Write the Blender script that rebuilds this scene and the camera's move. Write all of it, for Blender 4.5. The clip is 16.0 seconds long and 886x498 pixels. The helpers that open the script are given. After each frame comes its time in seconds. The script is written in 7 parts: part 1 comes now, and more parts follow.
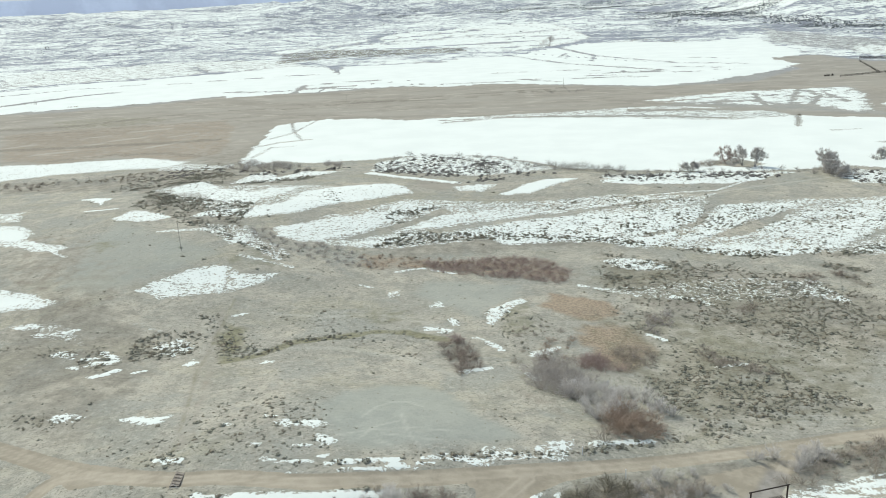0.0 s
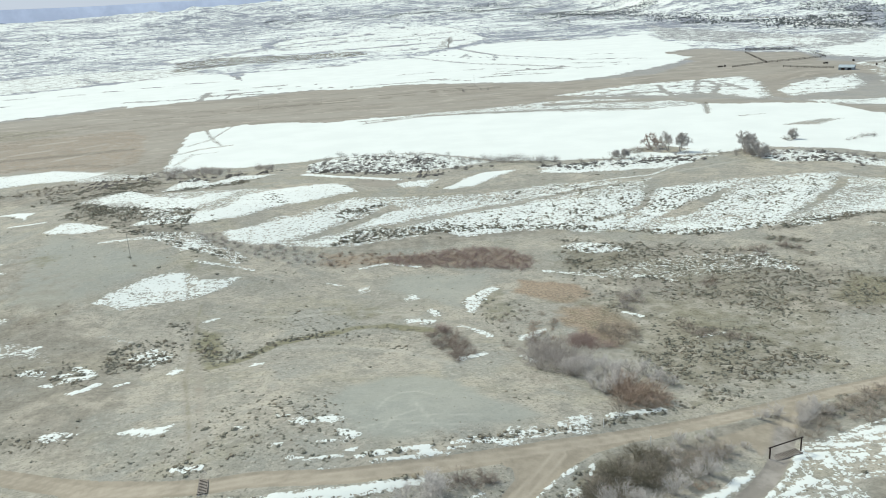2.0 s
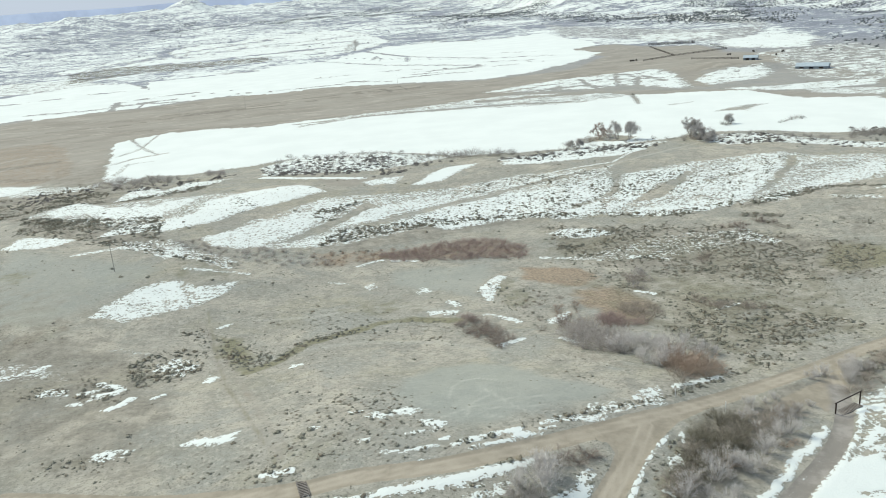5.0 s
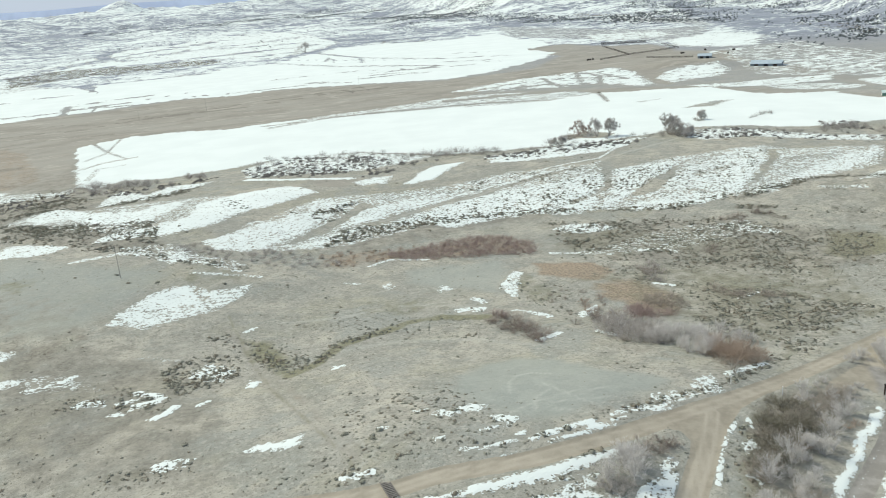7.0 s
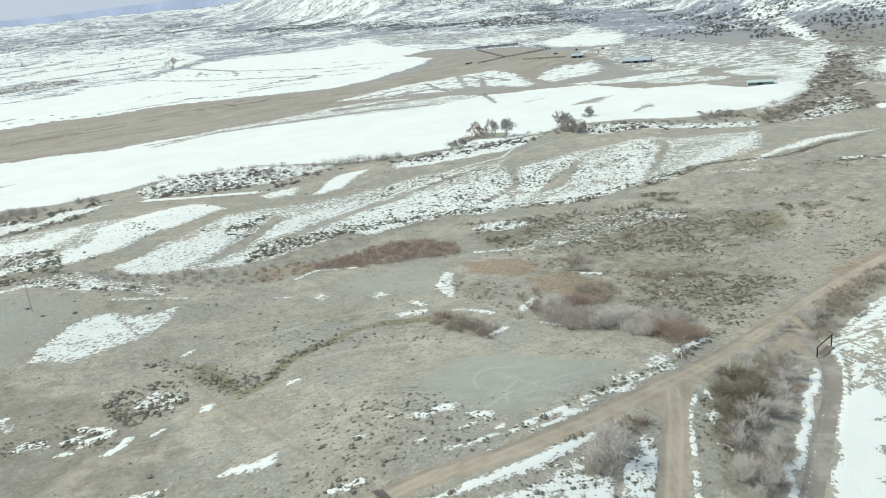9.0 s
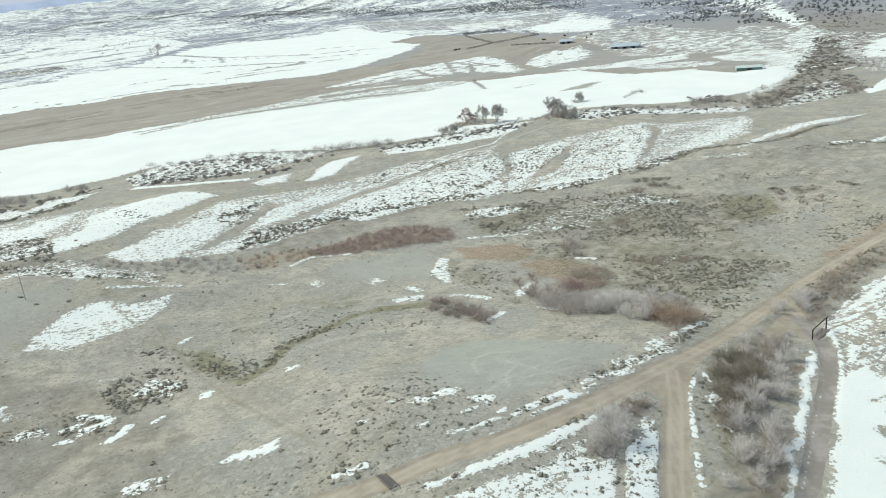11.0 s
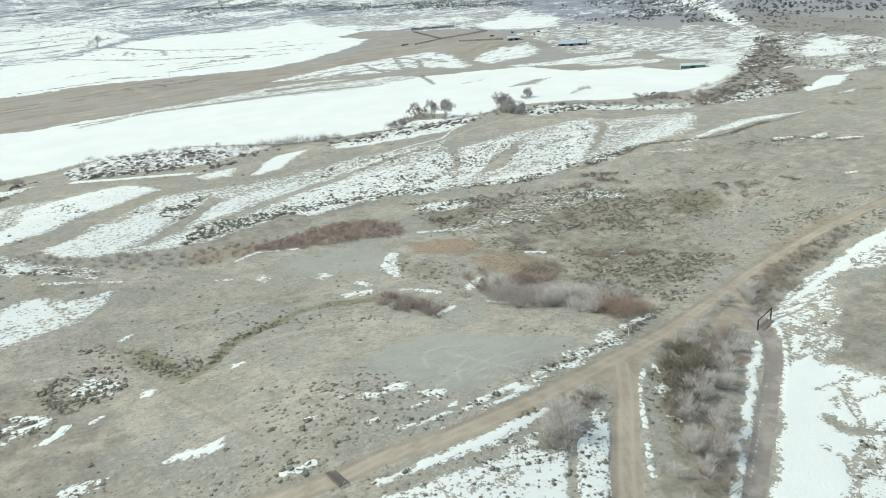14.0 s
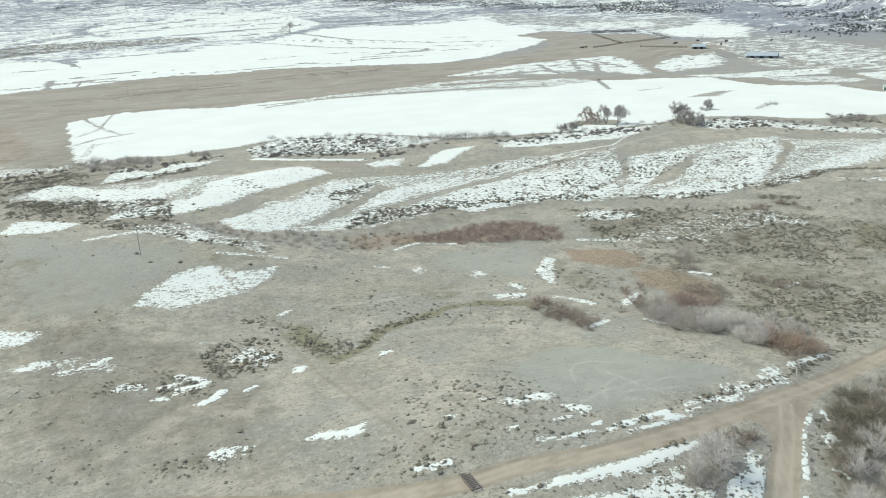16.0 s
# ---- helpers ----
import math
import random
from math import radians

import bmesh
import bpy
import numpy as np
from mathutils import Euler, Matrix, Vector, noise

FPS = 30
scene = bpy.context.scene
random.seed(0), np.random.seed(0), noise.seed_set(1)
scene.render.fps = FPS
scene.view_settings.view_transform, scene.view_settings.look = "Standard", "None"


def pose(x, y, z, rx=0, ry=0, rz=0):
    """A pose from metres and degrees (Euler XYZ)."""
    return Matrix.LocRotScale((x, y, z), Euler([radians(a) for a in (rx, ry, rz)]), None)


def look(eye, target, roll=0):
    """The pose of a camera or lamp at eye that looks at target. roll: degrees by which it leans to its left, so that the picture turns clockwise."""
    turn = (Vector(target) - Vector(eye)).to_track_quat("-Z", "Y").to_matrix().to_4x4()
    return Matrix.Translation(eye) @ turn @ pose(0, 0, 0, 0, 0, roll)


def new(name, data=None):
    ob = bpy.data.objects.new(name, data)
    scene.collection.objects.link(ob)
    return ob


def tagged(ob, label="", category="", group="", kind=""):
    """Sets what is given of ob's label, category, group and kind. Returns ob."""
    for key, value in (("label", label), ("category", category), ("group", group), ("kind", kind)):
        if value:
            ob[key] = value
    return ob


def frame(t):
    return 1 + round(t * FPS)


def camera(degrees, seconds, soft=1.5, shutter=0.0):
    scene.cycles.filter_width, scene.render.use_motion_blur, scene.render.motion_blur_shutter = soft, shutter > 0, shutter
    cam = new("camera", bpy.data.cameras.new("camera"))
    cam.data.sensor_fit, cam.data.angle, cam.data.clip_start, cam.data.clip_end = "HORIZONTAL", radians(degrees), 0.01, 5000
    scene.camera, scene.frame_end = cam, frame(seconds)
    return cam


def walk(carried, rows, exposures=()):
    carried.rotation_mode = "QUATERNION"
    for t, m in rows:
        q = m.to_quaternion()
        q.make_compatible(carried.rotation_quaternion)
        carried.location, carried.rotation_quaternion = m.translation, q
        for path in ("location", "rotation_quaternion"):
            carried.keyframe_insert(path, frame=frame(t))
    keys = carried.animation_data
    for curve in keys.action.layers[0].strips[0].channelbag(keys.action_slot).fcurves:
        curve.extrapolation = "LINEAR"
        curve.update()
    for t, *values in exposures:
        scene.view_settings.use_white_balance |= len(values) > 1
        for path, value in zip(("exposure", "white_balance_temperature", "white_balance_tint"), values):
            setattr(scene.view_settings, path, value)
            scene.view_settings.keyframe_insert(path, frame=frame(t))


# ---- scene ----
# the drone's way: seconds, place, yaw, pitch, roll
PATH = [
    (0.0, 0.00, 0.00, 75.00, 0.00, -17.74, -2.47),
    (0.5, -4.83, 0.27, 74.02, -1.39, -17.68, -2.63),
    (1.0, -9.51, 0.50, 73.36, -2.77, -17.66, -2.78),
    (1.5, -14.00, 0.80, 72.87, -5.23, -17.71, -3.12),
    (2.0, -18.66, 1.24, 72.35, -7.64, -17.73, -3.43),
    (2.5, -23.32, 1.96, 71.85, -9.17, -17.73, -3.62),
    (3.0, -27.86, 2.84, 71.28, -9.95, -17.67, -3.75),
    (3.5, -32.37, 3.90, 70.82, -10.37, -17.62, -3.79),
    (4.0, -36.57, 5.00, 70.55, -11.50, -17.65, -3.95),
    (6.5, -59.33, 12.74, 70.47, -19.56, -18.10, -4.41),
    (7.0, -63.46, 14.53, 70.52, -19.66, -18.07, -4.36),
    (7.5, -67.31, 16.14, 70.56, -19.82, -18.01, -4.34),
    (8.0, -70.30, 17.69, 70.42, -24.34, -18.16, -5.03),
    (8.5, -73.04, 18.91, 70.39, -27.60, -18.25, -5.57),
    (9.0, -75.36, 19.65, 70.62, -28.64, -18.25, -5.78),
    (11.5, -77.30, 20.67, 70.54, -29.90, -19.45, -5.69),
    (12.0, -77.15, 20.74, 70.46, -30.58, -19.54, -5.58),
    (12.5, -76.91, 20.86, 70.17, -31.64, -19.62, -5.53),
    (13.0, -76.76, 21.32, 69.76, -33.25, -19.74, -5.36),
    (13.5, -76.64, 21.75, 69.37, -34.22, -19.83, -5.09),
    (14.0, -76.73, 22.08, 69.28, -33.32, -19.78, -4.74),
    (14.5, -76.62, 22.57, 69.15, -26.66, -19.34, -3.82),
    (15.0, -76.41, 22.66, 69.38, -23.43, -19.17, -3.19),
    (15.5, -76.24, 23.33, 69.38, -22.60, -19.13, -2.86),
    (16.0, -75.85, 24.24, 69.21, -21.76, -19.13, -2.59),
]


def aimed(x, y, z, yaw, pitch, roll):
    a, b = radians(yaw), radians(pitch)
    ahead = Vector((-math.sin(a) * math.cos(b), math.cos(a) * math.cos(b), math.sin(b)))
    return look((x, y, z), Vector((x, y, z)) + ahead * 100, roll)


cam = camera(57.0, 16.0, 0.8)
walk(cam, [(t, aimed(*row)) for t, *row in PATH], [(0.0, 0.72, 6750, 4.0), (16.0, 0.72, 6750, 4.0)])

# ---- sky and sun: thin high cloud at late winter noon, a veiled sun ahead of the camera ----
SUN_EL, SUN_AZ = radians(44), radians(-45)
world = bpy.data.worlds.new("sky")
scene.world = world
world.use_nodes = True
wn = world.node_tree.nodes
sky = wn.new("ShaderNodeTexSky")
sky.sky_type, sky.sun_disc = "NISHITA", False
sky.sun_elevation, sky.sun_rotation = SUN_EL, SUN_AZ
sky.dust_density, sky.air_density, sky.ozone_density = 0.6, 0.8, 2.0
wn["Background"].inputs["Strength"].default_value = 0.125
veil = wn.new("ShaderNodeMix")
veil.data_type = "RGBA"
veil.inputs[0].default_value = 0.93
veil.inputs[7].default_value = (2.35, 2.75, 3.6, 1)
world.node_tree.links.new(sky.outputs[0], veil.inputs[6])
world.node_tree.links.new(veil.outputs[2], wn["Background"].inputs["Color"])
sun = new("sun", bpy.data.lights.new("sun", "SUN"))
sun.data.energy, sun.data.angle, sun.data.color = 2.3, radians(9.0), (1.0, 0.95, 0.87)
sun_way = Vector((math.sin(SUN_AZ) * math.cos(SUN_EL), math.cos(SUN_AZ) * math.cos(SUN_EL), math.sin(SUN_EL)))
sun.matrix_world = look(sun_way * 300, (0, 0, 0))

# ---- the lie of the land ----
# rises and hollows: x, y, spread, height
KNOLLS = [
    (-95, 150, 45, 1.7), (-60, 110, 40, 3.2), (-20, 112, 26, 4.6), (25, 150, 26, 1.4), (-6, 196, 20, 1.8),
    (60, 150, 40, -0.8), (100, 170, 45, -1.4), (-90, 250, 60, 2.6), (10, 226, 40, -2.2), (60, 222, 45, -1.4),
    (110, 230, 55, -0.9), (-80, 340, 80, 2.0), (-10, 300, 60, 1.4), (55, 285, 45, 1.2), (120, 275, 50, 1.8),
    (305, 520, 13, 4.5), (330, 505, 12, 3.5),
    (-100, 245, 45, 3.6), (-80, 195, 25, 1.6), (-12, 200, 18, -1.6), (12, 185, 12, 1.0), (-20, 285, 30, 1.5), (120, 250, 35, 0.8),
    (-50, 175, 16, -1.6), (10, 118, 14, 1.8), (-10, 150, 18, -1.2), (105, 170, 22, -1.2), (60, 155, 22, -0.7), (30, 118, 14, 0.5), (-20, 112, 16, 0.5),
]


def wave(x, y, size, seed):
    """Smooth value noise in -1..1."""
    u, v = x / size + seed * 17.31, y / size - seed * 9.77
    i, j = np.floor(u), np.floor(v)
    fu, fv = u - i, v - j
    fu, fv = fu * fu * (3 - 2 * fu), fv * fv * (3 - 2 * fv)

    def rnd(a, b):
        s = np.sin(a * 127.1 + b * 311.7 + seed * 74.7) * 43758.5453
        return (s - np.floor(s)) * 2 - 1

    low = rnd(i, j) * (1 - fu) + rnd(i + 1, j) * fu
    high = rnd(i, j + 1) * (1 - fu) + rnd(i + 1, j + 1) * fu
    return low * (1 - fv) + high * fv


def ramp(v, a, b):
    v = np.clip((v - a) / (b - a), 0, 1)
    return v * v * (3 - 2 * v)


def land(x, y):
    """Height of the ground."""
    x, y = np.asarray(x, float), np.asarray(y, float)
    z = np.zeros(np.broadcast(x, y).shape)
    for cx, cy, r, h in KNOLLS:
        z = z + h * np.exp(-((x - cx) ** 2 + (y - cy) ** 2) / (2 * r * r))
    fade = 1 - ramp(y, 230, 330)
    z = z + fade * (0.55 * wave(x, y, 23, 1) + 0.22 * wave(x, y, 9, 2) + 0.03 * wave(x, y, 4.5, 3))
    # far hills, by the way they lie from the valley
    dist, az = np.hypot(x + 40, y - 10), np.degrees(np.arctan2(-(x + 40), y - 10))
    right = ramp(-az, 14, 26)
    start = 2300 - 850 * right - 480 * ramp(-az, 37, 50) - 290 * ramp(-az, 40, 54)
    tall = 55 + 150 * right * (0.75 + 0.25 * wave(az, az * 0, 9, 4)) - 22 * ramp(az, 6, 16)
    crags = 1 - np.abs(wave(x, y, 260, 5)) * 0.55 - np.abs(wave(x, y, 110, 6)) * 0.28 - np.abs(wave(x, y, 45, 7)) * 0.12
    z = z + ramp(dist, start, start + 900) * tall * crags
    # a lone pointed butte with a stepped foot
    far_off = np.hypot(x - -55, (y - 3383) * 0.8) * (1 + 0.2 * wave(x, y, 35, 10))
    z = z + 33 * np.clip(1 - far_off / 120, 0, 1) ** 1.2 + 14 * np.exp(-(far_off / 160) ** 2)
    z = z + ramp(dist, 1150, 1700) * (7 * (1 - np.abs(wave(x, y, 150, 8)) * 1.3) + 4 * wave(x, y, 60, 9)) * (1 - 0.6 * ramp(dist, 3000, 4200))
    return z


# ---- materials ----
def node_material(name):
    m = bpy.data.materials.new(name)
    m.use_nodes = True
    return m, m.node_tree.nodes, m.node_tree.links, m.node_tree.nodes["Principled BSDF"]


class Graph:
    """Small helper to wire shader nodes."""

    def __init__(self, name, rough=0.9):
        self.m, self.n, self.l, self.out = node_material(name)
        self.out.inputs["Roughness"].default_value = rough
        self.out.inputs["Specular IOR Level"].default_value = 0.2
        self.co = self.n.new("ShaderNodeTexCoord").outputs["Object"]

    def put(self, socket, value):
        if hasattr(value, "is_linked"):
            self.l.new(value, socket)
        else:
            socket.default_value = value

    def noise(self, scale, detail=4, rough=0.6, stretch=None, distort=0.0):
        t = self.n.new("ShaderNodeTexNoise")
        t.inputs["Scale"].default_value, t.inputs["Detail"].default_value = scale, detail
        t.inputs["Roughness"].default_value, t.inputs["Distortion"].default_value = rough, distort
        co = self.co
        if stretch:
            mp = self.n.new("ShaderNodeMapping")
            mp.inputs["Scale"].default_value = stretch[:3]
            mp.inputs["Rotation"].default_value = (0, 0, stretch[3] if len(stretch) > 3 else 0)
            self.l.new(co, mp.inputs[0])
            co = mp.outputs[0]
        self.l.new(co, t.inputs["Vector"])
        return t.outputs["Fac"]

    def attr(self, name):
        a = self.n.new("ShaderNodeAttribute")
        a.attribute_name = name
        return a.outputs["Fac"]

    def calc(self, op, a, b=0.0, c=0.0):
        t = self.n.new("ShaderNodeMath")
        t.operation = op
        for s, v in zip(t.inputs, (a, b, c)):
            self.put(s, v)
        return t.outputs[0]

    def band(self, v, lo, hi, a=0.0, b=1.0):
        t = self.n.new("ShaderNodeMapRange")
        t.interpolation_type = "SMOOTHSTEP"
        for s, x in zip(t.inputs, (v, lo, hi, a, b)):
            self.put(s, x)
        return t.outputs[0]

    def mix(self, fac, a, b, kind="MIX"):
        t = self.n.new("ShaderNodeMix")
        t.data_type, t.blend_type = "RGBA", kind
        self.put(t.inputs[0], fac)
        self.put(t.inputs[6], (*a, 1) if isinstance(a, tuple) else a)
        self.put(t.inputs[7], (*b, 1) if isinstance(b, tuple) else b)
        return t.outputs[2]

    def random(self):
        return self.n.new("ShaderNodeObjectInfo").outputs["Random"]

    def island(self):
        return self.n.new("ShaderNodeNewGeometry").outputs["Random Per Island"]

    def color(self, v):
        self.put(self.out.inputs["Base Color"], (*v, 1) if isinstance(v, tuple) else v)

    def bump(self, height, strength=0.4, distance=0.1):
        b = self.n.new("ShaderNodeBump")
        b.inputs["Strength"].default_value, b.inputs["Distance"].default_value = strength, distance
        self.l.new(height, b.inputs["Height"])
        self.l.new(b.outputs[0], self.out.inputs["Normal"])


def ground_material():
    g = Graph("range_ground", 0.95)
    fine, grain, broad = g.noise(1.6, 6, 0.7), g.noise(7.0, 4, 0.75), g.noise(0.045, 4, 0.55)
    mid = g.noise(0.28, 5, 0.65)
    patchy = g.noise(0.11, 5, 0.62, None, 0.6)
    earth = g.mix(g.band(broad, 0.38, 0.62), (0.31, 0.306, 0.26), (0.4, 0.382, 0.313))
    earth = g.mix(g.band(patchy, 0.46, 0.62, 0, 0.85), earth, (0.268, 0.275, 0.234))
    earth = g.mix(g.band(g.noise(0.075, 5, 0.62, (1.0, 1.6, 1.0, 0.5)), 0.54, 0.68, 0, 0.3), earth, (0.39, 0.368, 0.305))
    earth = g.mix(g.band(g.noise(0.028, 5, 0.62, (1.0, 1.8, 1.0, 0.4), 0.5), 0.50, 0.64, 0, 0.6), earth, (0.30, 0.292, 0.218))
    earth = g.mix(g.band(mid, 0.42, 0.68, 0, 0.75), earth, (0.232, 0.235, 0.20))
    earth = g.mix(g.band(g.noise(0.055, 4, 0.6, None, 0.5), 0.52, 0.64, 0, 0.7), earth, (0.27, 0.284, 0.253))
    earth = g.mix(g.calc("MULTIPLY", g.band(fine, 0.50, 0.62), 0.5), earth, (0.165, 0.158, 0.13))
    earth = g.mix(g.band(g.noise(1.15, 5, 0.7), 0.52, 0.62, 0, 0.5), earth, (0.43, 0.42, 0.36))
    earth = g.mix(g.band(g.noise(0.55, 4, 0.65, (1.0, 1.5, 1.0, 0.3)), 0.55, 0.65, 0, 0.5), earth, (0.19, 0.185, 0.155))
    earth = g.mix(g.calc("MULTIPLY", g.band(grain, 0.5, 0.72), 0.5), earth, (0.405, 0.39, 0.325))
    earth = g.mix(g.calc("MULTIPLY", g.band(g.noise(3.2, 5, 0.7), 0.56, 0.66), 0.5), earth, (0.125, 0.118, 0.095))
    # dry tan fields, with long mown streaks
    lines = g.noise(0.03, 6, 0.7, (1.0, 2.8, 1.0, radians(12)), 0.9)
    tan = g.mix(g.band(lines, 0.38, 0.62), (0.245, 0.232, 0.195), (0.3, 0.284, 0.238))
    tan = g.mix(g.band(g.noise(0.012, 5, 0.65, (1.0, 2.5, 1.0)), 0.42, 0.62, 0, 0.7), tan, (0.312, 0.3, 0.255))
    tan = g.mix(g.band(g.noise(0.05, 4, 0.65, (1.0, 2.2, 1.0, 0.2), 0.4), 0.54, 0.66, 0, 0.75), tan, (0.37, 0.352, 0.3))
    # the far flats grey with distance, a haze tint put into the earth
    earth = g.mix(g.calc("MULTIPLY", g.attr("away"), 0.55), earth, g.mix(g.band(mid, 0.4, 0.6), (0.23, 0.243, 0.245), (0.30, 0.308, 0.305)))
    earth = g.mix(g.attr("tan"), earth, tan)
    orange = g.mix(g.band(fine, 0.38, 0.62), (0.2, 0.16, 0.115), (0.355, 0.288, 0.208))
    edge = g.calc("ADD", g.attr("orange"), g.calc("MULTIPLY", g.calc("SUBTRACT", mid, 0.5), 0.9))
    earth = g.mix(g.band(edge, 0.2, 0.75, 0, 0.92), earth, orange)
    clay = g.mix(g.band(mid, 0.4, 0.62), (0.272, 0.295, 0.262), (0.318, 0.338, 0.298))
    earth = g.mix(g.calc("MULTIPLY", g.attr("clay"), 0.75), earth, clay)
    earth = g.mix(g.calc("MULTIPLY", g.attr("rut"), 0.7), earth, (0.43, 0.435, 0.385))
    green = g.mix(g.band(fine, 0.4, 0.65), (0.15, 0.15, 0.085), (0.25, 0.24, 0.155))
    edge = g.calc("ADD", g.attr("green"), g.calc("MULTIPLY", g.calc("SUBTRACT", mid, 0.5), 1.2))
    earth = g.mix(g.band(edge, 0.2, 0.8, 0, 0.8), earth, green)
    dark = g.mix(g.band(fine, 0.4, 0.6), (0.12, 0.11, 0.085), (0.23, 0.215, 0.175))
    edge = g.calc("ADD", g.attr("brush"), g.calc("MULTIPLY", g.calc("SUBTRACT", mid, 0.5), 1.2))
    earth = g.mix(g.band(edge, 0.2, 0.9, 0, 0.7), earth, dark)
    # blue-grey haze put into the ground colour far off
    haze_tint = g.mix(g.band(g.noise(0.02, 6, 0.7), 0.4, 0.6), (0.185, 0.212, 0.255), (0.25, 0.278, 0.322))
    earth = g.mix(g.calc("MULTIPLY", g.attr("far"), 0.85), earth, haze_tint)
    # packed dirt of the roads, with wheel tracks
    dirt = g.mix(g.band(g.noise(0.3, 6, 0.65), 0.38, 0.62), (0.265, 0.24, 0.186), (0.33, 0.3, 0.235))
    dirt = g.mix(g.band(g.attr("track"), 0.2, 0.9, 0, 0.75), dirt, (0.42, 0.382, 0.306))
    dirt = g.mix(g.calc("MULTIPLY", g.band(fine, 0.5, 0.75), 0.35), dirt, (0.27, 0.24, 0.195))
    dirt = g.mix(g.calc("MULTIPLY", g.attr("drive"), 0.8), dirt, g.mix(g.band(mid, 0.4, 0.65), (0.205, 0.197, 0.178), (0.31, 0.298, 0.272)))
    edge = g.calc("ADD", g.attr("road"), g.calc("MULTIPLY", g.calc("SUBTRACT", fine, 0.5), 0.3))
    roadside = g.band(edge, 0.42, 0.58)
    earth = g.mix(roadside, earth, dirt)
    # old snow with ragged edges
    def swing(v, k):
        return g.calc("MULTIPLY", g.calc("SUBTRACT", v, 0.5), k)

    away = g.attr("away")
    near = g.calc("SUBTRACT", 1.0, g.calc("MULTIPLY", away, 0.85))
    specks = g.calc("ADD", swing(fine, 3.0), g.calc("ADD", swing(g.noise(0.9, 3, 0.6), 2.6), swing(g.noise(2.6, 3, 0.6, (1.0, 1.8, 1.0, 0.4)), 1.6)))
    ragged = g.calc("ADD", g.calc("MULTIPLY", specks, near), swing(mid, 1.3))
    ragged = g.calc("ADD", ragged, g.calc("MULTIPLY", swing(g.noise(0.085, 5, 0.65, (1.0, 1.5, 1.0, 0.3), 0.4), 1.9), away))
    ragged = g.calc("ADD", ragged, swing(g.noise(0.5, 4, 0.6, (1.0, 2.6, 1.0, radians(20))), 1.0))
    ragged = g.calc("MULTIPLY", ragged, g.band(g.attr("snow"), 0.84, 0.99, 1.0, 0.2))
    sides = g.calc("ADD", g.calc("MULTIPLY", g.calc("SUBTRACT", g.noise(0.015, 8, 0.68, (1.0, 1.5, 1.0, 0.25), 0.8), 0.5), 2.0), g.calc("MULTIPLY", g.calc("SUBTRACT", g.noise(0.085, 6, 0.78), 0.5), 1.5))
    ragged = g.calc("ADD", ragged, g.calc("MULTIPLY", sides, g.attr("far")))
    # a net of dark lines breaks the snow of the meadow
    net = g.calc("ABSOLUTE", g.calc("SUBTRACT", g.noise(0.16, 3, 0.55, None, 0.8), 0.5))
    nets = g.calc("ABSOLUTE", g.calc("SUBTRACT", g.noise(0.34, 2, 0.5, (1.0, 1.7, 1.0, 0.6), 0.5), 0.5))
    lines = g.calc("ADD", g.band(net, 0.025, 0.06, 1.0, 0.0), g.band(nets, 0.025, 0.06, 0.9, 0.0))
    lines = g.calc("MULTIPLY", lines, g.band(g.noise(0.1, 3), 0.42, 0.58, 0.25, 1.0))
    ragged = g.calc("SUBTRACT", ragged, g.calc("MULTIPLY", lines, g.attr("meadow_net")))
    cover = g.calc("MULTIPLY", g.band(g.calc("ADD", g.attr("snow"), ragged), 0.46, 0.54), g.band(g.attr("snow"), 0.17, 0.31))
    snow = g.mix(g.band(broad, 0.3, 0.7), (0.642, 0.695, 0.66), (0.685, 0.738, 0.70))
    snow = g.mix(g.calc("MULTIPLY", g.band(grain, 0.55, 0.85), 0.25), snow, (0.56, 0.59, 0.555))
    g.color(g.mix(cover, earth, snow))
    g.bump(g.calc("ADD", g.calc("MULTIPLY", fine, 1.0), g.calc("MULTIPLY", cover, 0.8)), 0.5, 0.25)
    return g.m


GROUND = ground_material()

# ---- the ground: one sheet out to the horizon ----
def steps(lo, hi, fine, grow, out_lo, out_hi):
    """Coordinates with even steps between lo and hi that widen outwards."""
    mid = list(np.arange(lo, hi, fine))
    s, up = fine, [mid[-1]]
    while up[-1] < out_hi:
        s *= grow
        up.append(up[-1] + s)
    s, down = fine, [mid[0]]
    while down[-1] > out_lo:
        s *= grow
        down.append(down[-1] - s)
    return np.array(down[:0:-1] + mid + up[1:])


XS = steps(-132, 172, 0.55, 1.03, -4700, 4700)
YS = steps(64, 345, 0.65, 1.022, -1500, 4800)
GX, GY = np.meshgrid(XS, YS)
# outlines of patches wander
REACH = 1 + ramp(np.hypot(GX + 40, GY - 10), 250, 900) * 3
WX = GX + REACH * (0.6 * wave(GX, GY, 2.6, 21) + 0.6 * wave(GX, GY, 8, 22) + 0.5 * wave(GX, GY, 21, 23))
WY = GY + REACH * (0.6 * wave(GX, GY, 2.6, 24) + 0.6 * wave(GX, GY, 8, 25) + 0.5 * wave(GX, GY, 21, 26))
LAYERS = {k: np.zeros(GX.shape) for k in ("snow", "tan", "orange", "green", "brush", "road", "track", "bare", "sage", "bank", "clay", "rut", "far", "drive", "juniper", "away", "meadow_net")}


def window(pts, pad):
    xs, ys = [p[0] for p in pts], [p[1] for p in pts]
    i0, i1 = np.searchsorted(XS, (min(xs) - pad, max(xs) + pad))
    j0, j1 = np.searchsorted(YS, (min(ys) - pad, max(ys) + pad))
    return slice(max(j0 - 1, 0), j1 + 1), slice(max(i0 - 1, 0), i1 + 1)


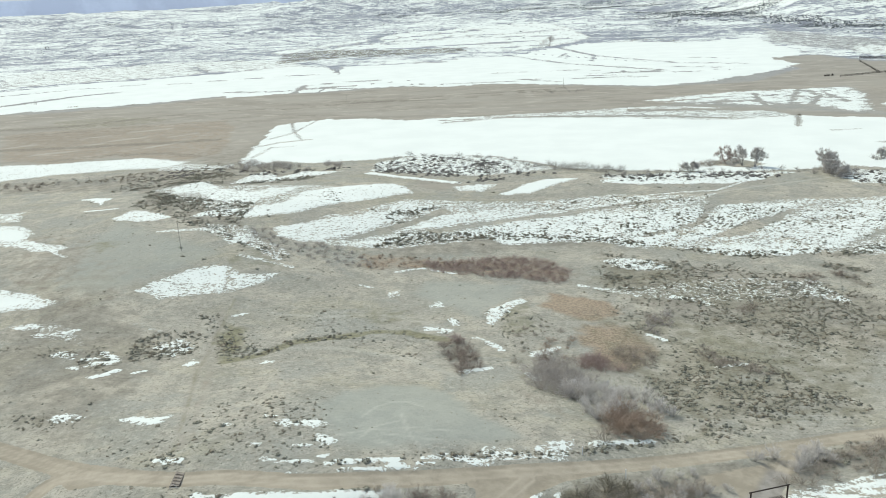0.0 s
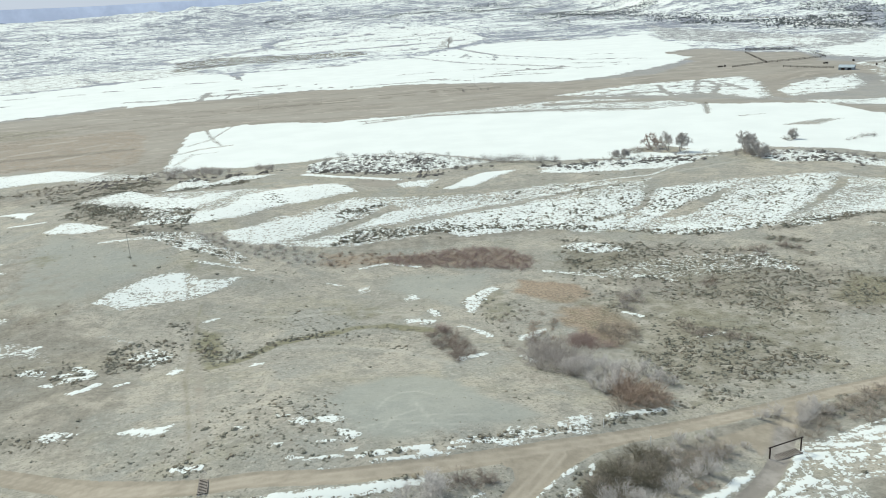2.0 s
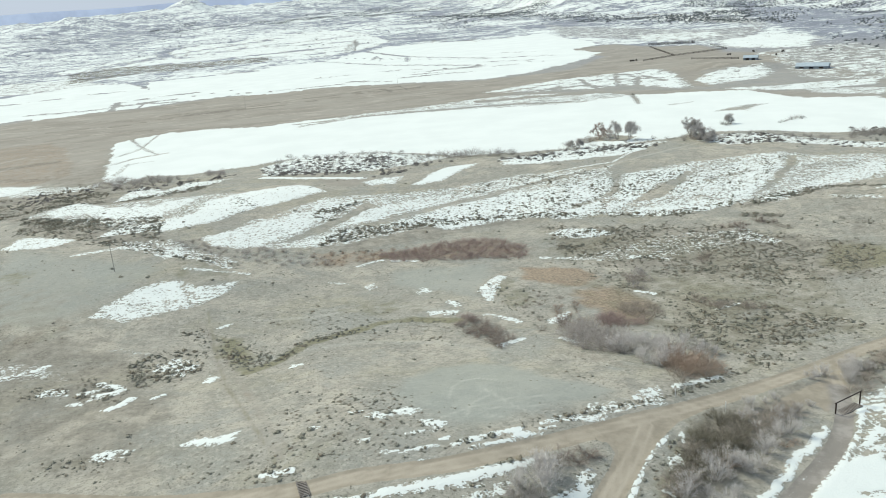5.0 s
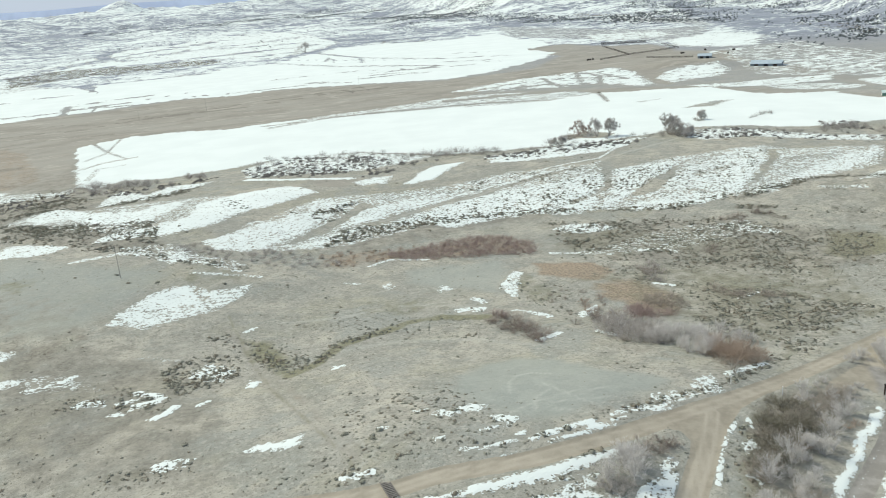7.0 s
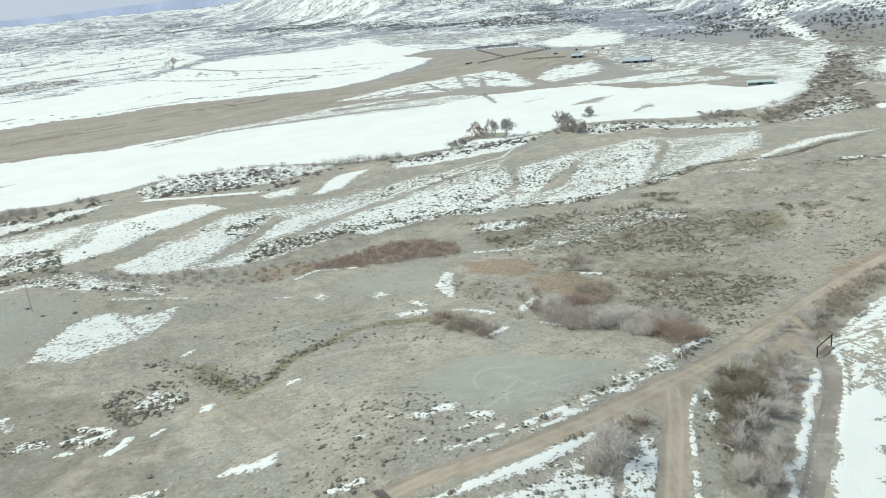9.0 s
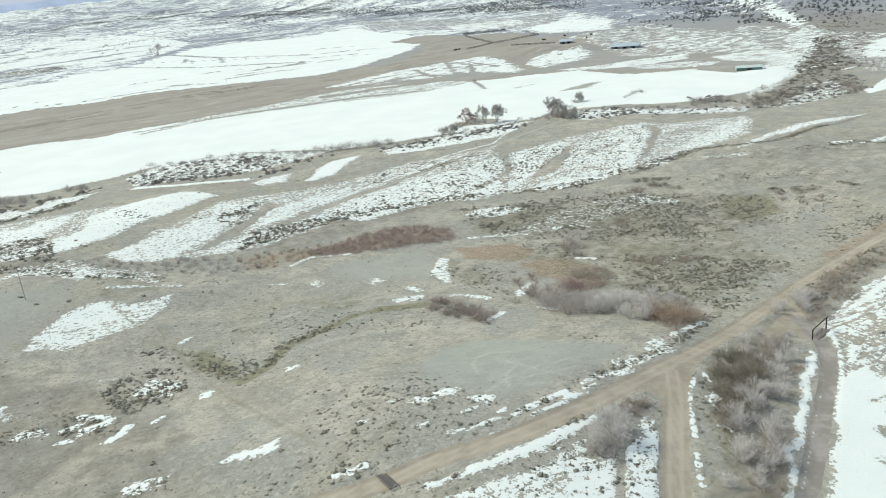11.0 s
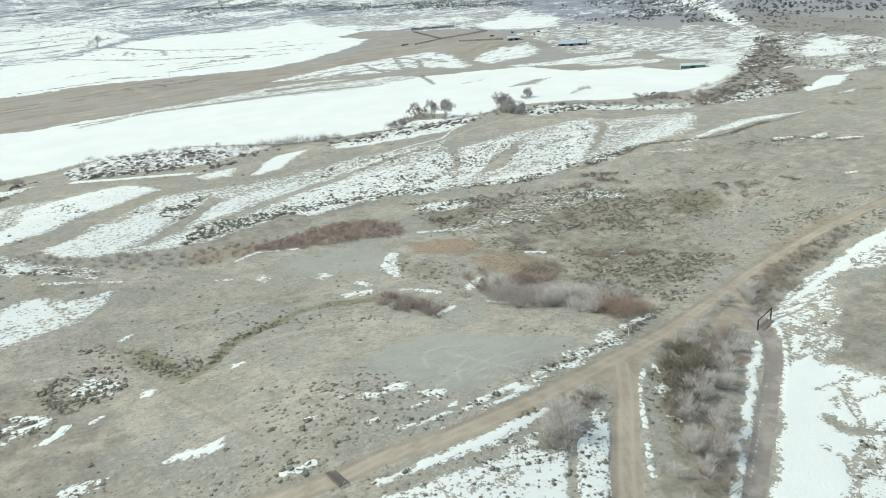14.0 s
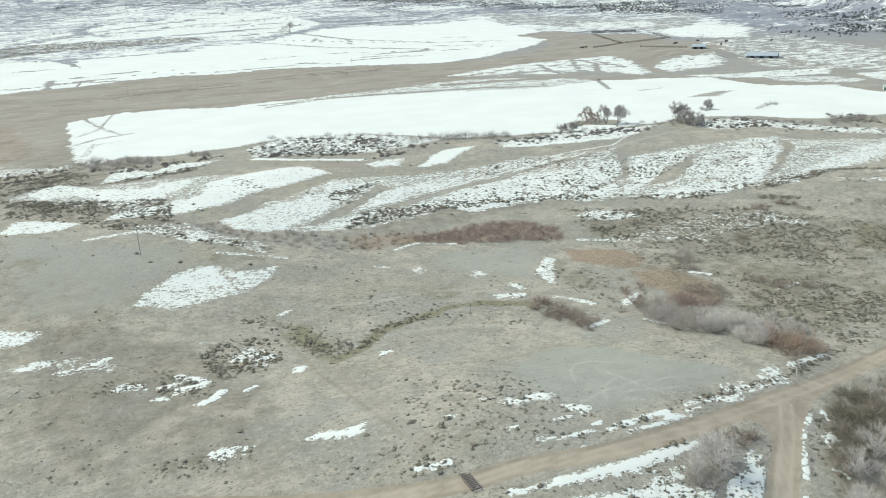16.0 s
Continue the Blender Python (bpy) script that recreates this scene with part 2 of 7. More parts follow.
def apart(px, py, a, b):
    """Distance from points to the stretch a-b."""
    dx, dy = b[0] - a[0], b[1] - a[1]
    k = np.clip(((px - a[0]) * dx + (py - a[1]) * dy) / (dx * dx + dy * dy + 1e-9), 0, 1)
    return np.hypot(px - a[0] - k * dx, py - a[1] - k * dy)


def inside_by(px, py, pts):
    """Signed distance to an outline, positive inside."""
    d, inside = np.full(px.shape, 1e9), np.zeros(px.shape, bool)
    for a, b in zip(pts, pts[1:] + pts[:1]):
        d = np.minimum(d, apart(px, py, a, b))
        cross = (a[1] > py) != (b[1] > py)
        xi = a[0] + (py - a[1]) * (b[0] - a[0]) / ((b[1] - a[1]) or 1e-9)
        inside ^= cross & (px < xi)
    return np.where(inside, d, -d)


def lay(layer, w, v):
    LAYERS[layer][w] = np.maximum(LAYERS[layer][w], v)


def area(layer, value, soft, pts):
    """Cover a patch of ground; its cover fades over `soft` metres."""
    w = window(pts, soft + 8)
    size = min(max(p[0] for p in pts) - min(p[0] for p in pts), max(p[1] for p in pts) - min(p[1] for p in pts))
    k = min(1.0, size / 12)
    if layer == "road":
        k = 0
    d = inside_by(GX[w] + k * (WX - GX)[w], GY[w] + k * (WY - GY)[w], pts)
    lay(layer, w, value * ramp(d, -soft, soft))


def line_gap(px, py, pts):
    d = np.full(px.shape, 1e9)
    for a, b in zip(pts, pts[1:]):
        d = np.minimum(d, apart(px, py, a, b))
    return d


def streak(layer, value, wide, soft, pts):
    """Cover a band `wide` metres across along a line."""
    w = window(pts, wide + soft + 2)
    k = 0 if layer in ("road", "bare", "rut") else min(1.0, wide / 5)
    d = line_gap(GX[w] + k * (WX - GX)[w], GY[w] + k * (WY - GY)[w], pts)
    lay(layer, w, value * ramp(wide / 2 + soft - d, 0, 2 * soft))


def smooth(pts, n=6):
    """A line rounded through its points."""
    out = []
    for i in range(len(pts) - 1):
        p = [Vector(pts[max(0, min(len(pts) - 1, k))]) for k in (i - 1, i, i + 1, i + 2)]
        for k in range(n):
            t = k / n
            q = 0.5 * (2 * p[1] + (p[2] - p[0]) * t + (2 * p[0] - 5 * p[1] + 4 * p[2] - p[3]) * t * t + (3 * p[1] - p[0] - 3 * p[2] + p[3]) * t ** 3)
            out.append((q.x, q.y))
    return out + [tuple(pts[-1])]


# dirt roads
MAIN_ROAD = [(-82.8, 123.9), (-75.1, 120.1), (-67.5, 116.1), (-56.6, 110), (-48.5, 107.6), (-40.5, 105.7), (-33.7, 105.4), (-24.6, 103.7), (-17.9, 103.3), (-11.1, 104), (2.1, 106), (16.2, 108.5), (33.2, 113.3), (63.7, 121.9), (79.5, 125.3), (100.8, 127.8), (122.4, 128), (150, 127.5), (205.3, 120.7)]
LEFT_BRANCH = [(-56.6, 109.8), (-61.1, 109), (-62.8, 105.2), (-66.2, 97.3)]
SIDE_ROAD = [(11.3, 105.8), (4.6, 98.6), (-4.4, 90.1), (-12.7, 81.9), (-37.4, 56)]
DRIVEWAY = [(56.5, 118.5), (51.2, 110.4), (45.9, 103.5), (40.6, 98), (34.2, 93.2), (23.5, 86.8), (14.7, 81.6), (7.2, 77.2), (0.7, 73.3), (-19.3, 61.8)]
area("road", 1, 0.5, [(0.8, 104.6), (7.1, 106.1), (15, 107.4), (28.6, 111.4), (22.8, 108.3), (16.5, 105.6), (11.2, 101.8), (6.4, 97.7), (4, 95.4), (0.6, 97.3), (3.1, 100.4), (3.3, 102.9)])
area("road", 1, 0.5, [(-68.7, 118.5), (-56.8, 112.6), (-41.8, 107.3), (-41, 104.8), (-49.4, 106.9), (-57.6, 106), (-60.8, 109.2), (-64.2, 112.7)])
# tan fields and bare earth
area("tan", 1, 5, [(-342, 598), (-276, 599), (-221, 617), (-166, 652), (-94, 652), (-33, 668), (12, 640), (10, 545), (-62, 522), (-116, 502), (-105.9, 428), (-100.8, 376.9), (-122.7, 383.9), (-162.5, 403.7), (-188.6, 392.5), (-219.6, 404.8), (-244, 407.8)])
area("tan", 1, 4, [(-39, 669), (11, 662), (63, 660), (101, 631), (156, 599), (213, 604), (265, 609), (319, 610), (354, 581), (384, 557), (358, 500), (318, 500), (281, 507), (282, 561), (233, 551), (179, 534), (113, 489), (59, 482), (26, 483), (-19, 487), (-64, 502), (-90, 494), (-97, 480), (-92, 372.3), (-107.8, 374), (-128, 609)])
area("tan", 0.95, 4, [(309, 781), (366, 789), (372, 722), (408, 690), (379, 615), (399, 575), (362, 517), (318, 500), (282, 509), (268, 510), (282, 561), (251, 584), (229, 598), (297, 676)])
area("tan", 0.9, 3, [(274, 521), (244, 462), (247.5, 444.8), (271, 466), (286, 502)])
area("tan", 0.75, 3, [(189, 472), (221, 458), (256, 425.7), (277.9, 375.6), (295.3, 331.3), (282.6, 319.8), (266.3, 363.1), (231.9, 415), (202.2, 440.4)])
area("tan", 0.85, 2, [(-9, 309), (2.7, 308.9), (8.6, 300.3), (0.9, 291.8), (-8.5, 297.1)])
area("tan", 0.8, 1.5, [(52.9, 193.4), (64.6, 189.5), (64.2, 186.4), (52, 189.3)])
area("tan", 0.6, 8, [(5, 478), (36, 501), (79, 501), (123, 513), (153, 504), (194, 481), (205, 459), (179, 468), (119, 489), (62, 494)])
area("tan", 0.5, 8, [(350, 502), (362, 471), (350.3, 414.9), (315.1, 356.6), (321.7, 386.8), (329.4, 430.9), (323, 471)])
# rusty reeds and dry grass
area("orange", 0.55, 4, [(-24.3, 227.9), (-11.9, 226.4), (-3.9, 225.6), (7.4, 224), (15.9, 228.1), (24.9, 228), (33.2, 224.2), (36.9, 213.3), (34.5, 207.2), (25.2, 209.3), (9.4, 211.8), (-5.2, 216.6), (-14.9, 215.6), (-21.4, 214.1), (-26.3, 218.8)])
area("orange", 0.95, 3, [(27.7, 199), (35.5, 196.1), (42.1, 189.9), (42.4, 182.9), (34.6, 177.1), (27.3, 181.4), (22.6, 187.2)])
area("orange", 0.85, 4, [(32.2, 176.3), (41.1, 175.2), (45.9, 162.7), (36.1, 149.2), (31.7, 156.3), (28.5, 167.6)])
area("orange", 0.35, 4, [(19.6, 118), (27.9, 117.8), (43.6, 123.8), (51.9, 126.8), (45.9, 129.3), (33, 120.8), (23.5, 121.4)])
area("orange", 0.3, 6, [(7.7, 145.9), (17.2, 140.6), (22.4, 133), (22.5, 123.2), (16.6, 125.1), (10.5, 133.8)])
area("orange", 0.25, 6, [(-32.2, 119.1), (-24.5, 111.2), (-20.9, 111.1), (-25.4, 122.3), (-30.9, 122.8)])
area("orange", 0.3, 8, [(-149.7, 267.8), (-99.2, 236.6), (-75.5, 214.3), (-74.7, 184.4), (-91.2, 178.6), (-112.8, 195.3)])
area("orange", 0.55, 2.5, [(88, 131.7), (104.5, 133.4), (119.6, 134.8), (115.4, 127.8), (93.2, 123.2), (73, 118.6), (67.4, 118.9)])
area("orange", 0.5, 2.5, [(56.9, 115.6), (84.4, 129.3), (76.2, 120.7), (52.9, 110.1)])
area("orange", 0.35, 3, [(-48.2, 146.8), (-45.3, 131.6), (-43.4, 117.1), (-41.2, 115.7), (-44, 133.2), (-45.8, 148.6)])
area("orange", 0.3, 4, [(-52.7, 165.4), (-46.3, 145.8), (-50.4, 145.2), (-54.4, 160.4)])
# greener and darker ground
area("green", 0.8, 4, [(111.6, 182.7), (121, 171.8), (117.1, 164.3), (107.8, 159.8), (99.5, 172.4)])
area("green", 0.9, 3, [(110.1, 177.3), (117.6, 169.3), (111.2, 160), (99.2, 162.6), (98.5, 170.5)])
area("green", 0.55, 6, [(63.9, 210.2), (87.5, 202.1), (82, 183.4), (64.5, 186.8), (54.4, 198.5)])
area("green", 0.45, 5, [(80.2, 179.1), (98.4, 174.2), (89.9, 163.6), (75, 168.8)])
area("green", 0.85, 3, [(-51.2, 176.8), (-46, 172.8), (-43.1, 160.8), (-46.6, 153.1), (-50.2, 164.3)])
streak("green", 0.8, 3, 0.75, [(-46, 153.8), (-40, 157), (-33.8, 164.2), (-25.6, 167.9), (-17.2, 170.9), (-9.4, 170.6), (-0.8, 165.6)])
area("green", 0.45, 5, [(-21.8, 191), (-9.6, 185.2), (-5.3, 174.4), (-15.8, 175.1), (-25, 179.1)])
area("green", 0.5, 4, [(14, 187.2), (21.9, 192.2), (21.3, 180.2), (22.9, 170.7), (12.9, 165.7), (11.8, 173.3)])
area("green", 0.5, 4, [(65.7, 134.6), (82.4, 137.1), (75.5, 131), (49.6, 124.4), (38.2, 119.5), (39.6, 123.9)])
area("green", 0.35, 4, [(-59.9, 226), (-48.9, 222.8), (-42.5, 209.6), (-45.6, 206.8), (-58.2, 213.3)])
area("green", 0.5, 1.5, [(-74.4, 129.1), (-72.2, 129.6), (-71.3, 126.8), (-73.4, 126.2)])
area("green", 0.45, 1.5, [(-61.7, 218.5), (-57.5, 220.6), (-54.8, 215.4), (-58.9, 212.7)])
area("green", 0.5, 3, [(-105.4, 226.8), (-99.9, 233.9), (-92.2, 231.3), (-96.3, 220.3)])
area("green", 0.35, 3, [(-80.8, 131.4), (-71.4, 131), (-65.5, 126.6), (-71.7, 125.1), (-78.7, 127.3)])
area("green", 0.5, 3, [(19.5, 107.8), (20.8, 98.2), (4.8, 85.2), (-2.8, 82.7), (2.1, 90), (9.7, 97.8)])
area("brush", 0.6, 5, [(47.2, 231.3), (91.4, 207), (124.3, 174.7), (101.8, 154.4), (68.5, 169.4), (50.6, 184.5), (41.4, 206.9)])
area("brush", 0.55, 5, [(51.2, 168.7), (65, 155.5), (79.7, 134.7), (75.5, 131), (49.9, 127.6), (38, 132.8), (38.9, 148.1)])
area("brush", 0.6, 3, [(-112.5, 312.7), (-93.5, 292.3), (-68.4, 266.6), (-61.2, 251.4), (-44.7, 222.3), (-46.9, 216.7), (-69.2, 238), (-91.4, 261.4), (-108.3, 280.6)])
area("brush", 0.55, 3, [(-24.7, 233.2), (-9.2, 235.7), (10.5, 242.6), (34.3, 245.2), (57.8, 236.2), (56.1, 233.1), (29.9, 235.2), (5.3, 227.9), (-10.7, 225)])
area("brush", 0.5, 3, [(-119.7, 370.3), (-87.5, 348), (-50.5, 339), (-57.1, 331.2), (-82.4, 314.2), (-114.5, 328.2)])
area("brush", 0.6, 4, [(-194, 354.2), (-152, 349.4), (-117.5, 366.3), (-99.4, 376.5), (-86.4, 343.4), (-62.4, 273.7), (-64.3, 247.6), (-83, 263.9), (-118.2, 309.8), (-139.7, 319.2), (-181.3, 329.2)])
area("brush", 0.35, 4, [(-68.3, 169), (-62.8, 171.7), (-54.2, 171.3), (-53.4, 159.9), (-59.1, 154.5), (-66.9, 154.4)])
area("brush", 0.3, 6, [(-38.3, 136.7), (-24.6, 129.7), (-19.2, 118.8), (-23.9, 112.6), (-37.1, 109.9), (-46.8, 110.1), (-47.7, 120.3), (-39.6, 124.5)])
area("brush", 0.6, 2.5, [(19.5, 107.8), (31.3, 110.5), (46.9, 110), (39.5, 102.2), (21.1, 89.8), (7.6, 80.8), (-3.6, 74.1), (-10.2, 78.3), (-1.7, 86.2), (9, 92.8), (14.3, 101.3)])
streak("brush", 0.7, 6, 2, [(-343, 649), (-321, 658), (-272, 618), (-227, 622)])
streak("brush", 0.8, 5, 2, [(-74, 595), (-29, 586), (5, 600), (36, 606), (78, 608), (93, 596)])
area("brush", 0.9, 8, [(-204, 1096), (-147, 1138), (-81, 1108), (-16, 1078), (41, 1084), (38, 1010), (-21, 995), (-63, 988), (-115, 997), (-185, 931)])
area("brush", 0.5, 8, [(201, 1102), (288, 1126), (321, 1081), (359, 979), (291, 999), (225, 1049)])
area("brush", 0.5, 6, [(237.6, 264.9), (313.4, 301.5), (428.3, 380.1), (526.6, 434.5), (462.5, 371.9), (385.1, 317.2), (345.3, 284.5), (309.3, 268), (280.4, 243.4), (252.6, 234), (229.6, 240.8), (208.3, 245)])
area("brush", 0.35, 8, [(-287, 538), (-193, 536), (-169, 554), (-177, 487), (-209.1, 445.3), (-245, 454)])
area("brush", 0.45, 4, [(-124.7, 399.8), (-112.4, 429.9), (-101.3, 414.3), (-97.4, 368.4), (-110.7, 369.8)])
area("brush", 0.5, 3, [(-109, 388.4), (-97.7, 422.4), (-95, 464), (-90.3, 363.9), (-97.8, 351.8)])
area("brush", 0.6, 10, [(-103.3, 199), (-76.3, 185.5), (-64, 170), (-55.8, 149.1), (-59.9, 115.6), (-91.4, 130.8), (-96.1, 133.4)])
area("brush", 0.4, 10, [(-160.6, 273.4), (-108.9, 239.3), (-80.5, 206.2), (-73.4, 165.9), (-58.2, 136.7), (-61.1, 120.7), (-82.9, 127.7)])
area("green", 0.5, 8, [(56.8, 181.2), (75, 166.8), (85.7, 150.7), (51.9, 126.8), (38.8, 129), (40, 147.7)])
area("green", 0.5, 8, [(43.8, 228.5), (71.4, 215.6), (54.6, 187.9), (39.1, 202.7)])
area("clay", 1, 2, [(-19.5, 135.1), (-13.2, 140.1), (-6.1, 139.7), (0.7, 134.6), (4.3, 124), (12, 116.4), (5.8, 114), (-4.2, 113.6), (-12.7, 111.5), (-17.3, 114), (-20.5, 120.5), (-23, 126.9)])
area("clay", 0.7, 3, [(-105.3, 256.4), (-84.4, 236.9), (-62.8, 222.4), (-78.6, 198.8), (-87.2, 189.8), (-98.6, 196.1)])
area("clay", 0.8, 2, [(-5, 207.3), (19.4, 204.1), (17.3, 194.2), (7.2, 177.2), (-0.3, 187), (-8.1, 198.3)])
streak("rut", 0.8, 0.35, 0.35, [(-14.9, 123.3), (-13.1, 127.7), (-10.2, 130.9), (-7.3, 131.1), (-5, 128.4)])
streak("rut", 0.8, 0.35, 0.35, [(-18.9, 115.6), (-12.2, 118.1), (-6.2, 118.5), (0.4, 117.7)])
streak("rut", 0.8, 0.35, 0.35, [(-8.5, 125), (-7, 117.5), (-4.8, 111.5)])
streak("rut", 0.8, 0.35, 0.35, [(-11.2, 116.4), (-5.4, 115.1), (-1.2, 114.4)])
streak("rut", 0.8, 0.35, 0.35, [(-11.9, 114), (-6.5, 110.9)])
streak("rut", 0.8, 0.35, 0.35, [(-8.6, 121.5), (-12.8, 118.9), (-14.3, 115.2)])
streak("rut", 0.8, 0.35, 0.35, [(-44.4, 111.4), (-39.7, 115.7), (-33.1, 119.4)])
streak("rut", 0.8, 0.35, 0.35, [(-41.7, 120), (-40.4, 112.6)])
streak("tan", 0.6, 1.3, 0.7, [(-53.7, 184.2), (-52.1, 174.1), (-51.2, 164.7), (-50, 147.9), (-46.9, 132.6), (-45.1, 120.3), (-43, 115.2)])
streak("tan", 0.5, 1.2, 0.7, [(-43.3, 118.5), (-45.1, 135.1), (-49.2, 160.7), (-52.7, 179.8)])
streak("rut", 0.6, 1, 0.6, [(-41.9, 182.8), (-27.2, 180.5), (-13.4, 182.1), (1.4, 170.5)])
streak("rut", 0.6, 1, 1.2, [(-35.7, 160.9), (-22.8, 161.1), (-7.9, 155.2), (2.3, 145.3)])
area("brush", 0.7, 2, [(38.2, 113.4), (59.5, 117.5), (88.2, 124.3), (106.5, 125.5), (104.7, 120.1), (80.1, 116.3), (57.5, 110.7), (34.5, 102.9)])
area("brush", 0.4, 8, [(144, 224.4), (201.8, 193.6), (204.2, 159.6), (145.4, 129.2), (131.9, 149.2), (113.4, 184.9)])
area("brush", 0.35, 6, [(63.2, 178.1), (99, 151.9), (85.4, 139.8), (57.1, 155.7)])
# snow: the wide fields
area("snow", 1, 1.5, [(-97, 490), (-87, 497), (-70, 510), (-39, 502), (-18, 489), (15, 495), (58, 478), (105, 467), (139.5, 449.9), (165.4, 442.9), (198.9, 447.9), (225.4, 433.8), (242.2, 413), (227.6, 365.7), (240.2, 335.1), (242.9, 302.6), (243.1, 284.7), (229.7, 280.7), (215.4, 282.2), (203, 288.4), (183.7, 308.5), (163.8, 318.2), (142.4, 313.1), (113, 311), (92.5, 317.7), (73.4, 321.4), (51.6, 330.5), (25.7, 360.9), (2.5, 370.7), (-23, 365.5), (-37.6, 360.8), (-55.9, 357.7), (-73.2, 368.4), (-84.7, 354.5), (-90.2, 370.5), (-93.2, 418.1)])
area("snow", 0.56, 4, [(5, 474), (36, 498), (78, 498), (122, 511), (152, 501), (185, 480), (200.2, 450), (163.2, 438.9), (136.6, 443.9), (103, 462), (57, 474), (17, 474)])
area("snow", 0.68, 5, [(129, 529), (168, 548), (199, 556), (236, 557), (280, 558), (270, 512), (244, 454), (233, 451), (222, 486), (192, 492), (165, 504)])
area("snow", 1, 2.5, [(-166, 643), (-192, 832), (-131, 882), (-54, 897), (14, 908), (82, 927), (150, 1010), (193, 1070), (251, 1059), (315, 1014), (361, 1038), (402, 1038), (371, 908), (360, 803), (312, 774), (317, 718), (276, 669), (227, 635), (198, 614), (158, 606), (103, 638), (45, 662), (2, 660), (-39, 673), (-95, 657), (-152, 648)])
area("snow", 1, 3, [(-416, 753), (-353, 811), (-290, 822), (-216, 862), (-165, 902), (-128, 897), (-127, 683), (-168, 660), (-228, 626), (-284, 616), (-320, 603), (-334, 599)])
area("snow", 0.62, 4, [(-495, 951), (-410, 980), (-329, 1038), (-242, 1027), (-167, 989), (-141, 904), (-220, 876), (-297, 840), (-373, 818), (-418, 797)])
area("snow", 0.78, 6, [(-224, 1156), (-154, 1265), (-82, 1416), (40, 1563), (138, 1640), (210, 1686), (222, 1419), (222, 1184), (161, 1059), (94, 1002), (51, 1079), (-14, 1120), (-81, 1140), (-149, 1170), (-204, 1096)])
area("snow", 0.74, 6, [(406, 669), (456, 685), (484, 640), (450, 592), (418, 606), (405, 635)])
area("snow", 0.62, 4, [(441, 872), (505, 829), (481, 754), (415, 760), (399, 800)])
area("snow", 0.68, 4, [(258, 475), (286, 502), (306, 503), (327, 499), (320, 475), (290, 453), (273, 454), (253.2, 449.9)])
area("snow", 0.68, 2, [(247.6, 436.5), (277.6, 421.6), (314.3, 414.7), (336.5, 401.3), (316.5, 385.8), (292, 390.7), (265, 406.4)])
area("snow", 0.55, 2, [(275.9, 400.1), (311.4, 376.6), (315.1, 356.6), (295.6, 353.4), (274.2, 380.2)])
area("snow", 0.97, 1.5, [(219, 439.4), (255.5, 419.7), (257.9, 372), (285.3, 353.7), (284.9, 320.5), (312.8, 315.8), (298.3, 295.8), (266.2, 280.4), (240.7, 277.2), (225.2, 281.1), (217.3, 291.5), (191.1, 302.7), (168.8, 317.3), (152.7, 318.5), (134.4, 322.4)])
area("snow", 0.62, 2, [(327.8, 378.5), (356.8, 371), (374.1, 358.1), (343.1, 330), (320.7, 325.7), (321.3, 359.3)])
area("snow", 0.5, 3, [(372, 490), (415, 484), (414.4, 417.6), (372.1, 365.3), (344.8, 384), (342.5, 431.9)])
area("snow", 0.85, 2, [(596, 558), (560, 498), (508.7, 440.3), (503, 460)])
area("snow", 0.85, 2, [(380.8, 313.7), (432.7, 327.8), (402.7, 295), (388.5, 286), (375.9, 296.7)])
area("snow", 0.8, 2, [(398, 285.3), (400.4, 273.1), (381.8, 271.1)])
area("snow", 0.8, 2, [(455, 321.5), (486.2, 322.6), (448.2, 309.3)])
area("snow", 0.78, 1.5, [(316.4, 251.3), (338.7, 251.6), (328.7, 242.4), (315.6, 244.3)])
area("snow", 0.82, 2, [(343.9, 252.1), (360.2, 240), (354.2, 230.7), (340.8, 238)])
area("snow", 0.98, 1, [(262.2, 235.2), (297.7, 245.4), (308.7, 239.7), (281.2, 228.1), (257.9, 229.1)])
area("snow", 0.85, 1, [(260.7, 216.8), (274, 217), (267.4, 214.2)])
area("snow", 0.9, 1, [(308.9, 219.6), (316.1, 211.6), (301.6, 204.3)])
# snow: the creek bank and the middle slopes
streak("snow", 0.92, 4, 1, [(-28.4, 326.4), (-17.1, 316.4), (-5.5, 310.6), (5.9, 304.8)])
streak("snow", 0.9, 5, 1.25, [(62.8, 303.5), (77.7, 298.9), (91.7, 296.9), (106.3, 295.4), (119.6, 299.9)])
area("snow", 0.81, 2.7, [(-26.7, 355.5), (-1.8, 374.6), (25.3, 359.4), (46.9, 331.3), (57.9, 333.6), (28.7, 321), (13.8, 317.6), (-27.8, 330.6)])
area("snow", 0.81, 2.7, [(64.1, 311.9), (90.7, 314.2), (116.2, 311.8), (137.4, 307.9), (109.8, 296.9), (76.8, 297.1), (62.8, 303.5)])
area("snow", 0.76, 2.7, [(157.4, 313.6), (179.9, 303.9), (188.3, 285.7), (197, 267), (213, 256.8), (203.8, 248.5), (186.5, 262.3), (171.3, 283.3), (151.5, 286.7), (148.5, 301.5)])
area("snow", 1, 1.44, [(21.2, 287.8), (32.7, 301.9), (42.5, 309.5), (54, 310.1), (45.7, 302.6), (31.7, 289.8), (24, 286.5)])
area("snow", 0.85, 1.8, [(5.2, 297.8), (13.8, 301.9), (20.9, 302), (15.3, 291.2), (6.6, 291.4)])
area("snow", 0.82, 1.8, [(-82.8, 314.6), (-79.1, 333.1), (-74.2, 341.4), (-65, 325.4), (-56.9, 336.7), (-46.5, 335.1), (-39.8, 334.5), (-51.4, 324.1), (-63.6, 316.2), (-73.2, 313.3)])
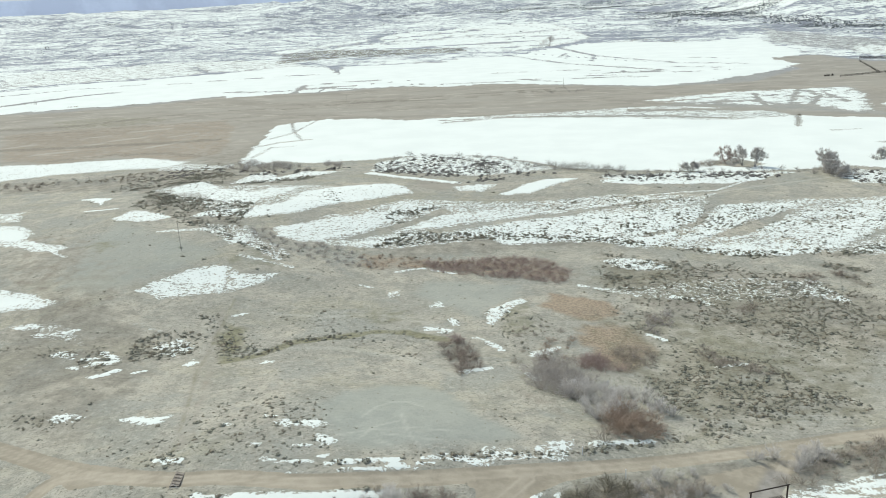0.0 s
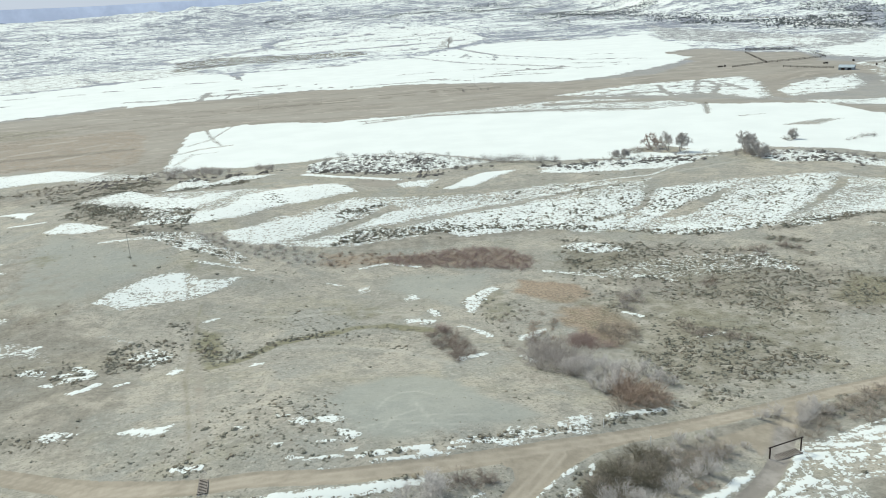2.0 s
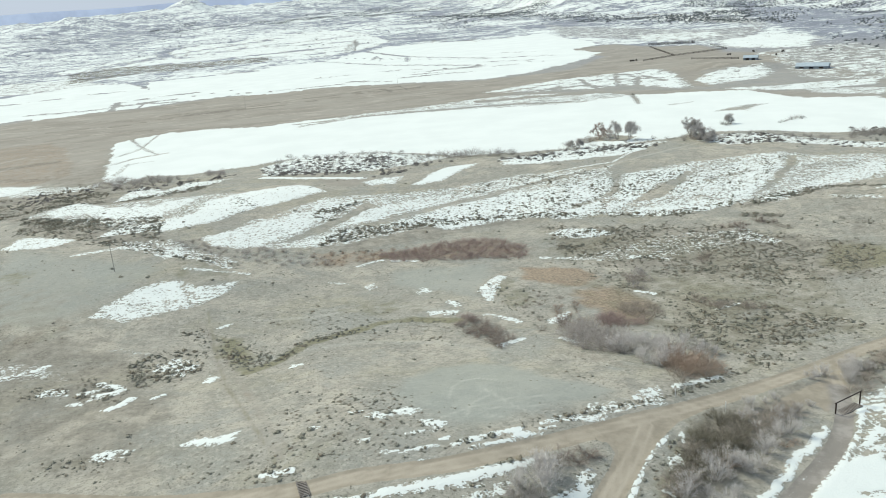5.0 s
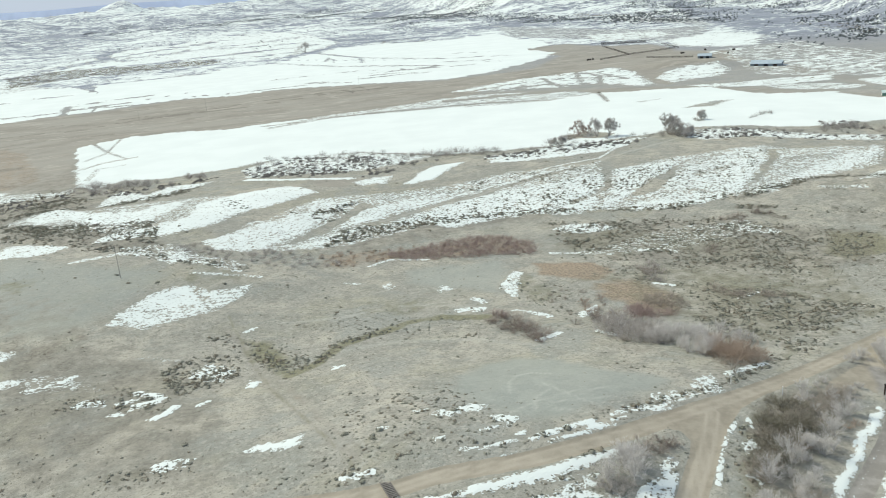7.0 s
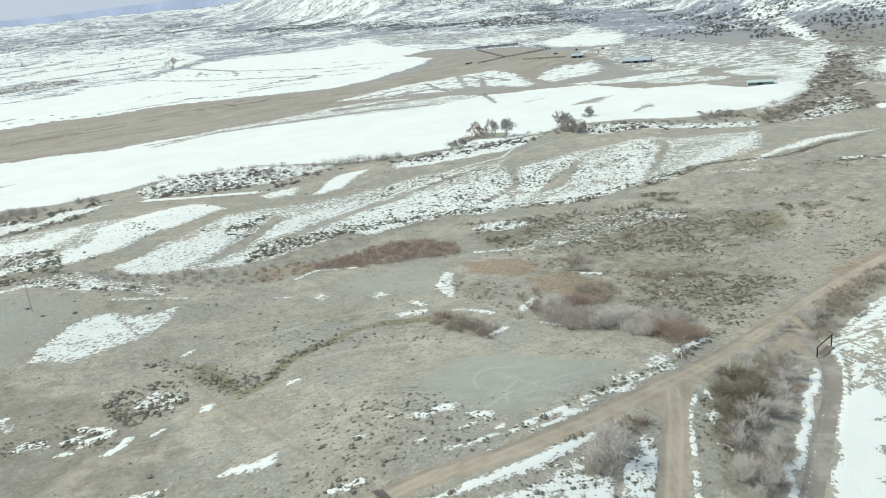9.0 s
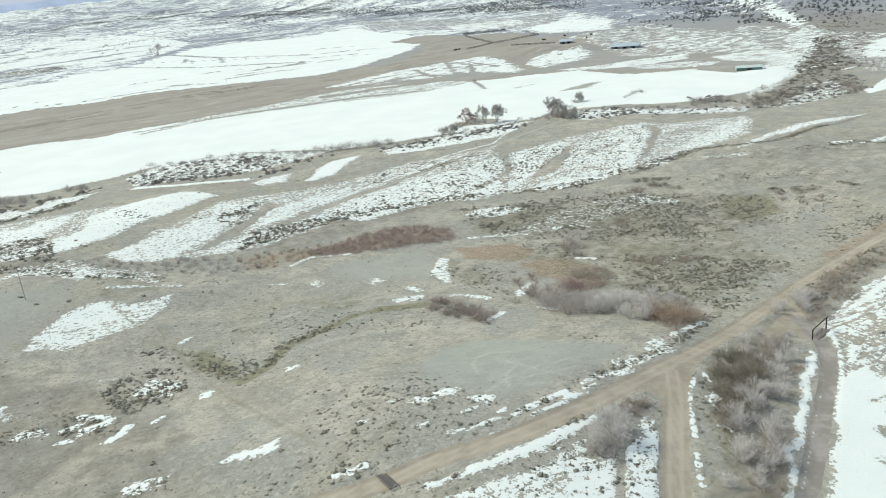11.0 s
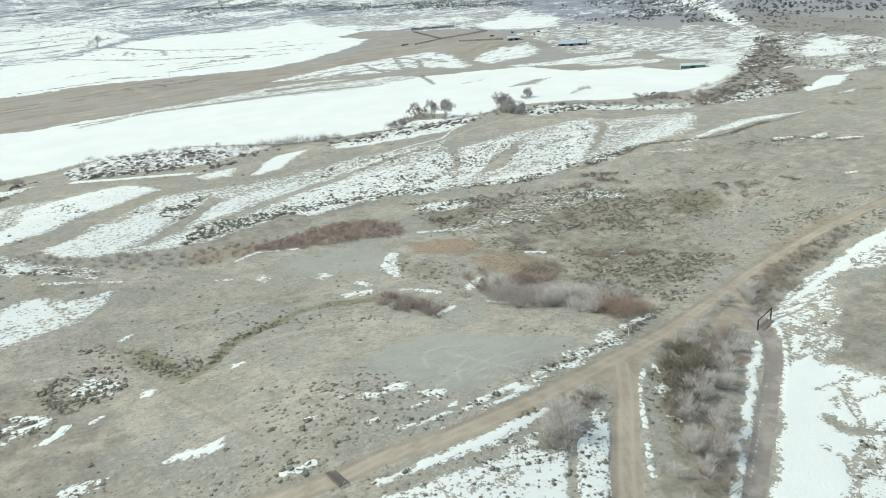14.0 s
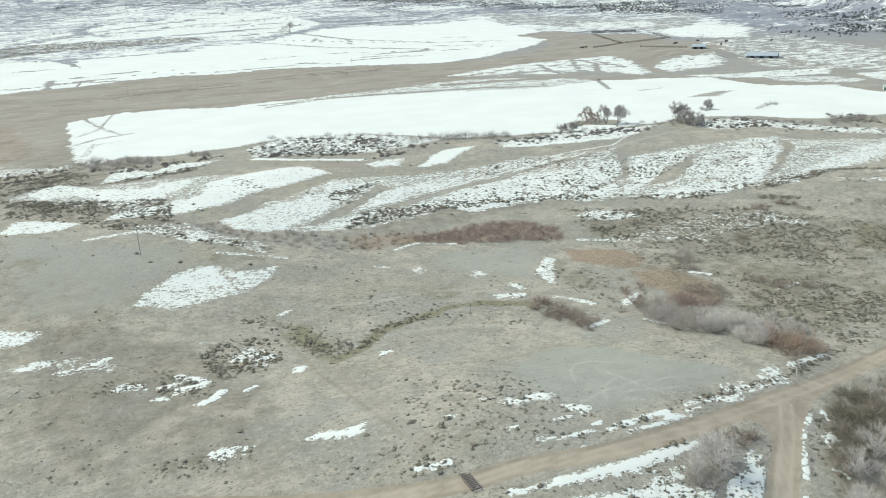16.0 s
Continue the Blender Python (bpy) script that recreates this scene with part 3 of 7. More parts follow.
area("snow", 0.55, 2.7, [(-129.3, 381.5), (-98.6, 364), (-92.1, 367), (-93.4, 352.5), (-118.1, 357.1), (-126.3, 360.3)])
area("snow", 0.89, 2.7, [(-234, 400), (-198.8, 396.6), (-187.6, 396.4), (-160, 397), (-144.2, 399.6), (-129.2, 387.4), (-118.2, 379.5), (-122.8, 366.6), (-148.8, 367.2), (-174.3, 366.2), (-196, 358.1), (-210.8, 357.4)])
area("snow", 0.87, 1.8, [(-105.2, 308.8), (-100.3, 322.2), (-94.3, 322.8), (-83, 303.2), (-78.5, 302.3), (-69.6, 293.8), (-65, 300.7), (-58.6, 300.5), (-50.5, 303.9), (-55.3, 292.8), (-64.8, 277.9), (-68.2, 273.3), (-76.4, 278), (-82.2, 281.7), (-90.5, 297.5), (-100.6, 297.4)])
area("snow", 0.9, 1.8, [(-68.8, 261), (-61.7, 270.1), (-54.8, 274.3), (-50.8, 292.1), (-39.9, 298.5), (-25.7, 302.3), (-17.4, 303.6), (-12, 294.9), (-10.2, 287.5), (-15.2, 284.5), (-25.8, 279), (-35.5, 275.1), (-43.6, 266.6), (-50.9, 260.6), (-59.3, 256.9), (-64.8, 256)])
area("snow", 0.83, 1.44, [(-81.9, 257.1), (-78.6, 264.3), (-69.1, 267.1), (-63.4, 262.5), (-68.3, 257.7), (-76.3, 257.1)])
area("snow", 0.81, 1.8, [(-52.6, 247.1), (-45.3, 253.5), (-35.8, 262), (-26.8, 263.9), (-17.9, 267.6), (-13.7, 276.9), (-6.5, 272.3), (2, 273.6), (-3.8, 268.3), (-9.2, 261.9), (-18, 253.9), (-22.2, 248.1), (-30.9, 242.3), (-36, 235.5), (-43.1, 234.4), (-50.2, 237.9)])
area("snow", 0.77, 1.8, [(-11.2, 254.2), (-1.8, 261.6), (7.3, 266.8), (16.2, 269.8), (27.3, 271.2), (33.9, 272), (26.7, 265.3), (16.9, 260.3), (8.6, 258.7), (-1.6, 249.9), (-9.3, 247.9)])
area("snow", 0.73, 1.8, [(-30.2, 235.7), (-21.6, 239.5), (-13, 247), (-5.9, 244.1), (-15.5, 237.3), (-24.8, 232.7)])
area("snow", 0.84, 2.16, [(0.5, 245.2), (9.8, 251.1), (19.7, 257.4), (29.4, 261.9), (40.4, 263.6), (51.3, 264), (64, 263.2), (78.6, 265.1), (87.6, 264.6), (89, 260.1), (81.4, 250.2), (75.1, 242.1), (66.2, 233), (61.2, 231.5), (54.7, 234.3), (45.5, 239.6), (36.3, 240.9), (27.6, 238.7), (19.6, 237.4), (14.6, 243.6), (7.2, 243.4)])
area("snow", 0.5, 3.6, [(21.1, 272.2), (36.7, 280.2), (47.9, 280.6), (59.6, 281.5), (51.9, 274.7), (41.3, 270.5), (30.1, 268.8), (21.3, 267.2)])
area("snow", 0.55, 3.6, [(48.5, 282), (61, 284.5), (73, 280.3), (81.9, 275), (91.5, 270.4), (82.5, 263.9), (64.9, 265), (47.9, 266)])
area("snow", 0.83, 2.16, [(93.8, 265.2), (104.2, 264.7), (118.7, 264.3), (118.9, 259.1), (107, 251.3), (98.3, 248.9), (88.2, 240.8), (80.7, 236), (67, 230.9), (63.9, 232.6), (76.8, 241.3), (87, 254.1)])
area("snow", 0.72, 2.7, [(96.5, 240.4), (111.4, 250.8), (124.7, 258.9), (138.5, 263.5), (151.9, 267), (159.1, 262.1), (148.3, 247), (136.5, 237), (121.5, 225.2), (110.2, 219.7), (102.7, 221.4), (96.4, 224.5), (91, 229)])
area("snow", 0.81, 1.8, [(123.9, 245.3), (143.4, 256.8), (153.9, 256.9), (141.9, 242.6), (121.3, 226.2), (109, 221.1), (107.9, 225.2), (120.5, 235.1)])
area("snow", 0.81, 1.62, [(76.4, 230), (88.3, 231.2), (98.8, 224.8), (109.3, 220.9), (105, 218.8), (93.3, 220.4), (83.6, 221.6), (76.2, 226)])
area("snow", 0.76, 2.7, [(115.8, 219), (124.9, 223.8), (135.2, 224.8), (147.8, 230.4), (160.3, 235.6), (177, 239.2), (191.2, 239.7), (192.6, 236.4), (174.1, 226.4), (160.4, 223.1), (146, 221), (136.3, 220.9), (121.5, 214.8)])
area("snow", 0.5, 3.6, [(155.2, 246.6), (166.5, 247.4), (182.9, 244.9), (169.9, 237.4), (155, 238.1)])
area("snow", 0.85, 2.16, [(152, 210.4), (169.8, 214.6), (187.5, 217.9), (207.5, 214.3), (224.2, 208.2), (206.7, 208.7), (189.5, 211.7), (172.3, 211.5), (156.5, 209.1)])
streak("snow", 0.7, 1.5, 0.35, [(113.9, 295.1), (98.7, 283), (83.3, 281.9), (67.8, 279.3)])
streak("snow", 0.45, 4, 1, [(137.4, 210.6), (146.4, 203.3)])
streak("snow", 0.62, 3, 0.75, [(175.9, 190.2), (181.3, 186.6)])
area("snow", 0.81, 1.8, [(181, 182.9), (193.7, 181.4), (187.4, 177.6)])
streak("snow", 0.85, 2.4, 0.35, [(188.4, 173.3), (192.4, 168.2)])
streak("snow", 0.8, 1.5, 0.35, [(153.7, 150), (156.4, 148.8)])
streak("snow", 0.92, 1.1, 0.35, [(-20.1, 246.4), (-12.8, 247.9), (-1, 252), (8, 257.1), (21.3, 261.8), (31.2, 266.3), (45.5, 270.1), (54.7, 271.3), (70.4, 275.4), (84.7, 275.8), (96.7, 278.8)])
area("snow", 0.71, 1.8, [(45, 223.4), (51.6, 225), (58.7, 223.8), (64, 215.9), (55.5, 215.2), (47.7, 218.1)])
streak("snow", 0.5, 2.5, 0.625, [(57.5, 194.9), (65.4, 193.1), (66.2, 189.2)])
streak("snow", 0.45, 2.5, 0.625, [(36.8, 204.9), (50.2, 197.5)])
streak("snow", 0.45, 5, 1.25, [(96, 200.1), (99.5, 190.1), (91.7, 197.3)])
area("snow", 0.27, 4, [(40.3, 204.8), (77, 209.4), (96.2, 202.7), (104.1, 193), (83.9, 187.9), (65.2, 190.3), (48.4, 194.6)])
area("snow", 0.46, 3, [(-50.1, 238.4), (-36, 260.3), (-12.5, 279), (27.9, 279.7), (82, 279.4), (96.3, 279.1), (68.8, 230.5), (32.6, 241.4), (10.1, 241.4), (-9.9, 233.4), (-32.8, 232)])
area("snow", 0.45, 3, [(65.7, 232.2), (92.9, 265.8), (124.9, 269.3), (162.3, 266.4), (166.6, 256), (196.9, 242.3), (174, 221.5), (142.3, 219.7), (110.2, 219.7), (86, 221.9)])
area("snow", 0.4, 3, [(-111.9, 308), (-102.9, 321.6), (-84.2, 311.3), (-50.8, 305.2), (-36, 298.7), (-47.4, 263.1), (-67.1, 256.5), (-89.3, 277.5)])
area("snow", 0.36, 3, [(-82.2, 252.7), (-61.4, 249), (-43.3, 222.2), (-49.5, 218.6), (-67.8, 235.5)])
# snow: patches on the near ground
area("snow", 0.7, 1.2, [(-78.3, 193.4), (-75.7, 197.6), (-71.5, 203), (-68.5, 207.8), (-63.5, 211.6), (-58.9, 212.8), (-56.9, 210.1), (-54.2, 207.1), (-50.9, 207.3), (-45.1, 208.8), (-48.9, 202.4), (-55.7, 193.2), (-61.2, 191.9), (-64.9, 190), (-71.3, 188.3), (-74.6, 191.5)])
area("snow", 0.89, 1.2, [(-73.4, 198.1), (-68.3, 206.2), (-61.6, 211.2), (-57.8, 210), (-56.2, 199.4), (-64.4, 198.4), (-71, 198.4)])
area("snow", 0.85, 1.2, [(-108.3, 258.8), (-104.9, 269.9), (-92.9, 262.3), (-88, 256.9), (-92.7, 253.2), (-105.2, 255.1)])
area("snow", 0.95, 1.05, [(-137.4, 302.9), (-129.6, 302.5), (-123.4, 298.7), (-122.5, 287.2), (-129.2, 296.1)])
streak("snow", 0.92, 1.8, 0.35, [(-123.5, 275.8), (-118, 275.1), (-112.8, 275.4)])
area("snow", 0.73, 1.2, [(-160.6, 273.4), (-137.8, 261.3), (-129.7, 250.1), (-129.6, 246), (-122.5, 238.5), (-109.6, 228.9), (-111, 224.4), (-119.1, 227.8), (-131.1, 238.3), (-145.8, 246.1)])
area("snow", 0.95, 1.2, [(-157.8, 268.4), (-135.3, 256.1), (-129.4, 242.7), (-147.9, 250)])
area("snow", 0.59, 1.5, [(-166.3, 291.8), (-151.6, 286.8), (-143.7, 269.9), (-158.5, 276.9)])
area("snow", 0.77, 1.2, [(-122.2, 201.9), (-109, 194.9), (-102.4, 191.6), (-95.2, 187), (-96.8, 183.7), (-102.3, 182.3), (-112.6, 183.6)])
area("snow", 0.95, 1.2, [(-120.9, 199.6), (-108.9, 193.1), (-101.3, 188.9), (-104.1, 184.7), (-113.7, 185.7)])
area("snow", 0.73, 0.9, [(-100.5, 173.9), (-94.9, 175), (-91.3, 173.4), (-94.9, 171)])
area("snow", 0.73, 0.9, [(-92.7, 167.7), (-90.6, 169.7), (-87.1, 168.1), (-89.8, 166.7)])
streak("snow", 0.85, 1.2, 0.35, [(-85.5, 169.2), (-83.1, 170.5)])
streak("snow", 0.7, 1.2, 0.35, [(-111, 223.4), (-106.5, 219.7)])
area("snow", 0.65, 0.9, [(-83.7, 156.9), (-81.6, 159.2), (-77.7, 157.5), (-77.5, 155.1), (-81.9, 155.9)])
streak("snow", 0.9, 1.3, 0.35, [(-75.5, 154.7), (-72.7, 155.3)])
streak("snow", 0.93, 1.7, 0.35, [(-72.7, 152.8), (-68.7, 152.8)])
streak("snow", 0.93, 1.7, 0.35, [(-72.4, 157.9), (-69.9, 156.1), (-68.1, 153.7)])
streak("snow", 0.9, 1.2, 0.35, [(-73.6, 151.3), (-71.9, 151.5)])
area("snow", 0.89, 0.75, [(-77.5, 151.3), (-75.7, 152.1), (-74.1, 149.5)])
streak("snow", 0.96, 1.6, 0.35, [(-70.1, 145.8), (-67.9, 146.9), (-66.1, 149.1)])
streak("snow", 0.9, 1.1, 0.35, [(-62.4, 148.1), (-60.7, 149.1)])
area("snow", 0.95, 0.75, [(-54, 151.7), (-53, 155), (-50.8, 153.4), (-52.9, 150.9)])
area("snow", 0.47, 1.5, [(-62.8, 164.7), (-58.5, 167.6), (-54.4, 163.2), (-57, 156.5), (-61, 159.1)])
streak("snow", 0.75, 2, 0.35, [(-62.1, 161.4), (-59.1, 164), (-56.4, 161.4)])
streak("snow", 0.9, 1.1, 0.35, [(-50.1, 180.5), (-47.5, 182.1)])
streak("snow", 0.9, 1.1, 0.35, [(-37.7, 151.8), (-36.1, 152.4)])
area("snow", 0.77, 0.9, [(-71.5, 128.5), (-70.3, 130.7), (-68.1, 131.4), (-64.4, 128.8), (-68.2, 128.8)])
area("snow", 0.97, 0.9, [(-57.6, 126.9), (-55, 127.8), (-51.6, 126.6), (-48.1, 127.3), (-49.4, 124.4), (-52.7, 124.1), (-55.4, 126)])
streak("snow", 0.6, 1.2, 0.35, [(-70.6, 129), (-66.6, 127.8)])
area("snow", 0.9, 0.75, [(-29.4, 120.9), (-27, 122.5), (-26.6, 120.7), (-24.5, 121.6), (-22.2, 122), (-20, 120.3), (-21.9, 118.5), (-24.7, 119.4), (-27.5, 119)])
area("snow", 0.9, 0.75, [(-21.9, 116.6), (-19.7, 115.8), (-17.6, 114), (-20.3, 111.7), (-20.6, 113.7), (-21.4, 115)])
area("snow", 0.95, 0.6, [(-21, 109.8), (-18.6, 110), (-19.3, 109)])
streak("snow", 0.75, 0.9, 0.3, [(-24.5, 112.7), (-21.7, 112.6)])
streak("snow", 0.8, 0.7, 0.3, [(-28.9, 109.4), (-26.8, 108.6)])
streak("snow", 0.85, 0.9, 0.3, [(-25.9, 108.4), (-23.6, 108.4)])
streak("snow", 0.85, 1, 0.3, [(-31, 123.5), (-29.5, 123)])
streak("snow", 0.8, 0.9, 0.3, [(-31.5, 113.7), (-30.4, 113.4)])
streak("snow", 0.7, 0.9, 0.3, [(-22.9, 108.4), (-21.2, 108.2)])
streak("snow", 0.7, 0.5, 0.3, [(-24.7, 105.5), (-21.9, 105.4)])
streak("snow", 0.85, 0.7, 0.3, [(-9.5, 107.5), (-4.9, 108), (-2.8, 108.2)])
streak("snow", 0.6, 0.4, 0.3, [(-31.5, 106.8), (-26.1, 105.6)])
streak("snow", 0.85, 1, 0.3, [(-46, 111.6), (-44.2, 110.5)])
streak("snow", 0.9, 1.1, 0.3, [(-43.4, 110.8), (-42.1, 110.7)])
streak("snow", 0.6, 0.8, 0.3, [(-37.9, 121.3), (-36.4, 120.5)])
streak("snow", 0.93, 1.25, 0.35, [(-18.7, 107.5), (-16.5, 107.9), (-13.6, 108.2), (-8.3, 108.7)])
streak("snow", 0.9, 0.7, 0.3, [(-17.1, 105.9), (-13.6, 106.2), (-8.5, 106.8)])
streak("snow", 0.9, 0.6, 0.3, [(-4.3, 109.6), (-1.7, 109.7), (3.1, 109.1)])
streak("snow", 0.8, 0.5, 0.3, [(-8.2, 106.9), (-5.4, 106.8)])
area("snow", 0.73, 0.9, [(-4.3, 110.4), (-1, 110.5), (3.4, 110), (6.3, 110.1), (5.9, 107.8), (0.3, 109.3), (-2.9, 109.7)])
area("snow", 0.53, 1.2, [(5.4, 113.5), (9.4, 113.6), (10.9, 111.6), (6.2, 109.7), (3.9, 111.2)])
area("snow", 0.49, 1.2, [(13.5, 114.5), (19, 115.2), (18.4, 110.4), (12.5, 110.2), (11.8, 112.4)])
streak("snow", 0.88, 1.7, 0.4, [(23.2, 116.7), (28, 118.2), (33.4, 119.4)])
streak("snow", 0.8, 2, 0.4, [(3.3, 148.4), (8.3, 149.5)])
streak("snow", 0.7, 1.6, 0.4, [(5.9, 166.1), (9.2, 163.9), (11.9, 159.8)])
streak("snow", 0.6, 2.5, 0.5, [(-4.7, 172.3), (-0.1, 170.3)])
streak("snow", 0.6, 2, 0.4, [(0.9, 177.5), (2.1, 173.9)])
area("snow", 0.65, 0.9, [(-14.9, 199), (-11.8, 200.5), (-11.8, 195.8), (-14.5, 194.1)])
area("snow", 0.65, 0.9, [(-4.1, 189.2), (-0.9, 191.1), (-0.6, 186.2), (-3.7, 185.6)])
area("snow", 0.75, 0.9, [(9.5, 180.4), (15.4, 189.2), (19.3, 193.4), (20, 189.9), (14.8, 180.3), (10.3, 174), (8.7, 175.9)])
area("snow", 0.82, 0.9, [(17.3, 158.8), (21, 161.1), (24.8, 162.6), (21.6, 158.5), (17.3, 156.4)])
streak("snow", 0.85, 1.8, 0.4, [(15.9, 146.7), (17.4, 143.3)])
streak("snow", 0.8, 1.5, 0.4, [(45.6, 170.4), (48.9, 167.8)])
streak("snow", 0.65, 1.5, 0.4, [(55.9, 152.4), (62, 153.9)])
streak("snow", 0.7, 1, 0.4, [(-22.5, 204.1), (-18, 202.2)])
streak("snow", 0.7, 1.2, 0.4, [(-13, 214.1), (-6.3, 218.1), (3.3, 213)])
streak("snow", 0.85, 1, 0.3, [(-37.4, 152.8), (-35.8, 152.1)])
streak("snow", 0.9, 1.3, 0.4, [(-45.7, 111.2), (-41.9, 110.3)])
streak("snow", 0.6, 1.4, 0.5, [(-57.6, 219.2), (-41.9, 213.3)])
streak("snow", 0.65, 2.2, 0.5, [(-85.9, 240.2), (-74.1, 243.4), (-64.9, 237.8), (-56.8, 229.1), (-46.7, 218.3)])
streak("snow", 0.5, 2, 0.5, [(-83.7, 241.7), (-67.6, 246.4)])
area("snow", 0.59, 1.5, [(-63.8, 241.3), (-56.9, 237.1), (-56.1, 229.1), (-60.1, 232.7)])
area("snow", 0.67, 1.5, [(-65.8, 233.4), (-61.8, 240.5), (-56.1, 238.4), (-55.1, 232.3), (-62.5, 228.1)])
area("snow", 0.3, 4.5, [(-96, 171.6), (-90.6, 176.1), (-83.4, 171.4), (-76.3, 161.6), (-80.1, 160.8), (-89.7, 164.7)])
area("snow", 0.3, 4.5, [(-78.5, 180.8), (-65.9, 173.2), (-57.8, 167.9), (-66.2, 168.3), (-74.3, 174)])
area("snow", 0.27, 3, [(23.4, 115.4), (18.7, 116.9), (8.5, 113.8), (0.5, 111.3), (-4.8, 109.3), (5.7, 109.9), (15.9, 111.8)])
area("snow", 0.59, 1.2, [(15.1, 115.9), (20.6, 117.8), (18.3, 113.5), (12.8, 111.4)])
area("snow", 0.59, 1.2, [(5.1, 112), (13, 112.4), (12.6, 110.5), (4.4, 109.4)])
# snow: beside the roads
streak("snow", 0.985, 0.9, 0.35, [(-37.6, 101.4), (-34.2, 101), (-32, 100.7)])
streak("snow", 0.985, 2.1, 0.4, [(-30.9, 100.6), (-28.6, 100.4), (-25.2, 100.2), (-22.4, 100.1), (-20, 100), (-15.9, 100.1), (-13.4, 100.3)])
streak("snow", 0.97, 1.2, 0.35, [(-13.8, 100.2), (-11.3, 100.7), (-9.2, 101.4)])
area("snow", 0.97, 1, [(-38.1, 101.3), (-35.1, 101), (-31.6, 100.3), (-28.8, 100.3), (-25.2, 100.1), (-22.4, 100.1), (-17.2, 100.4), (-13.5, 100.6), (-10.5, 101.6), (-8.8, 101.4), (-11.7, 100.2), (-15.7, 99.8), (-20.9, 99.5), (-25.7, 99.6), (-30.2, 99.7), (-33.3, 100.4), (-36.9, 100.9)])
area("snow", 0.78, 1.2, [(-44.7, 98), (-39.2, 99.1), (-34.6, 98.5), (-27.8, 96.7), (-23.4, 96.4), (-19.7, 96.2), (-16.4, 94.2), (-13, 92.1), (-16.9, 88), (-22, 81.8)])
area("snow", 0.9, 1, [(-31.8, 87.9), (-26.5, 91.3), (-20.6, 92.7), (-13.6, 92.2), (-18.5, 86.5), (-22.1, 81.8)])
area("snow", 0.62, 0.6, [(-23.1, 96.1), (-18.9, 97.1), (-14.5, 96.4), (-15.9, 95.3), (-20.1, 95.2), (-23, 95.1)])
streak("snow", 0.45, 1, 0.4, [(-23.5, 98.7), (-19.2, 98), (-14.3, 97.2)])
streak("bare", 0.8, 0.9, 0.4, [(-8.6, 96), (-12.4, 92.1), (-15.9, 88.7), (-20, 83.9)])
area("snow", 0.88, 0.6, [(-9.3, 94.1), (-4.9, 95.8), (-3.5, 94.2), (-7.7, 89.7), (-18, 79.5), (-20.9, 81.1), (-14.4, 89.2)])
area("snow", 0.62, 0.6, [(-5.7, 96.5), (-1.9, 98.2), (-1.8, 96.3), (-3.8, 95.2)])
streak("snow", 0.93, 0.8, 0.3, [(12.6, 102.5), (7.9, 98.8), (4.3, 95.2), (0.3, 90.7)])
streak("snow", 0.75, 1, 0.3, [(-2.4, 88), (-6.8, 83)])
streak("snow", 0.8, 0.8, 0.3, [(15.5, 102.8), (14.2, 100.6)])
area("snow", 0.75, 0.5, [(9.8, 97.4), (12.3, 98.4), (12.3, 96.9), (11.4, 95.1), (8.4, 95)])
streak("snow", 0.75, 0.9, 0.3, [(5.9, 91.4), (6.3, 89.5)])
area("snow", 0.96, 0.5, [(39.9, 101.1), (39.3, 99.5), (29.8, 93.1), (19.6, 86.7), (8.7, 80.2), (-4.7, 71.2), (-6.1, 72.1), (7.5, 80.9), (18.4, 87.5), (32.2, 96.5)])
area("snow", 0.96, 0.7, [(51.8, 106.8), (65.2, 110.3), (80.9, 113.9), (100.3, 116.4), (115.2, 116.7), (128.2, 110.3), (13.3, 55.6), (-4.4, 67.5), (14.6, 79.6), (36.7, 93.4), (47, 101.3)])
area("bare", 0.9, 2, [(72, 103.5), (60.6, 98.1), (48.1, 90.6), (44, 90.4), (43, 86.4), (42.2, 83), (42.7, 79.5), (43.7, 74.1), (45.9, 66.8), (108.3, 94.1), (93.6, 102.5), (82.4, 103.8), (71.2, 102)])
area("bare", 0.95, 0.6, [(24.6, 79.3), (27.3, 78.6), (25.2, 76), (27.6, 73.5), (28.2, 71.6), (24.9, 72.5), (22.9, 75.6)])
streak("bare", 0.85, 0.5, 0.35, [(37.8, 82.9), (27.8, 74)])
streak("bare", 0.85, 0.5, 0.35, [(40.9, 78.5), (32, 70.3)])
streak("bare", 0.85, 0.5, 0.35, [(32.6, 78.5), (40.6, 77.4)])
streak("bare", 0.85, 0.5, 0.35, [(27.8, 73.2), (32.9, 72.9)])
streak("bare", 0.85, 0.5, 0.35, [(27.9, 71.8), (24.3, 68.7)])
streak("bare", 0.85, 0.5, 0.35, [(43.2, 88.9), (51.5, 89.6)])
streak("bare", 0.85, 0.5, 0.35, [(54.3, 97.2), (62.3, 99.1)])
streak("bare", 0.85, 0.5, 0.35, [(54.9, 100.4), (66.4, 101)])
streak("bare", 0.85, 0.5, 0.35, [(54.7, 102.6), (75.1, 105.5)])
streak("bare", 0.85, 0.5, 0.35, [(59.6, 104), (82, 108.3)])
streak("bare", 0.85, 0.5, 0.35, [(72.2, 108.8), (91.7, 110)])
streak("bare", 0.85, 0.5, 0.35, [(46.4, 94), (51.5, 92.8)])
streak("bare", 0.85, 0.5, 0.35, [(28.9, 78.9), (31.1, 80.5)])
streak("bare", 0.85, 0.5, 0.35, [(52.8, 102.4), (35.9, 91.3)])
streak("bare", 0.85, 0.5, 0.35, [(87.1, 107.4), (67.8, 103.7)])
streak("bare", 0.85, 0.5, 0.35, [(28.6, 70.5), (21.8, 64)])
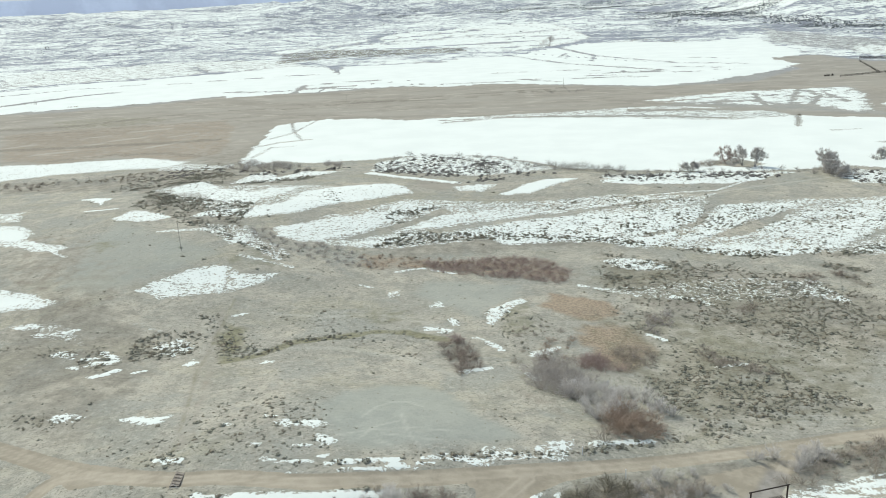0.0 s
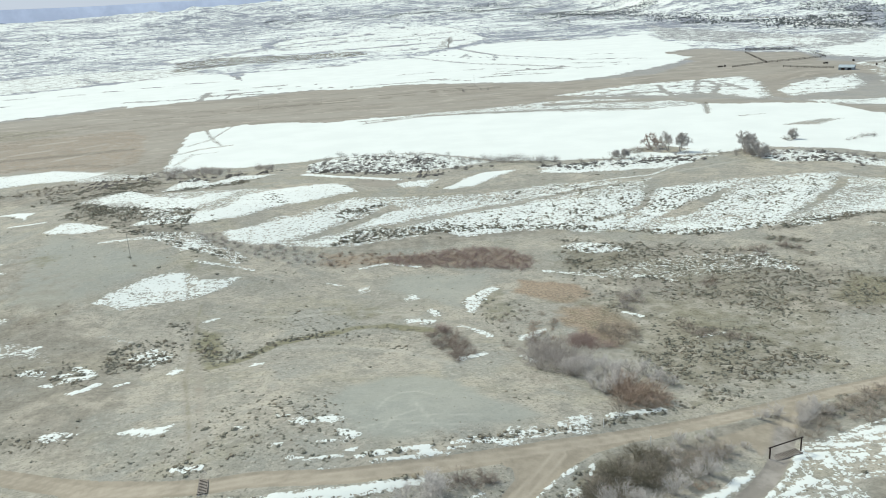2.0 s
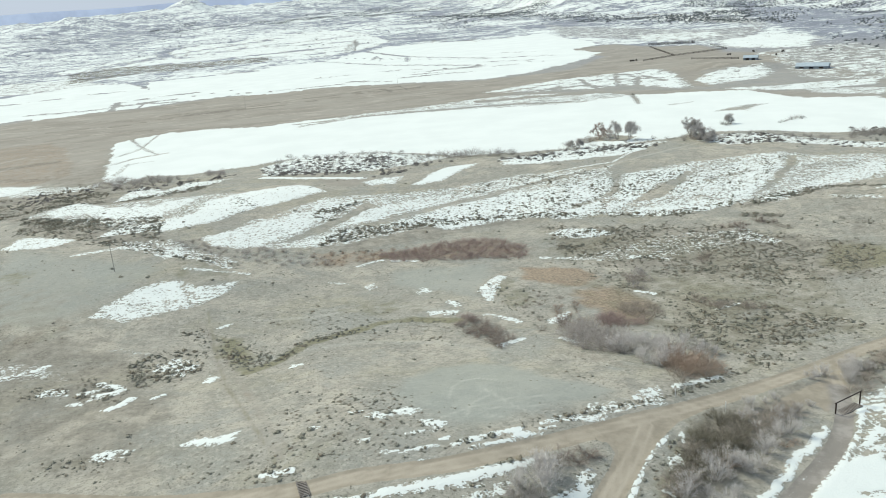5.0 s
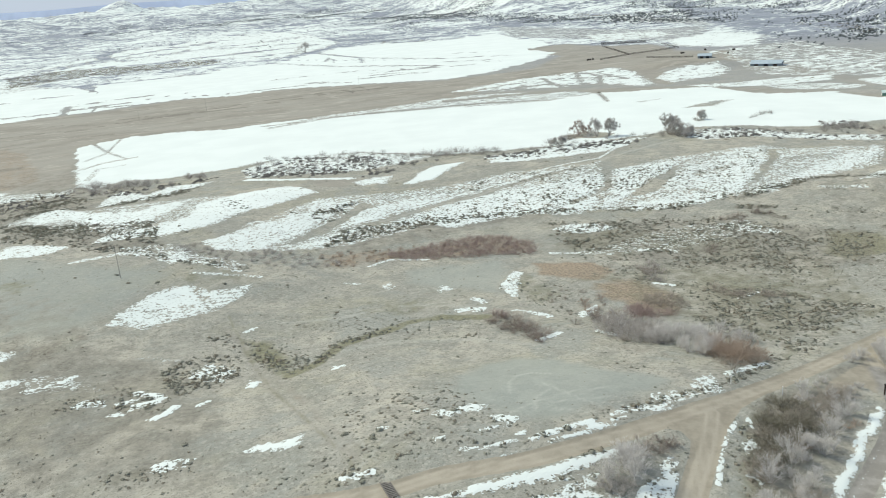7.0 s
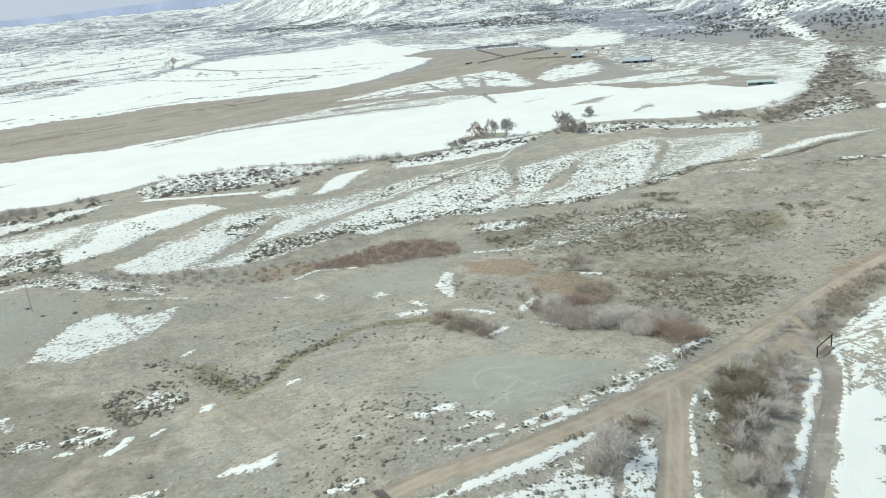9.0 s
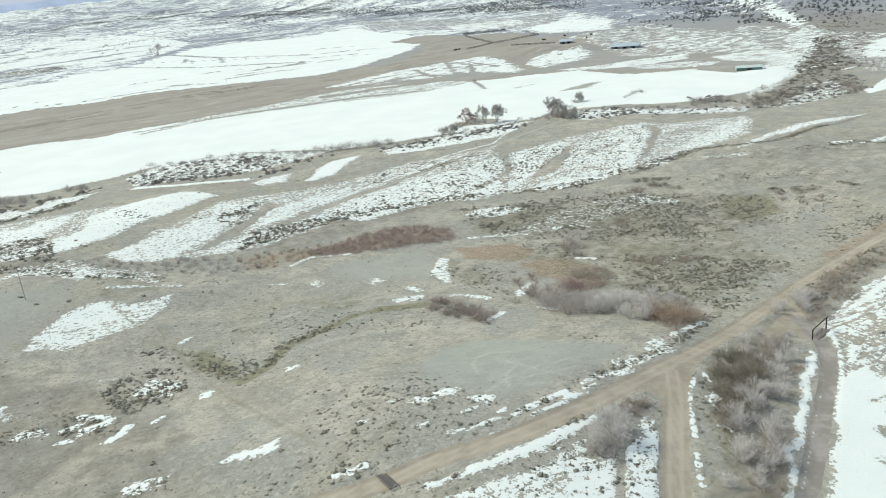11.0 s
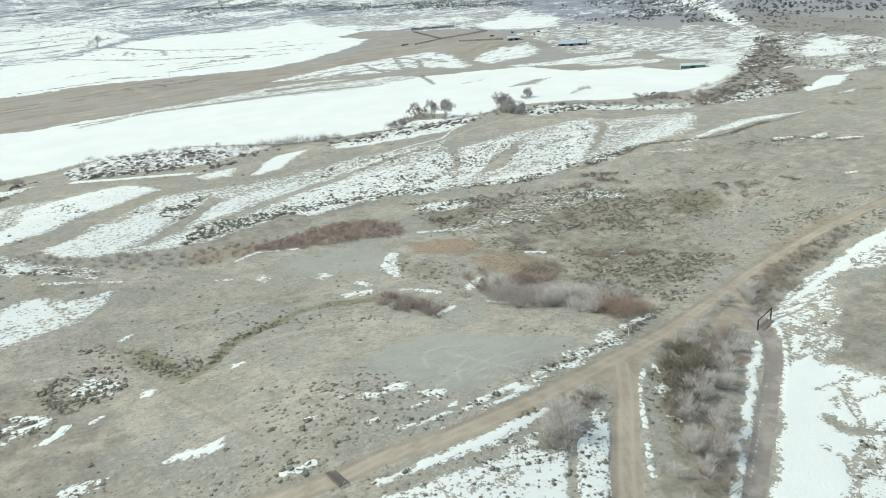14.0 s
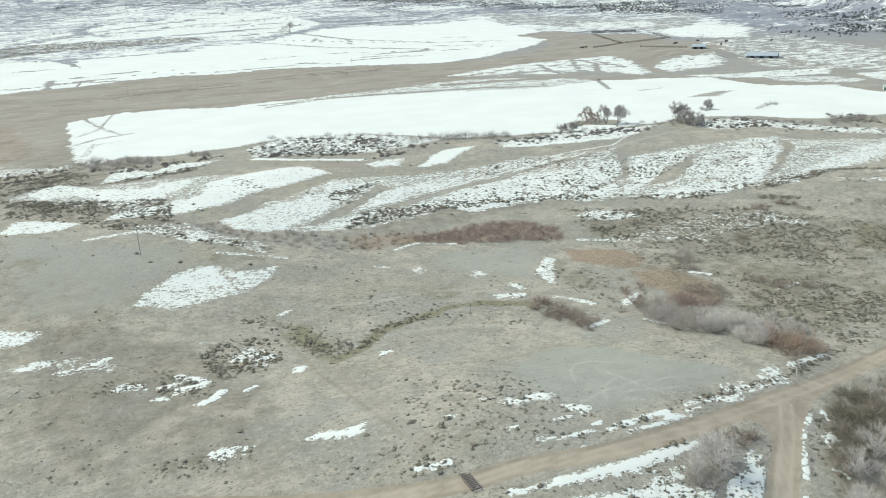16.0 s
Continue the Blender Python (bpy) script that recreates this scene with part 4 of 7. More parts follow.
area("meadow_net", 0.35, 1.5, [(16.6, 72.8), (25.4, 73), (31.4, 68), (9.5, 55.8), (-0.1, 62.8), (11.4, 67.4)])
area("meadow_net", 0.9, 2, [(49.4, 99.8), (62.5, 105.2), (89.9, 112.9), (113.9, 114.1), (94.2, 102.8), (72.9, 103), (57.9, 97.7), (44.7, 89.8), (42.8, 93.9)])
# thin tracks, furrows and gaps in the snow
streak("bare", 0.6, 0.7, 0.4, [(-59.4, 214.3), (-57.5, 204.5), (-54.4, 188.9)])
streak("bare", 0.5, 0.6, 0.5, [(-57.6, 211), (-55.8, 203), (-54.2, 196.2)])
streak("bare", 0.7, 2.4, 0.7, [(-89, 499), (-81, 460), (-72.5, 431.6)])
streak("bare", 0.6, 2, 0.7, [(-74, 505), (-81, 460)])
streak("bare", 0.7, 3, 0.8, [(-91.3, 414.8), (-83.1, 425.5), (-67.9, 430.9)])
streak("bare", 0.5, 3, 0.8, [(-91, 438.2), (-81, 457)])
streak("bare", 0.45, 3, 0.8, [(-87.8, 382.4), (-84, 409.5), (-73.1, 410.9)])
area("bare", 0.9, 1, [(113.1, 335.3), (126.8, 339), (133.7, 325.4), (124.4, 317.8), (112.9, 324.9)])
area("bare", 0.8, 2, [(199.5, 366.2), (220.9, 373.3), (233, 371.4), (211.6, 358.3)])
streak("bare", 0.6, 3, 0.8, [(194.8, 400), (207.9, 400.3)])
streak("bare", 0.6, 4, 1.2, [(245, 556), (215, 496), (190.6, 426.8)])
streak("bare", 0.6, 4, 1.2, [(166, 507), (197, 486), (210.9, 448)])
streak("bare", 0.6, 4, 1.2, [(123, 513), (179, 534), (220, 527), (253, 507)])
streak("bare", 0.6, 4, 1.2, [(233, 551), (252, 535), (247, 490)])
streak("bare", 0.9, 16.8, 5.6, [(-82, 1252), (-4, 1304), (100, 1350), (191, 1360)])
streak("bare", 0.9, 14.4, 4.8, [(-152, 1223), (-42, 1349), (100, 1488)])
streak("bare", 0.9, 14.4, 4.8, [(-14, 1131), (98, 1157), (186, 1172)])
streak("bare", 0.95, 19.2, 6.4, [(-99, 1421), (-93, 1289), (-60, 1219)])
streak("bare", 1, 12, 4, [(154, 1029), (90, 976), (42, 1003), (-22, 970)])
streak("bare", 0.9, 14.4, 4.8, [(-106, 887), (-54, 884), (1, 894)])
area("bare", 0.8, 3, [(-133, 922), (-96, 880), (-96, 806), (-110, 862)])
streak("bare", 0.8, 5.28, 3, [(129, 877), (145, 923)])
streak("bare", 0.8, 5.28, 3, [(153, 818), (171, 887)])
streak("bare", 0.75, 7.2, 3, [(131, 705), (169, 710), (190, 708)])
streak("bare", 0.7, 7.2, 3, [(210, 740), (252, 712)])
streak("bare", 0.7, 7.2, 3, [(250, 818), (278, 796)])
streak("bare", 0.95, 9.6, 3.2, [(-343, 649), (-324, 677), (-306, 700), (-280, 717)])
streak("bare", 0.85, 7.2, 3, [(-113, 659), (-112, 710), (-84, 721), (-50, 730)])
streak("bare", 0.8, 7.2, 3, [(-277, 954), (-234, 864), (-220, 876)])
streak("bare", 0.75, 8, 4, [(150, 1010), (170, 878), (223, 774), (275, 736)])
streak("bare", 0.75, 8, 4, [(73, 952), (127, 808), (198, 710)])
streak("bare", 0.75, 10, 4, [(-171, 682), (-133, 673), (-95, 684), (-60, 668)])
streak("bare", 0.75, 14, 4, [(22, 1335), (92, 1286), (185, 1244)])
streak("bare", 0.75, 14, 4, [(-174, 1158), (-117, 1227), (-52, 1268)])
streak("bare", 0.75, 12, 4, [(-56, 1078), (15, 1142), (103, 1145)])
streak("bare", 0.75, 8, 4, [(113, 675), (142, 676), (170, 668)])
streak("bare", 0.75, 6, 4, [(39, 675), (76, 679), (99, 659)])
streak("bare", 0.75, 7, 3.5, [(-381, 725), (-336, 758), (-271, 779)])
streak("bare", 0.75, 7, 3.5, [(-247, 770), (-178, 792), (-115, 808)])
streak("bare", 0.75, 9, 3.5, [(-89, 879), (-30, 891), (9, 886)])
streak("bare", 0.75, 12, 3.5, [(-148, 1046), (-67, 1115), (12, 1132)])
streak("bare", 0.75, 14, 3.5, [(-182, 1184), (-108, 1250), (14, 1283)])
streak("bare", 0.75, 10, 3.5, [(10, 1030), (79, 1048), (138, 1073)])
streak("bare", 0.75, 5, 3.5, [(6, 673), (41, 676), (84, 685)])
streak("bare", 0.75, 6, 3.5, [(50, 746), (107, 748), (145, 736)])
streak("bare", 0.75, 6, 3.5, [(127, 690), (181, 700), (221, 691)])
area("bare", 0.6, 3, [(-87, 542), (-50, 541), (4, 515), (4, 500), (-40, 513)])
streak("bare", 0.7, 5, 2, [(3, 473), (42, 485), (75, 480), (137, 465)])
streak("bare", 0.7, 5, 2, [(4, 528), (46, 523), (98, 512)])
streak("bare", 0.7, 5, 2, [(83, 530), (130, 528), (167, 496), (181, 517)])
streak("bare", 0.55, 2.4, 0.8, [(-48.9, 250.2), (-38.1, 258.2), (-26.9, 263.3)])
area("bare", 0.85, 1, [(-31.9, 236.6), (-22.3, 247.6), (-10.5, 256.7), (0.1, 268.5), (3.6, 266), (-6.3, 255.4), (-16.8, 245.8), (-24.8, 240.1)])
streak("bare", 0.75, 3, 0.8, [(-3.2, 247.5), (11, 254.5), (29.4, 261.9), (45.8, 266.1)])
streak("bare", 0.6, 1.2, 0.4, [(-13.5, 245), (-1.9, 248.9), (20.1, 258.5), (44, 266.8), (68.6, 272)])
streak("bare", 0.7, 2.4, 0.8, [(89.6, 263.5), (82.4, 249.7), (72.7, 243.9), (62.3, 240.5)])
area("bare", 0.9, 1, [(81.7, 235.9), (96.9, 246.9), (107, 251.3), (117.4, 259), (106.5, 245.8), (98.7, 241.3), (91.4, 235.7)])
area("bare", 0.7, 1.5, [(159.7, 260.4), (157.6, 252.1), (138.3, 235.7), (119.9, 223.3), (135.7, 237.5)])
streak("bare", 0.5, 2.5, 0.8, [(94.4, 233.7), (103.8, 231.4), (106.5, 226.3)])
streak("bare", 0.45, 3, 1, [(112.9, 243.3), (134, 248.6)])
streak("bare", 0.5, 3, 1, [(153, 244.2), (165.4, 240.8)])
area("bank", 1, 1, [(-27.1, 352.5), (-3.6, 365.3), (23.3, 352), (30.3, 325.8), (13.2, 315.2), (-4.3, 316.4), (-28.2, 327.8)])
area("bank", 1, 1, [(59.9, 313.8), (90.1, 313), (115.5, 310.6), (135, 306.4), (133.6, 300.4), (110.4, 297.9), (78.2, 299.9), (62.3, 302.6)])
area("bank", 1, 1, [(156.5, 312.4), (178.9, 302.7), (187.3, 284.7), (195.4, 265.4), (211, 255), (203.8, 248.5), (184.8, 260.6), (169.3, 280.9), (150.8, 285.8), (147.7, 300.4)])
area("bank", 0.8, 1, [(-87.5, 348), (-67.1, 339.8), (-50.2, 343.2), (-39.5, 341.9), (-50.9, 332.1), (-65.3, 329.7), (-84.9, 331.4)])
area("bank", 1, 1, [(216.1, 292.4), (225.2, 282.5), (218.1, 265.6), (203.9, 265.1), (204.1, 278.6)])
area("bank", 0.7, 1.5, [(-196, 358.1), (-153.7, 353.6), (-121.3, 362), (-95.5, 360.5), (-91.7, 345.1), (-112, 332), (-144.2, 330.1), (-181.3, 329.2)])
area("bank", 0.6, 1, [(10.7, 322.8), (21.1, 326.9), (38.7, 322.2), (54.9, 326), (40.8, 314.7), (22.3, 307.9), (9.8, 302.9)])
streak("sage", 0.8, 1.2, 0.4, [(-35.8, 104.9), (-26.9, 104.5), (-17.2, 104.3), (-5, 105.9), (3, 107)])
streak("sage", 0.6, 1, 0.4, [(-38.9, 101), (-29.6, 100.5), (-20.1, 100.5), (-8.4, 102.1)])
area("bare", 1, 6, [(863, 1309), (754, 742), (562, 528), (445, 463), (477, 564), (518, 679), (608, 871)])
area("bare", 1, 6, [(630, 571), (653.9, 367.6), (478.9, 275.8), (445.7, 287), (451, 343.2), (459.9, 388.4), (526, 450)])
area("bare", 0.6, 6, [(554, 1635), (614, 1068), (578, 832), (518, 860), (472, 1151)])
streak("bare", 0.9, 0.55, 0.4, [(18.3, 74.7), (18.4, 71.5), (13.7, 67.2)])
streak("bare", 0.9, 0.55, 0.4, [(24.1, 72.2), (15.4, 68.9), (11.1, 64.9)])
streak("bare", 0.9, 0.55, 0.4, [(37.9, 74.6), (28, 71)])
streak("bare", 0.9, 0.55, 0.4, [(34.3, 80.2), (30.2, 81.1)])
streak("bare", 0.9, 0.55, 0.4, [(51.9, 94.1), (43.8, 85.2)])
streak("bare", 0.9, 0.55, 0.4, [(47.8, 96), (40.4, 88.2)])
streak("bare", 0.9, 0.55, 0.4, [(50.5, 98.8), (48.7, 92.1)])
streak("bare", 0.9, 0.55, 0.4, [(55.7, 105.8), (57.9, 97.7)])
streak("bare", 0.9, 0.55, 0.4, [(24.6, 68.5), (16.7, 68.1), (10.9, 66.4)])
streak("bare", 0.9, 0.55, 0.4, [(10.4, 66.8), (10.2, 63), (8.8, 58.9)])
streak("bare", 0.9, 0.55, 0.4, [(40.3, 85.6), (39.2, 81.6)])
# far fields and the creek to the east
streak("brush", 0.95, 3, 1, [(-62, 581), (-20, 582), (0, 580), (32, 588), (58, 597), (96, 618)])
streak("brush", 0.8, 4, 1.33, [(-143, 570), (-125, 572), (-98, 562), (-62, 581)])
streak("brush", 0.9, 5, 1.67, [(70, 596), (83, 597), (110, 600)])
streak("brush", 0.55, 5, 1.67, [(-128, 609), (-93, 583), (-44, 584)])
streak("brush", 0.5, 4, 1.33, [(-88, 532), (-47, 530), (-5, 544), (48, 552)])
streak("brush", 0.6, 5, 1.67, [(-139, 530), (-116, 535), (-79, 528)])
streak("brush", 0.7, 9, 3, [(-278, 520), (-244, 524), (-213, 539), (-175, 561)])
streak("brush", 0.75, 10, 3.33, [(-238.9, 442.9), (-202.1, 443.5), (-159, 443.7), (-122.4, 445.8)])
streak("brush", 0.6, 8, 2.67, [(-191.1, 404.5), (-165.7, 412.3), (-135.6, 407.9), (-104.3, 385.7)])
streak("brush", 0.6, 6, 2, [(-253, 491), (-202, 509), (-127, 519)])
streak("bare", 0.85, 5, 2.5, [(-2, 512), (25, 512), (52, 508), (91, 514), (127, 508)])
streak("bare", 0.85, 4, 2, [(3, 483), (33, 485), (66, 481), (102, 473), (128, 466), (158, 451)])
streak("bare", 0.85, 5, 2.5, [(36, 501), (64, 501), (103, 507)])
streak("bare", 0.85, 5, 2.5, [(75, 512), (96, 508), (125, 518)])
streak("bare", 0.85, 7, 3.5, [(117, 492), (145, 487), (173, 479), (212, 470), (228.2, 437.8)])
streak("bare", 0.85, 6, 3, [(131, 518), (156, 511), (195, 513), (215, 474)])
streak("bare", 0.85, 3, 1.5, [(210, 542), (200, 507), (196, 470)])
streak("bare", 0.85, 3, 1.5, [(218, 493), (198.9, 447.9), (184.4, 414.9)])
streak("bare", 0.85, 3, 1.5, [(248, 552), (243, 520), (220, 481)])
streak("bare", 0.9, 2.2, 1.2, [(-37, 666), (-17, 686), (16, 670), (74, 671)])
streak("bare", 0.9, 2.2, 1.2, [(-96, 692), (-67, 692), (-23, 717)])
streak("bare", 0.9, 2.2, 1.2, [(137, 724), (166, 716), (200, 692)])
streak("bare", 0.9, 2.2, 1.2, [(44, 1021), (87, 959)])
streak("bare", 0.9, 2.2, 1.2, [(270, 1070), (161, 1059), (65, 1079)])
streak("bare", 0.9, 2.2, 1.2, [(-207, 1115), (-155, 1170), (-82, 1207), (16, 1253)])
streak("bare", 0.9, 2.2, 1.2, [(-243, 1430), (-168, 1495), (-82, 1454), (30, 1428)])
streak("bare", 0.9, 2.2, 1.2, [(147, 1624), (220, 1321)])
streak("bare", 0.9, 2.2, 1.2, [(144, 902), (133, 851)])
streak("bare", 0.9, 2.2, 1.2, [(100, 959), (162, 851), (203, 790)])
streak("bare", 0.9, 2.2, 1.2, [(232, 704), (252, 686)])
streak("bare", 0.9, 2.2, 1.2, [(221, 611), (266, 661), (333, 731)])
streak("bare", 0.9, 2.2, 1.2, [(-94, 654), (-90, 693)])
streak("bare", 0.9, 2.2, 1.2, [(-106, 874), (-92, 800)])
area("brush", 0.62, 3, [(428.3, 380.1), (466.1, 392.7), (432.3, 359.8), (371.3, 320.3), (342.3, 292.2), (299.8, 266.6), (286.2, 251.5), (264.6, 232), (243.2, 236.1), (217.1, 241.5), (205.8, 247.4), (226.9, 265), (248.4, 270), (279.9, 283.2), (334, 320.9), (366.4, 337)])
area("bank", 0.9, 2, [(428.3, 380.1), (466.1, 392.7), (432.3, 359.8), (371.3, 320.3), (342.3, 292.2), (299.8, 266.6), (286.2, 251.5), (264.3, 233.2), (245.4, 237.6), (219.5, 243.4), (207.7, 248.9), (224.8, 263.3), (245.7, 268), (276.9, 281), (334, 320.9), (366.4, 337)])
streak("snow", 0.85, 2.2, 0.8, [(295.1, 281.4), (295.7, 270.3)])
streak("snow", 0.85, 2.2, 0.8, [(246.5, 250), (254.7, 242.5)])
streak("snow", 0.85, 2.2, 0.8, [(281, 265), (271.8, 251.9)])
streak("snow", 0.85, 2.2, 0.8, [(270.6, 264.7), (275.6, 261.3)])
streak("snow", 0.85, 2.2, 0.8, [(323.9, 296.4), (328, 289.7)])
streak("snow", 0.85, 2.2, 0.8, [(302.8, 295.5), (315.6, 295.8)])
streak("snow", 0.85, 2.2, 0.8, [(229.1, 248.6), (237.8, 246.7)])
streak("snow", 0.85, 2.2, 0.8, [(309.6, 276.4), (319.8, 277.5)])
streak("snow", 0.85, 2.2, 0.8, [(259.4, 262.3), (263.2, 260.4)])
streak("snow", 0.85, 2.2, 0.8, [(215.4, 250.6), (220.1, 248.3)])
streak("snow", 0.85, 2.2, 0.8, [(257.7, 247.4), (263.4, 245.4)])
streak("snow", 0.85, 2.2, 0.8, [(400.1, 368.6), (422.8, 376.2)])
streak("snow", 0.85, 2.2, 0.8, [(276.9, 252.4), (275.3, 247.4)])
streak("brush", 0.95, 3, 1, [(343, 289.9), (325.2, 271.8), (319.8, 255.7)])
streak("brush", 0.95, 3, 1, [(240.4, 207.9), (242.9, 199.1)])
streak("brush", 0.95, 3, 1, [(274.8, 212.8), (281.5, 205.1)])
streak("brush", 0.95, 3, 1, [(371.4, 276.8), (358.9, 263.1), (371.5, 245.9)])
streak("brush", 0.95, 3, 1, [(386.9, 330.1), (398, 329.5), (381.1, 312.7)])
streak("brush", 0.95, 3, 1, [(265.3, 197.7), (267.2, 192.8)])
streak("brush", 0.95, 3, 1, [(322.4, 236.6), (329.6, 230.6)])
streak("sage", 1.2, 2.6, 0.8, [(108.5, 217.1), (119.3, 217.2), (132.3, 217.7), (142.7, 220.6), (150.7, 217), (158, 210.3), (170.5, 205.1), (187.1, 207.5), (202.1, 205.6), (216.8, 206.7)])
streak("brush", 0.7, 2.2, 0.8, [(108.5, 217.1), (119.3, 217.2), (132.3, 217.7), (142.7, 220.6), (150.7, 217), (158, 210.3), (170.5, 205.1), (187.1, 207.5), (202.1, 205.6), (216.8, 206.7)])
streak("sage", 1.2, 2.6, 0.8, [(173.3, 187.3), (181.3, 183.8), (186.1, 176.8)])
streak("brush", 0.7, 2.2, 0.8, [(173.3, 187.3), (181.3, 183.8), (186.1, 176.8)])
streak("sage", 1.2, 2.6, 0.8, [(185.6, 171.7), (189.5, 166.9)])
streak("brush", 0.7, 2.2, 0.8, [(185.6, 171.7), (189.5, 166.9)])
streak("brush", 0.95, 3, 1, [(128.5, 169.4), (125.8, 165.5), (131.5, 165.6)])
streak("sage", 1, 3, 1, [(128.5, 169.4), (125.8, 165.5), (131.5, 165.6)])
streak("brush", 0.95, 3, 1, [(105.2, 211.1), (112.9, 205.8)])
streak("sage", 1, 3, 1, [(105.2, 211.1), (112.9, 205.8)])
streak("brush", 0.95, 3, 1, [(138.8, 161), (138.8, 158.1)])
streak("sage", 1, 3, 1, [(138.8, 161), (138.8, 158.1)])
streak("brush", 0.95, 3, 1, [(124.6, 174.7), (123.8, 169.9)])
streak("sage", 1, 3, 1, [(124.6, 174.7), (123.8, 169.9)])
streak("brush", 0.95, 3, 1, [(105.4, 203.6), (109.5, 196.5)])
streak("sage", 1, 3, 1, [(105.4, 203.6), (109.5, 196.5)])
area("road", 0.64, 1.6, [(37.7, 110.3), (53.9, 115.9), (56.1, 115.5), (51.2, 108.6), (48.3, 105.1), (42.2, 102.8), (42.2, 106.5), (36.5, 107.2)])
area("bare", 0.92, 1, [(75.8, 109.5), (82.9, 110.1), (91.7, 106.5), (97.4, 97.8), (53.8, 76.6), (46.7, 81.9), (42.9, 85.4), (41.1, 88.2), (43.7, 89.8), (48.7, 89.8), (52.4, 92.5), (52.8, 95.4), (57.1, 96.9), (64.5, 99.2), (65.8, 101.6), (73.3, 105)])
streak("bare", 0.9, 0.6, 0.35, [(51.6, 106.2), (63.9, 109.4), (81.8, 113.2)])
streak("bare", 0.9, 0.6, 0.35, [(51.2, 105.1), (62.6, 107.3), (75.8, 107.1)])
streak("bare", 0.9, 0.6, 0.35, [(50.6, 104.2), (60, 104.4), (69.5, 102.1)])
streak("bare", 0.9, 0.6, 0.35, [(54.7, 104.5), (52.8, 95.4)])
streak("bare", 0.9, 0.6, 0.35, [(59.4, 106.4), (79.1, 103.3)])
streak("bare", 0.9, 0.6, 0.35, [(50.2, 102.7), (43.3, 96.7), (35.9, 91.6)])
streak("bare", 0.9, 0.6, 0.35, [(50.9, 102.2), (36.4, 91.3)])
streak("bare", 0.9, 0.6, 0.35, [(35.5, 82.4), (30.3, 77.6), (26.3, 73.3)])
streak("bare", 0.9, 0.6, 0.35, [(31.4, 84.1), (37.7, 83.2), (41.6, 82)])
streak("bare", 0.9, 0.6, 0.35, [(51, 93.7), (41.3, 90.3)])
streak("bare", 0.9, 0.6, 0.35, [(46.2, 94.5), (38.2, 92.4)])
streak("bare", 0.9, 0.6, 0.35, [(39, 91.9), (46.5, 91.5)])
streak("bare", 0.9, 0.6, 0.35, [(59.9, 99.7), (54.1, 99.5)])
streak("bare", 0.9, 0.6, 0.35, [(67, 100.6), (59.9, 99.7), (51.3, 96.6)])
area("brush", 0.95, 2, [(14.3, 101.3), (22.7, 106.3), (31, 107.7), (40.2, 106.2), (30.2, 97.7), (18.7, 91.2), (8.5, 86.3), (5.6, 87.9), (9, 92.8)])
# field edges, the old trail and worn lines
area("snow", 0.95, 2, [(-91.7, 376.2), (-77.6, 369.8), (-52.3, 358.9), (-25.7, 362.9), (-19.3, 392.5), (-53.4, 406.2), (-93.7, 418.6)])
streak("green", 0.5, 0.9, 0.5, [(-52.4, 190.5), (-51.7, 177), (-51.2, 164.7), (-50, 147.9), (-46.9, 132.6), (-45.1, 120.3), (-43.9, 113.3)])
area("orange", 0.44, 4, [(-268, 501), (-222, 514), (-171, 522), (-136, 526), (-121, 492), (-105.6, 402), (-119.8, 382.9), (-163.8, 407.1), (-186.2, 393.2), (-223.8, 412.9)])
area("green", 0.42, 4, [(-260, 552), (-222, 564), (-169, 541), (-197, 516), (-237, 510)])
streak("rut", 0.6, 4, 1.5, [(-202.1, 443.5), (-187, 452)])
streak("rut", 0.6, 4, 1.5, [(-184, 460), (-167, 468)])
streak("rut", 0.6, 4, 1.5, [(-212.1, 425), (-193.9, 431.3)])
streak("rut", 0.6, 4, 1.5, [(-154.4, 430.1), (-138.2, 446.7)])
streak("rut", 0.6, 4, 1.5, [(-184, 489), (-163, 498)])
streak("rut", 0.6, 3, 1.5, [(-205, 473), (-194, 480)])
streak("rut", 0.6, 3, 1.5, [(-153, 464), (-140, 474)])
streak("rut", 0.6, 4, 1.5, [(-238, 452), (-228, 459)])
streak("bare", 0.8, 2.4, 0.9, [(1.3, 249.5), (22, 259.3), (49.6, 267.3), (82.6, 275.2), (124.7, 289.5), (154.1, 300.5)])
streak("rut", 0.55, 1.2, 0.6, [(1.3, 249.5), (22, 259.3), (49.6, 267.3), (82.6, 275.2), (124.7, 289.5), (154.1, 300.5)])
area("green", 0.4, 6, [(28.4, 180.1), (83.7, 188), (98.4, 166.9), (80.9, 134.3), (49.6, 125.7), (40.1, 134.2), (31.6, 155.1)])
area("brush", 0.42, 8, [(29.8, 188.9), (89.3, 201.8), (105, 179.3), (78.6, 130), (48.1, 121.6), (38.7, 129.3), (31.6, 155.1)])
area("snow", 0.66, 3, [(281.3, 313.7), (330, 332.9), (376.9, 347.5), (290.5, 288.3), (247.8, 271.2), (229.7, 268.2)])
area("snow", 0.58, 3, [(490.3, 429.6), (430.7, 368.3), (336.1, 314.1), (315.3, 308.4), (424.7, 398.6)])
area("snow", 0.52, 3, [(214.5, 252.9), (244.1, 254.3), (275.4, 256.5), (265.5, 239.6), (245.4, 237.6), (217.1, 241.5)])
area("brush", 0.6, 2, [(72, 103.5), (60.6, 98.1), (48.1, 90.6), (45.1, 90), (44.1, 87.1), (43.7, 83.8), (44.2, 80.3), (45.4, 74.9), (47.5, 67.5), (105, 92.6), (90.6, 100.9), (80.6, 102.8), (70.1, 101.4)])
area("bare", 0.09, 2, [(21.5, 73.3), (29, 69.3), (16.7, 60.7), (10, 64.4), (15.4, 68.9)])
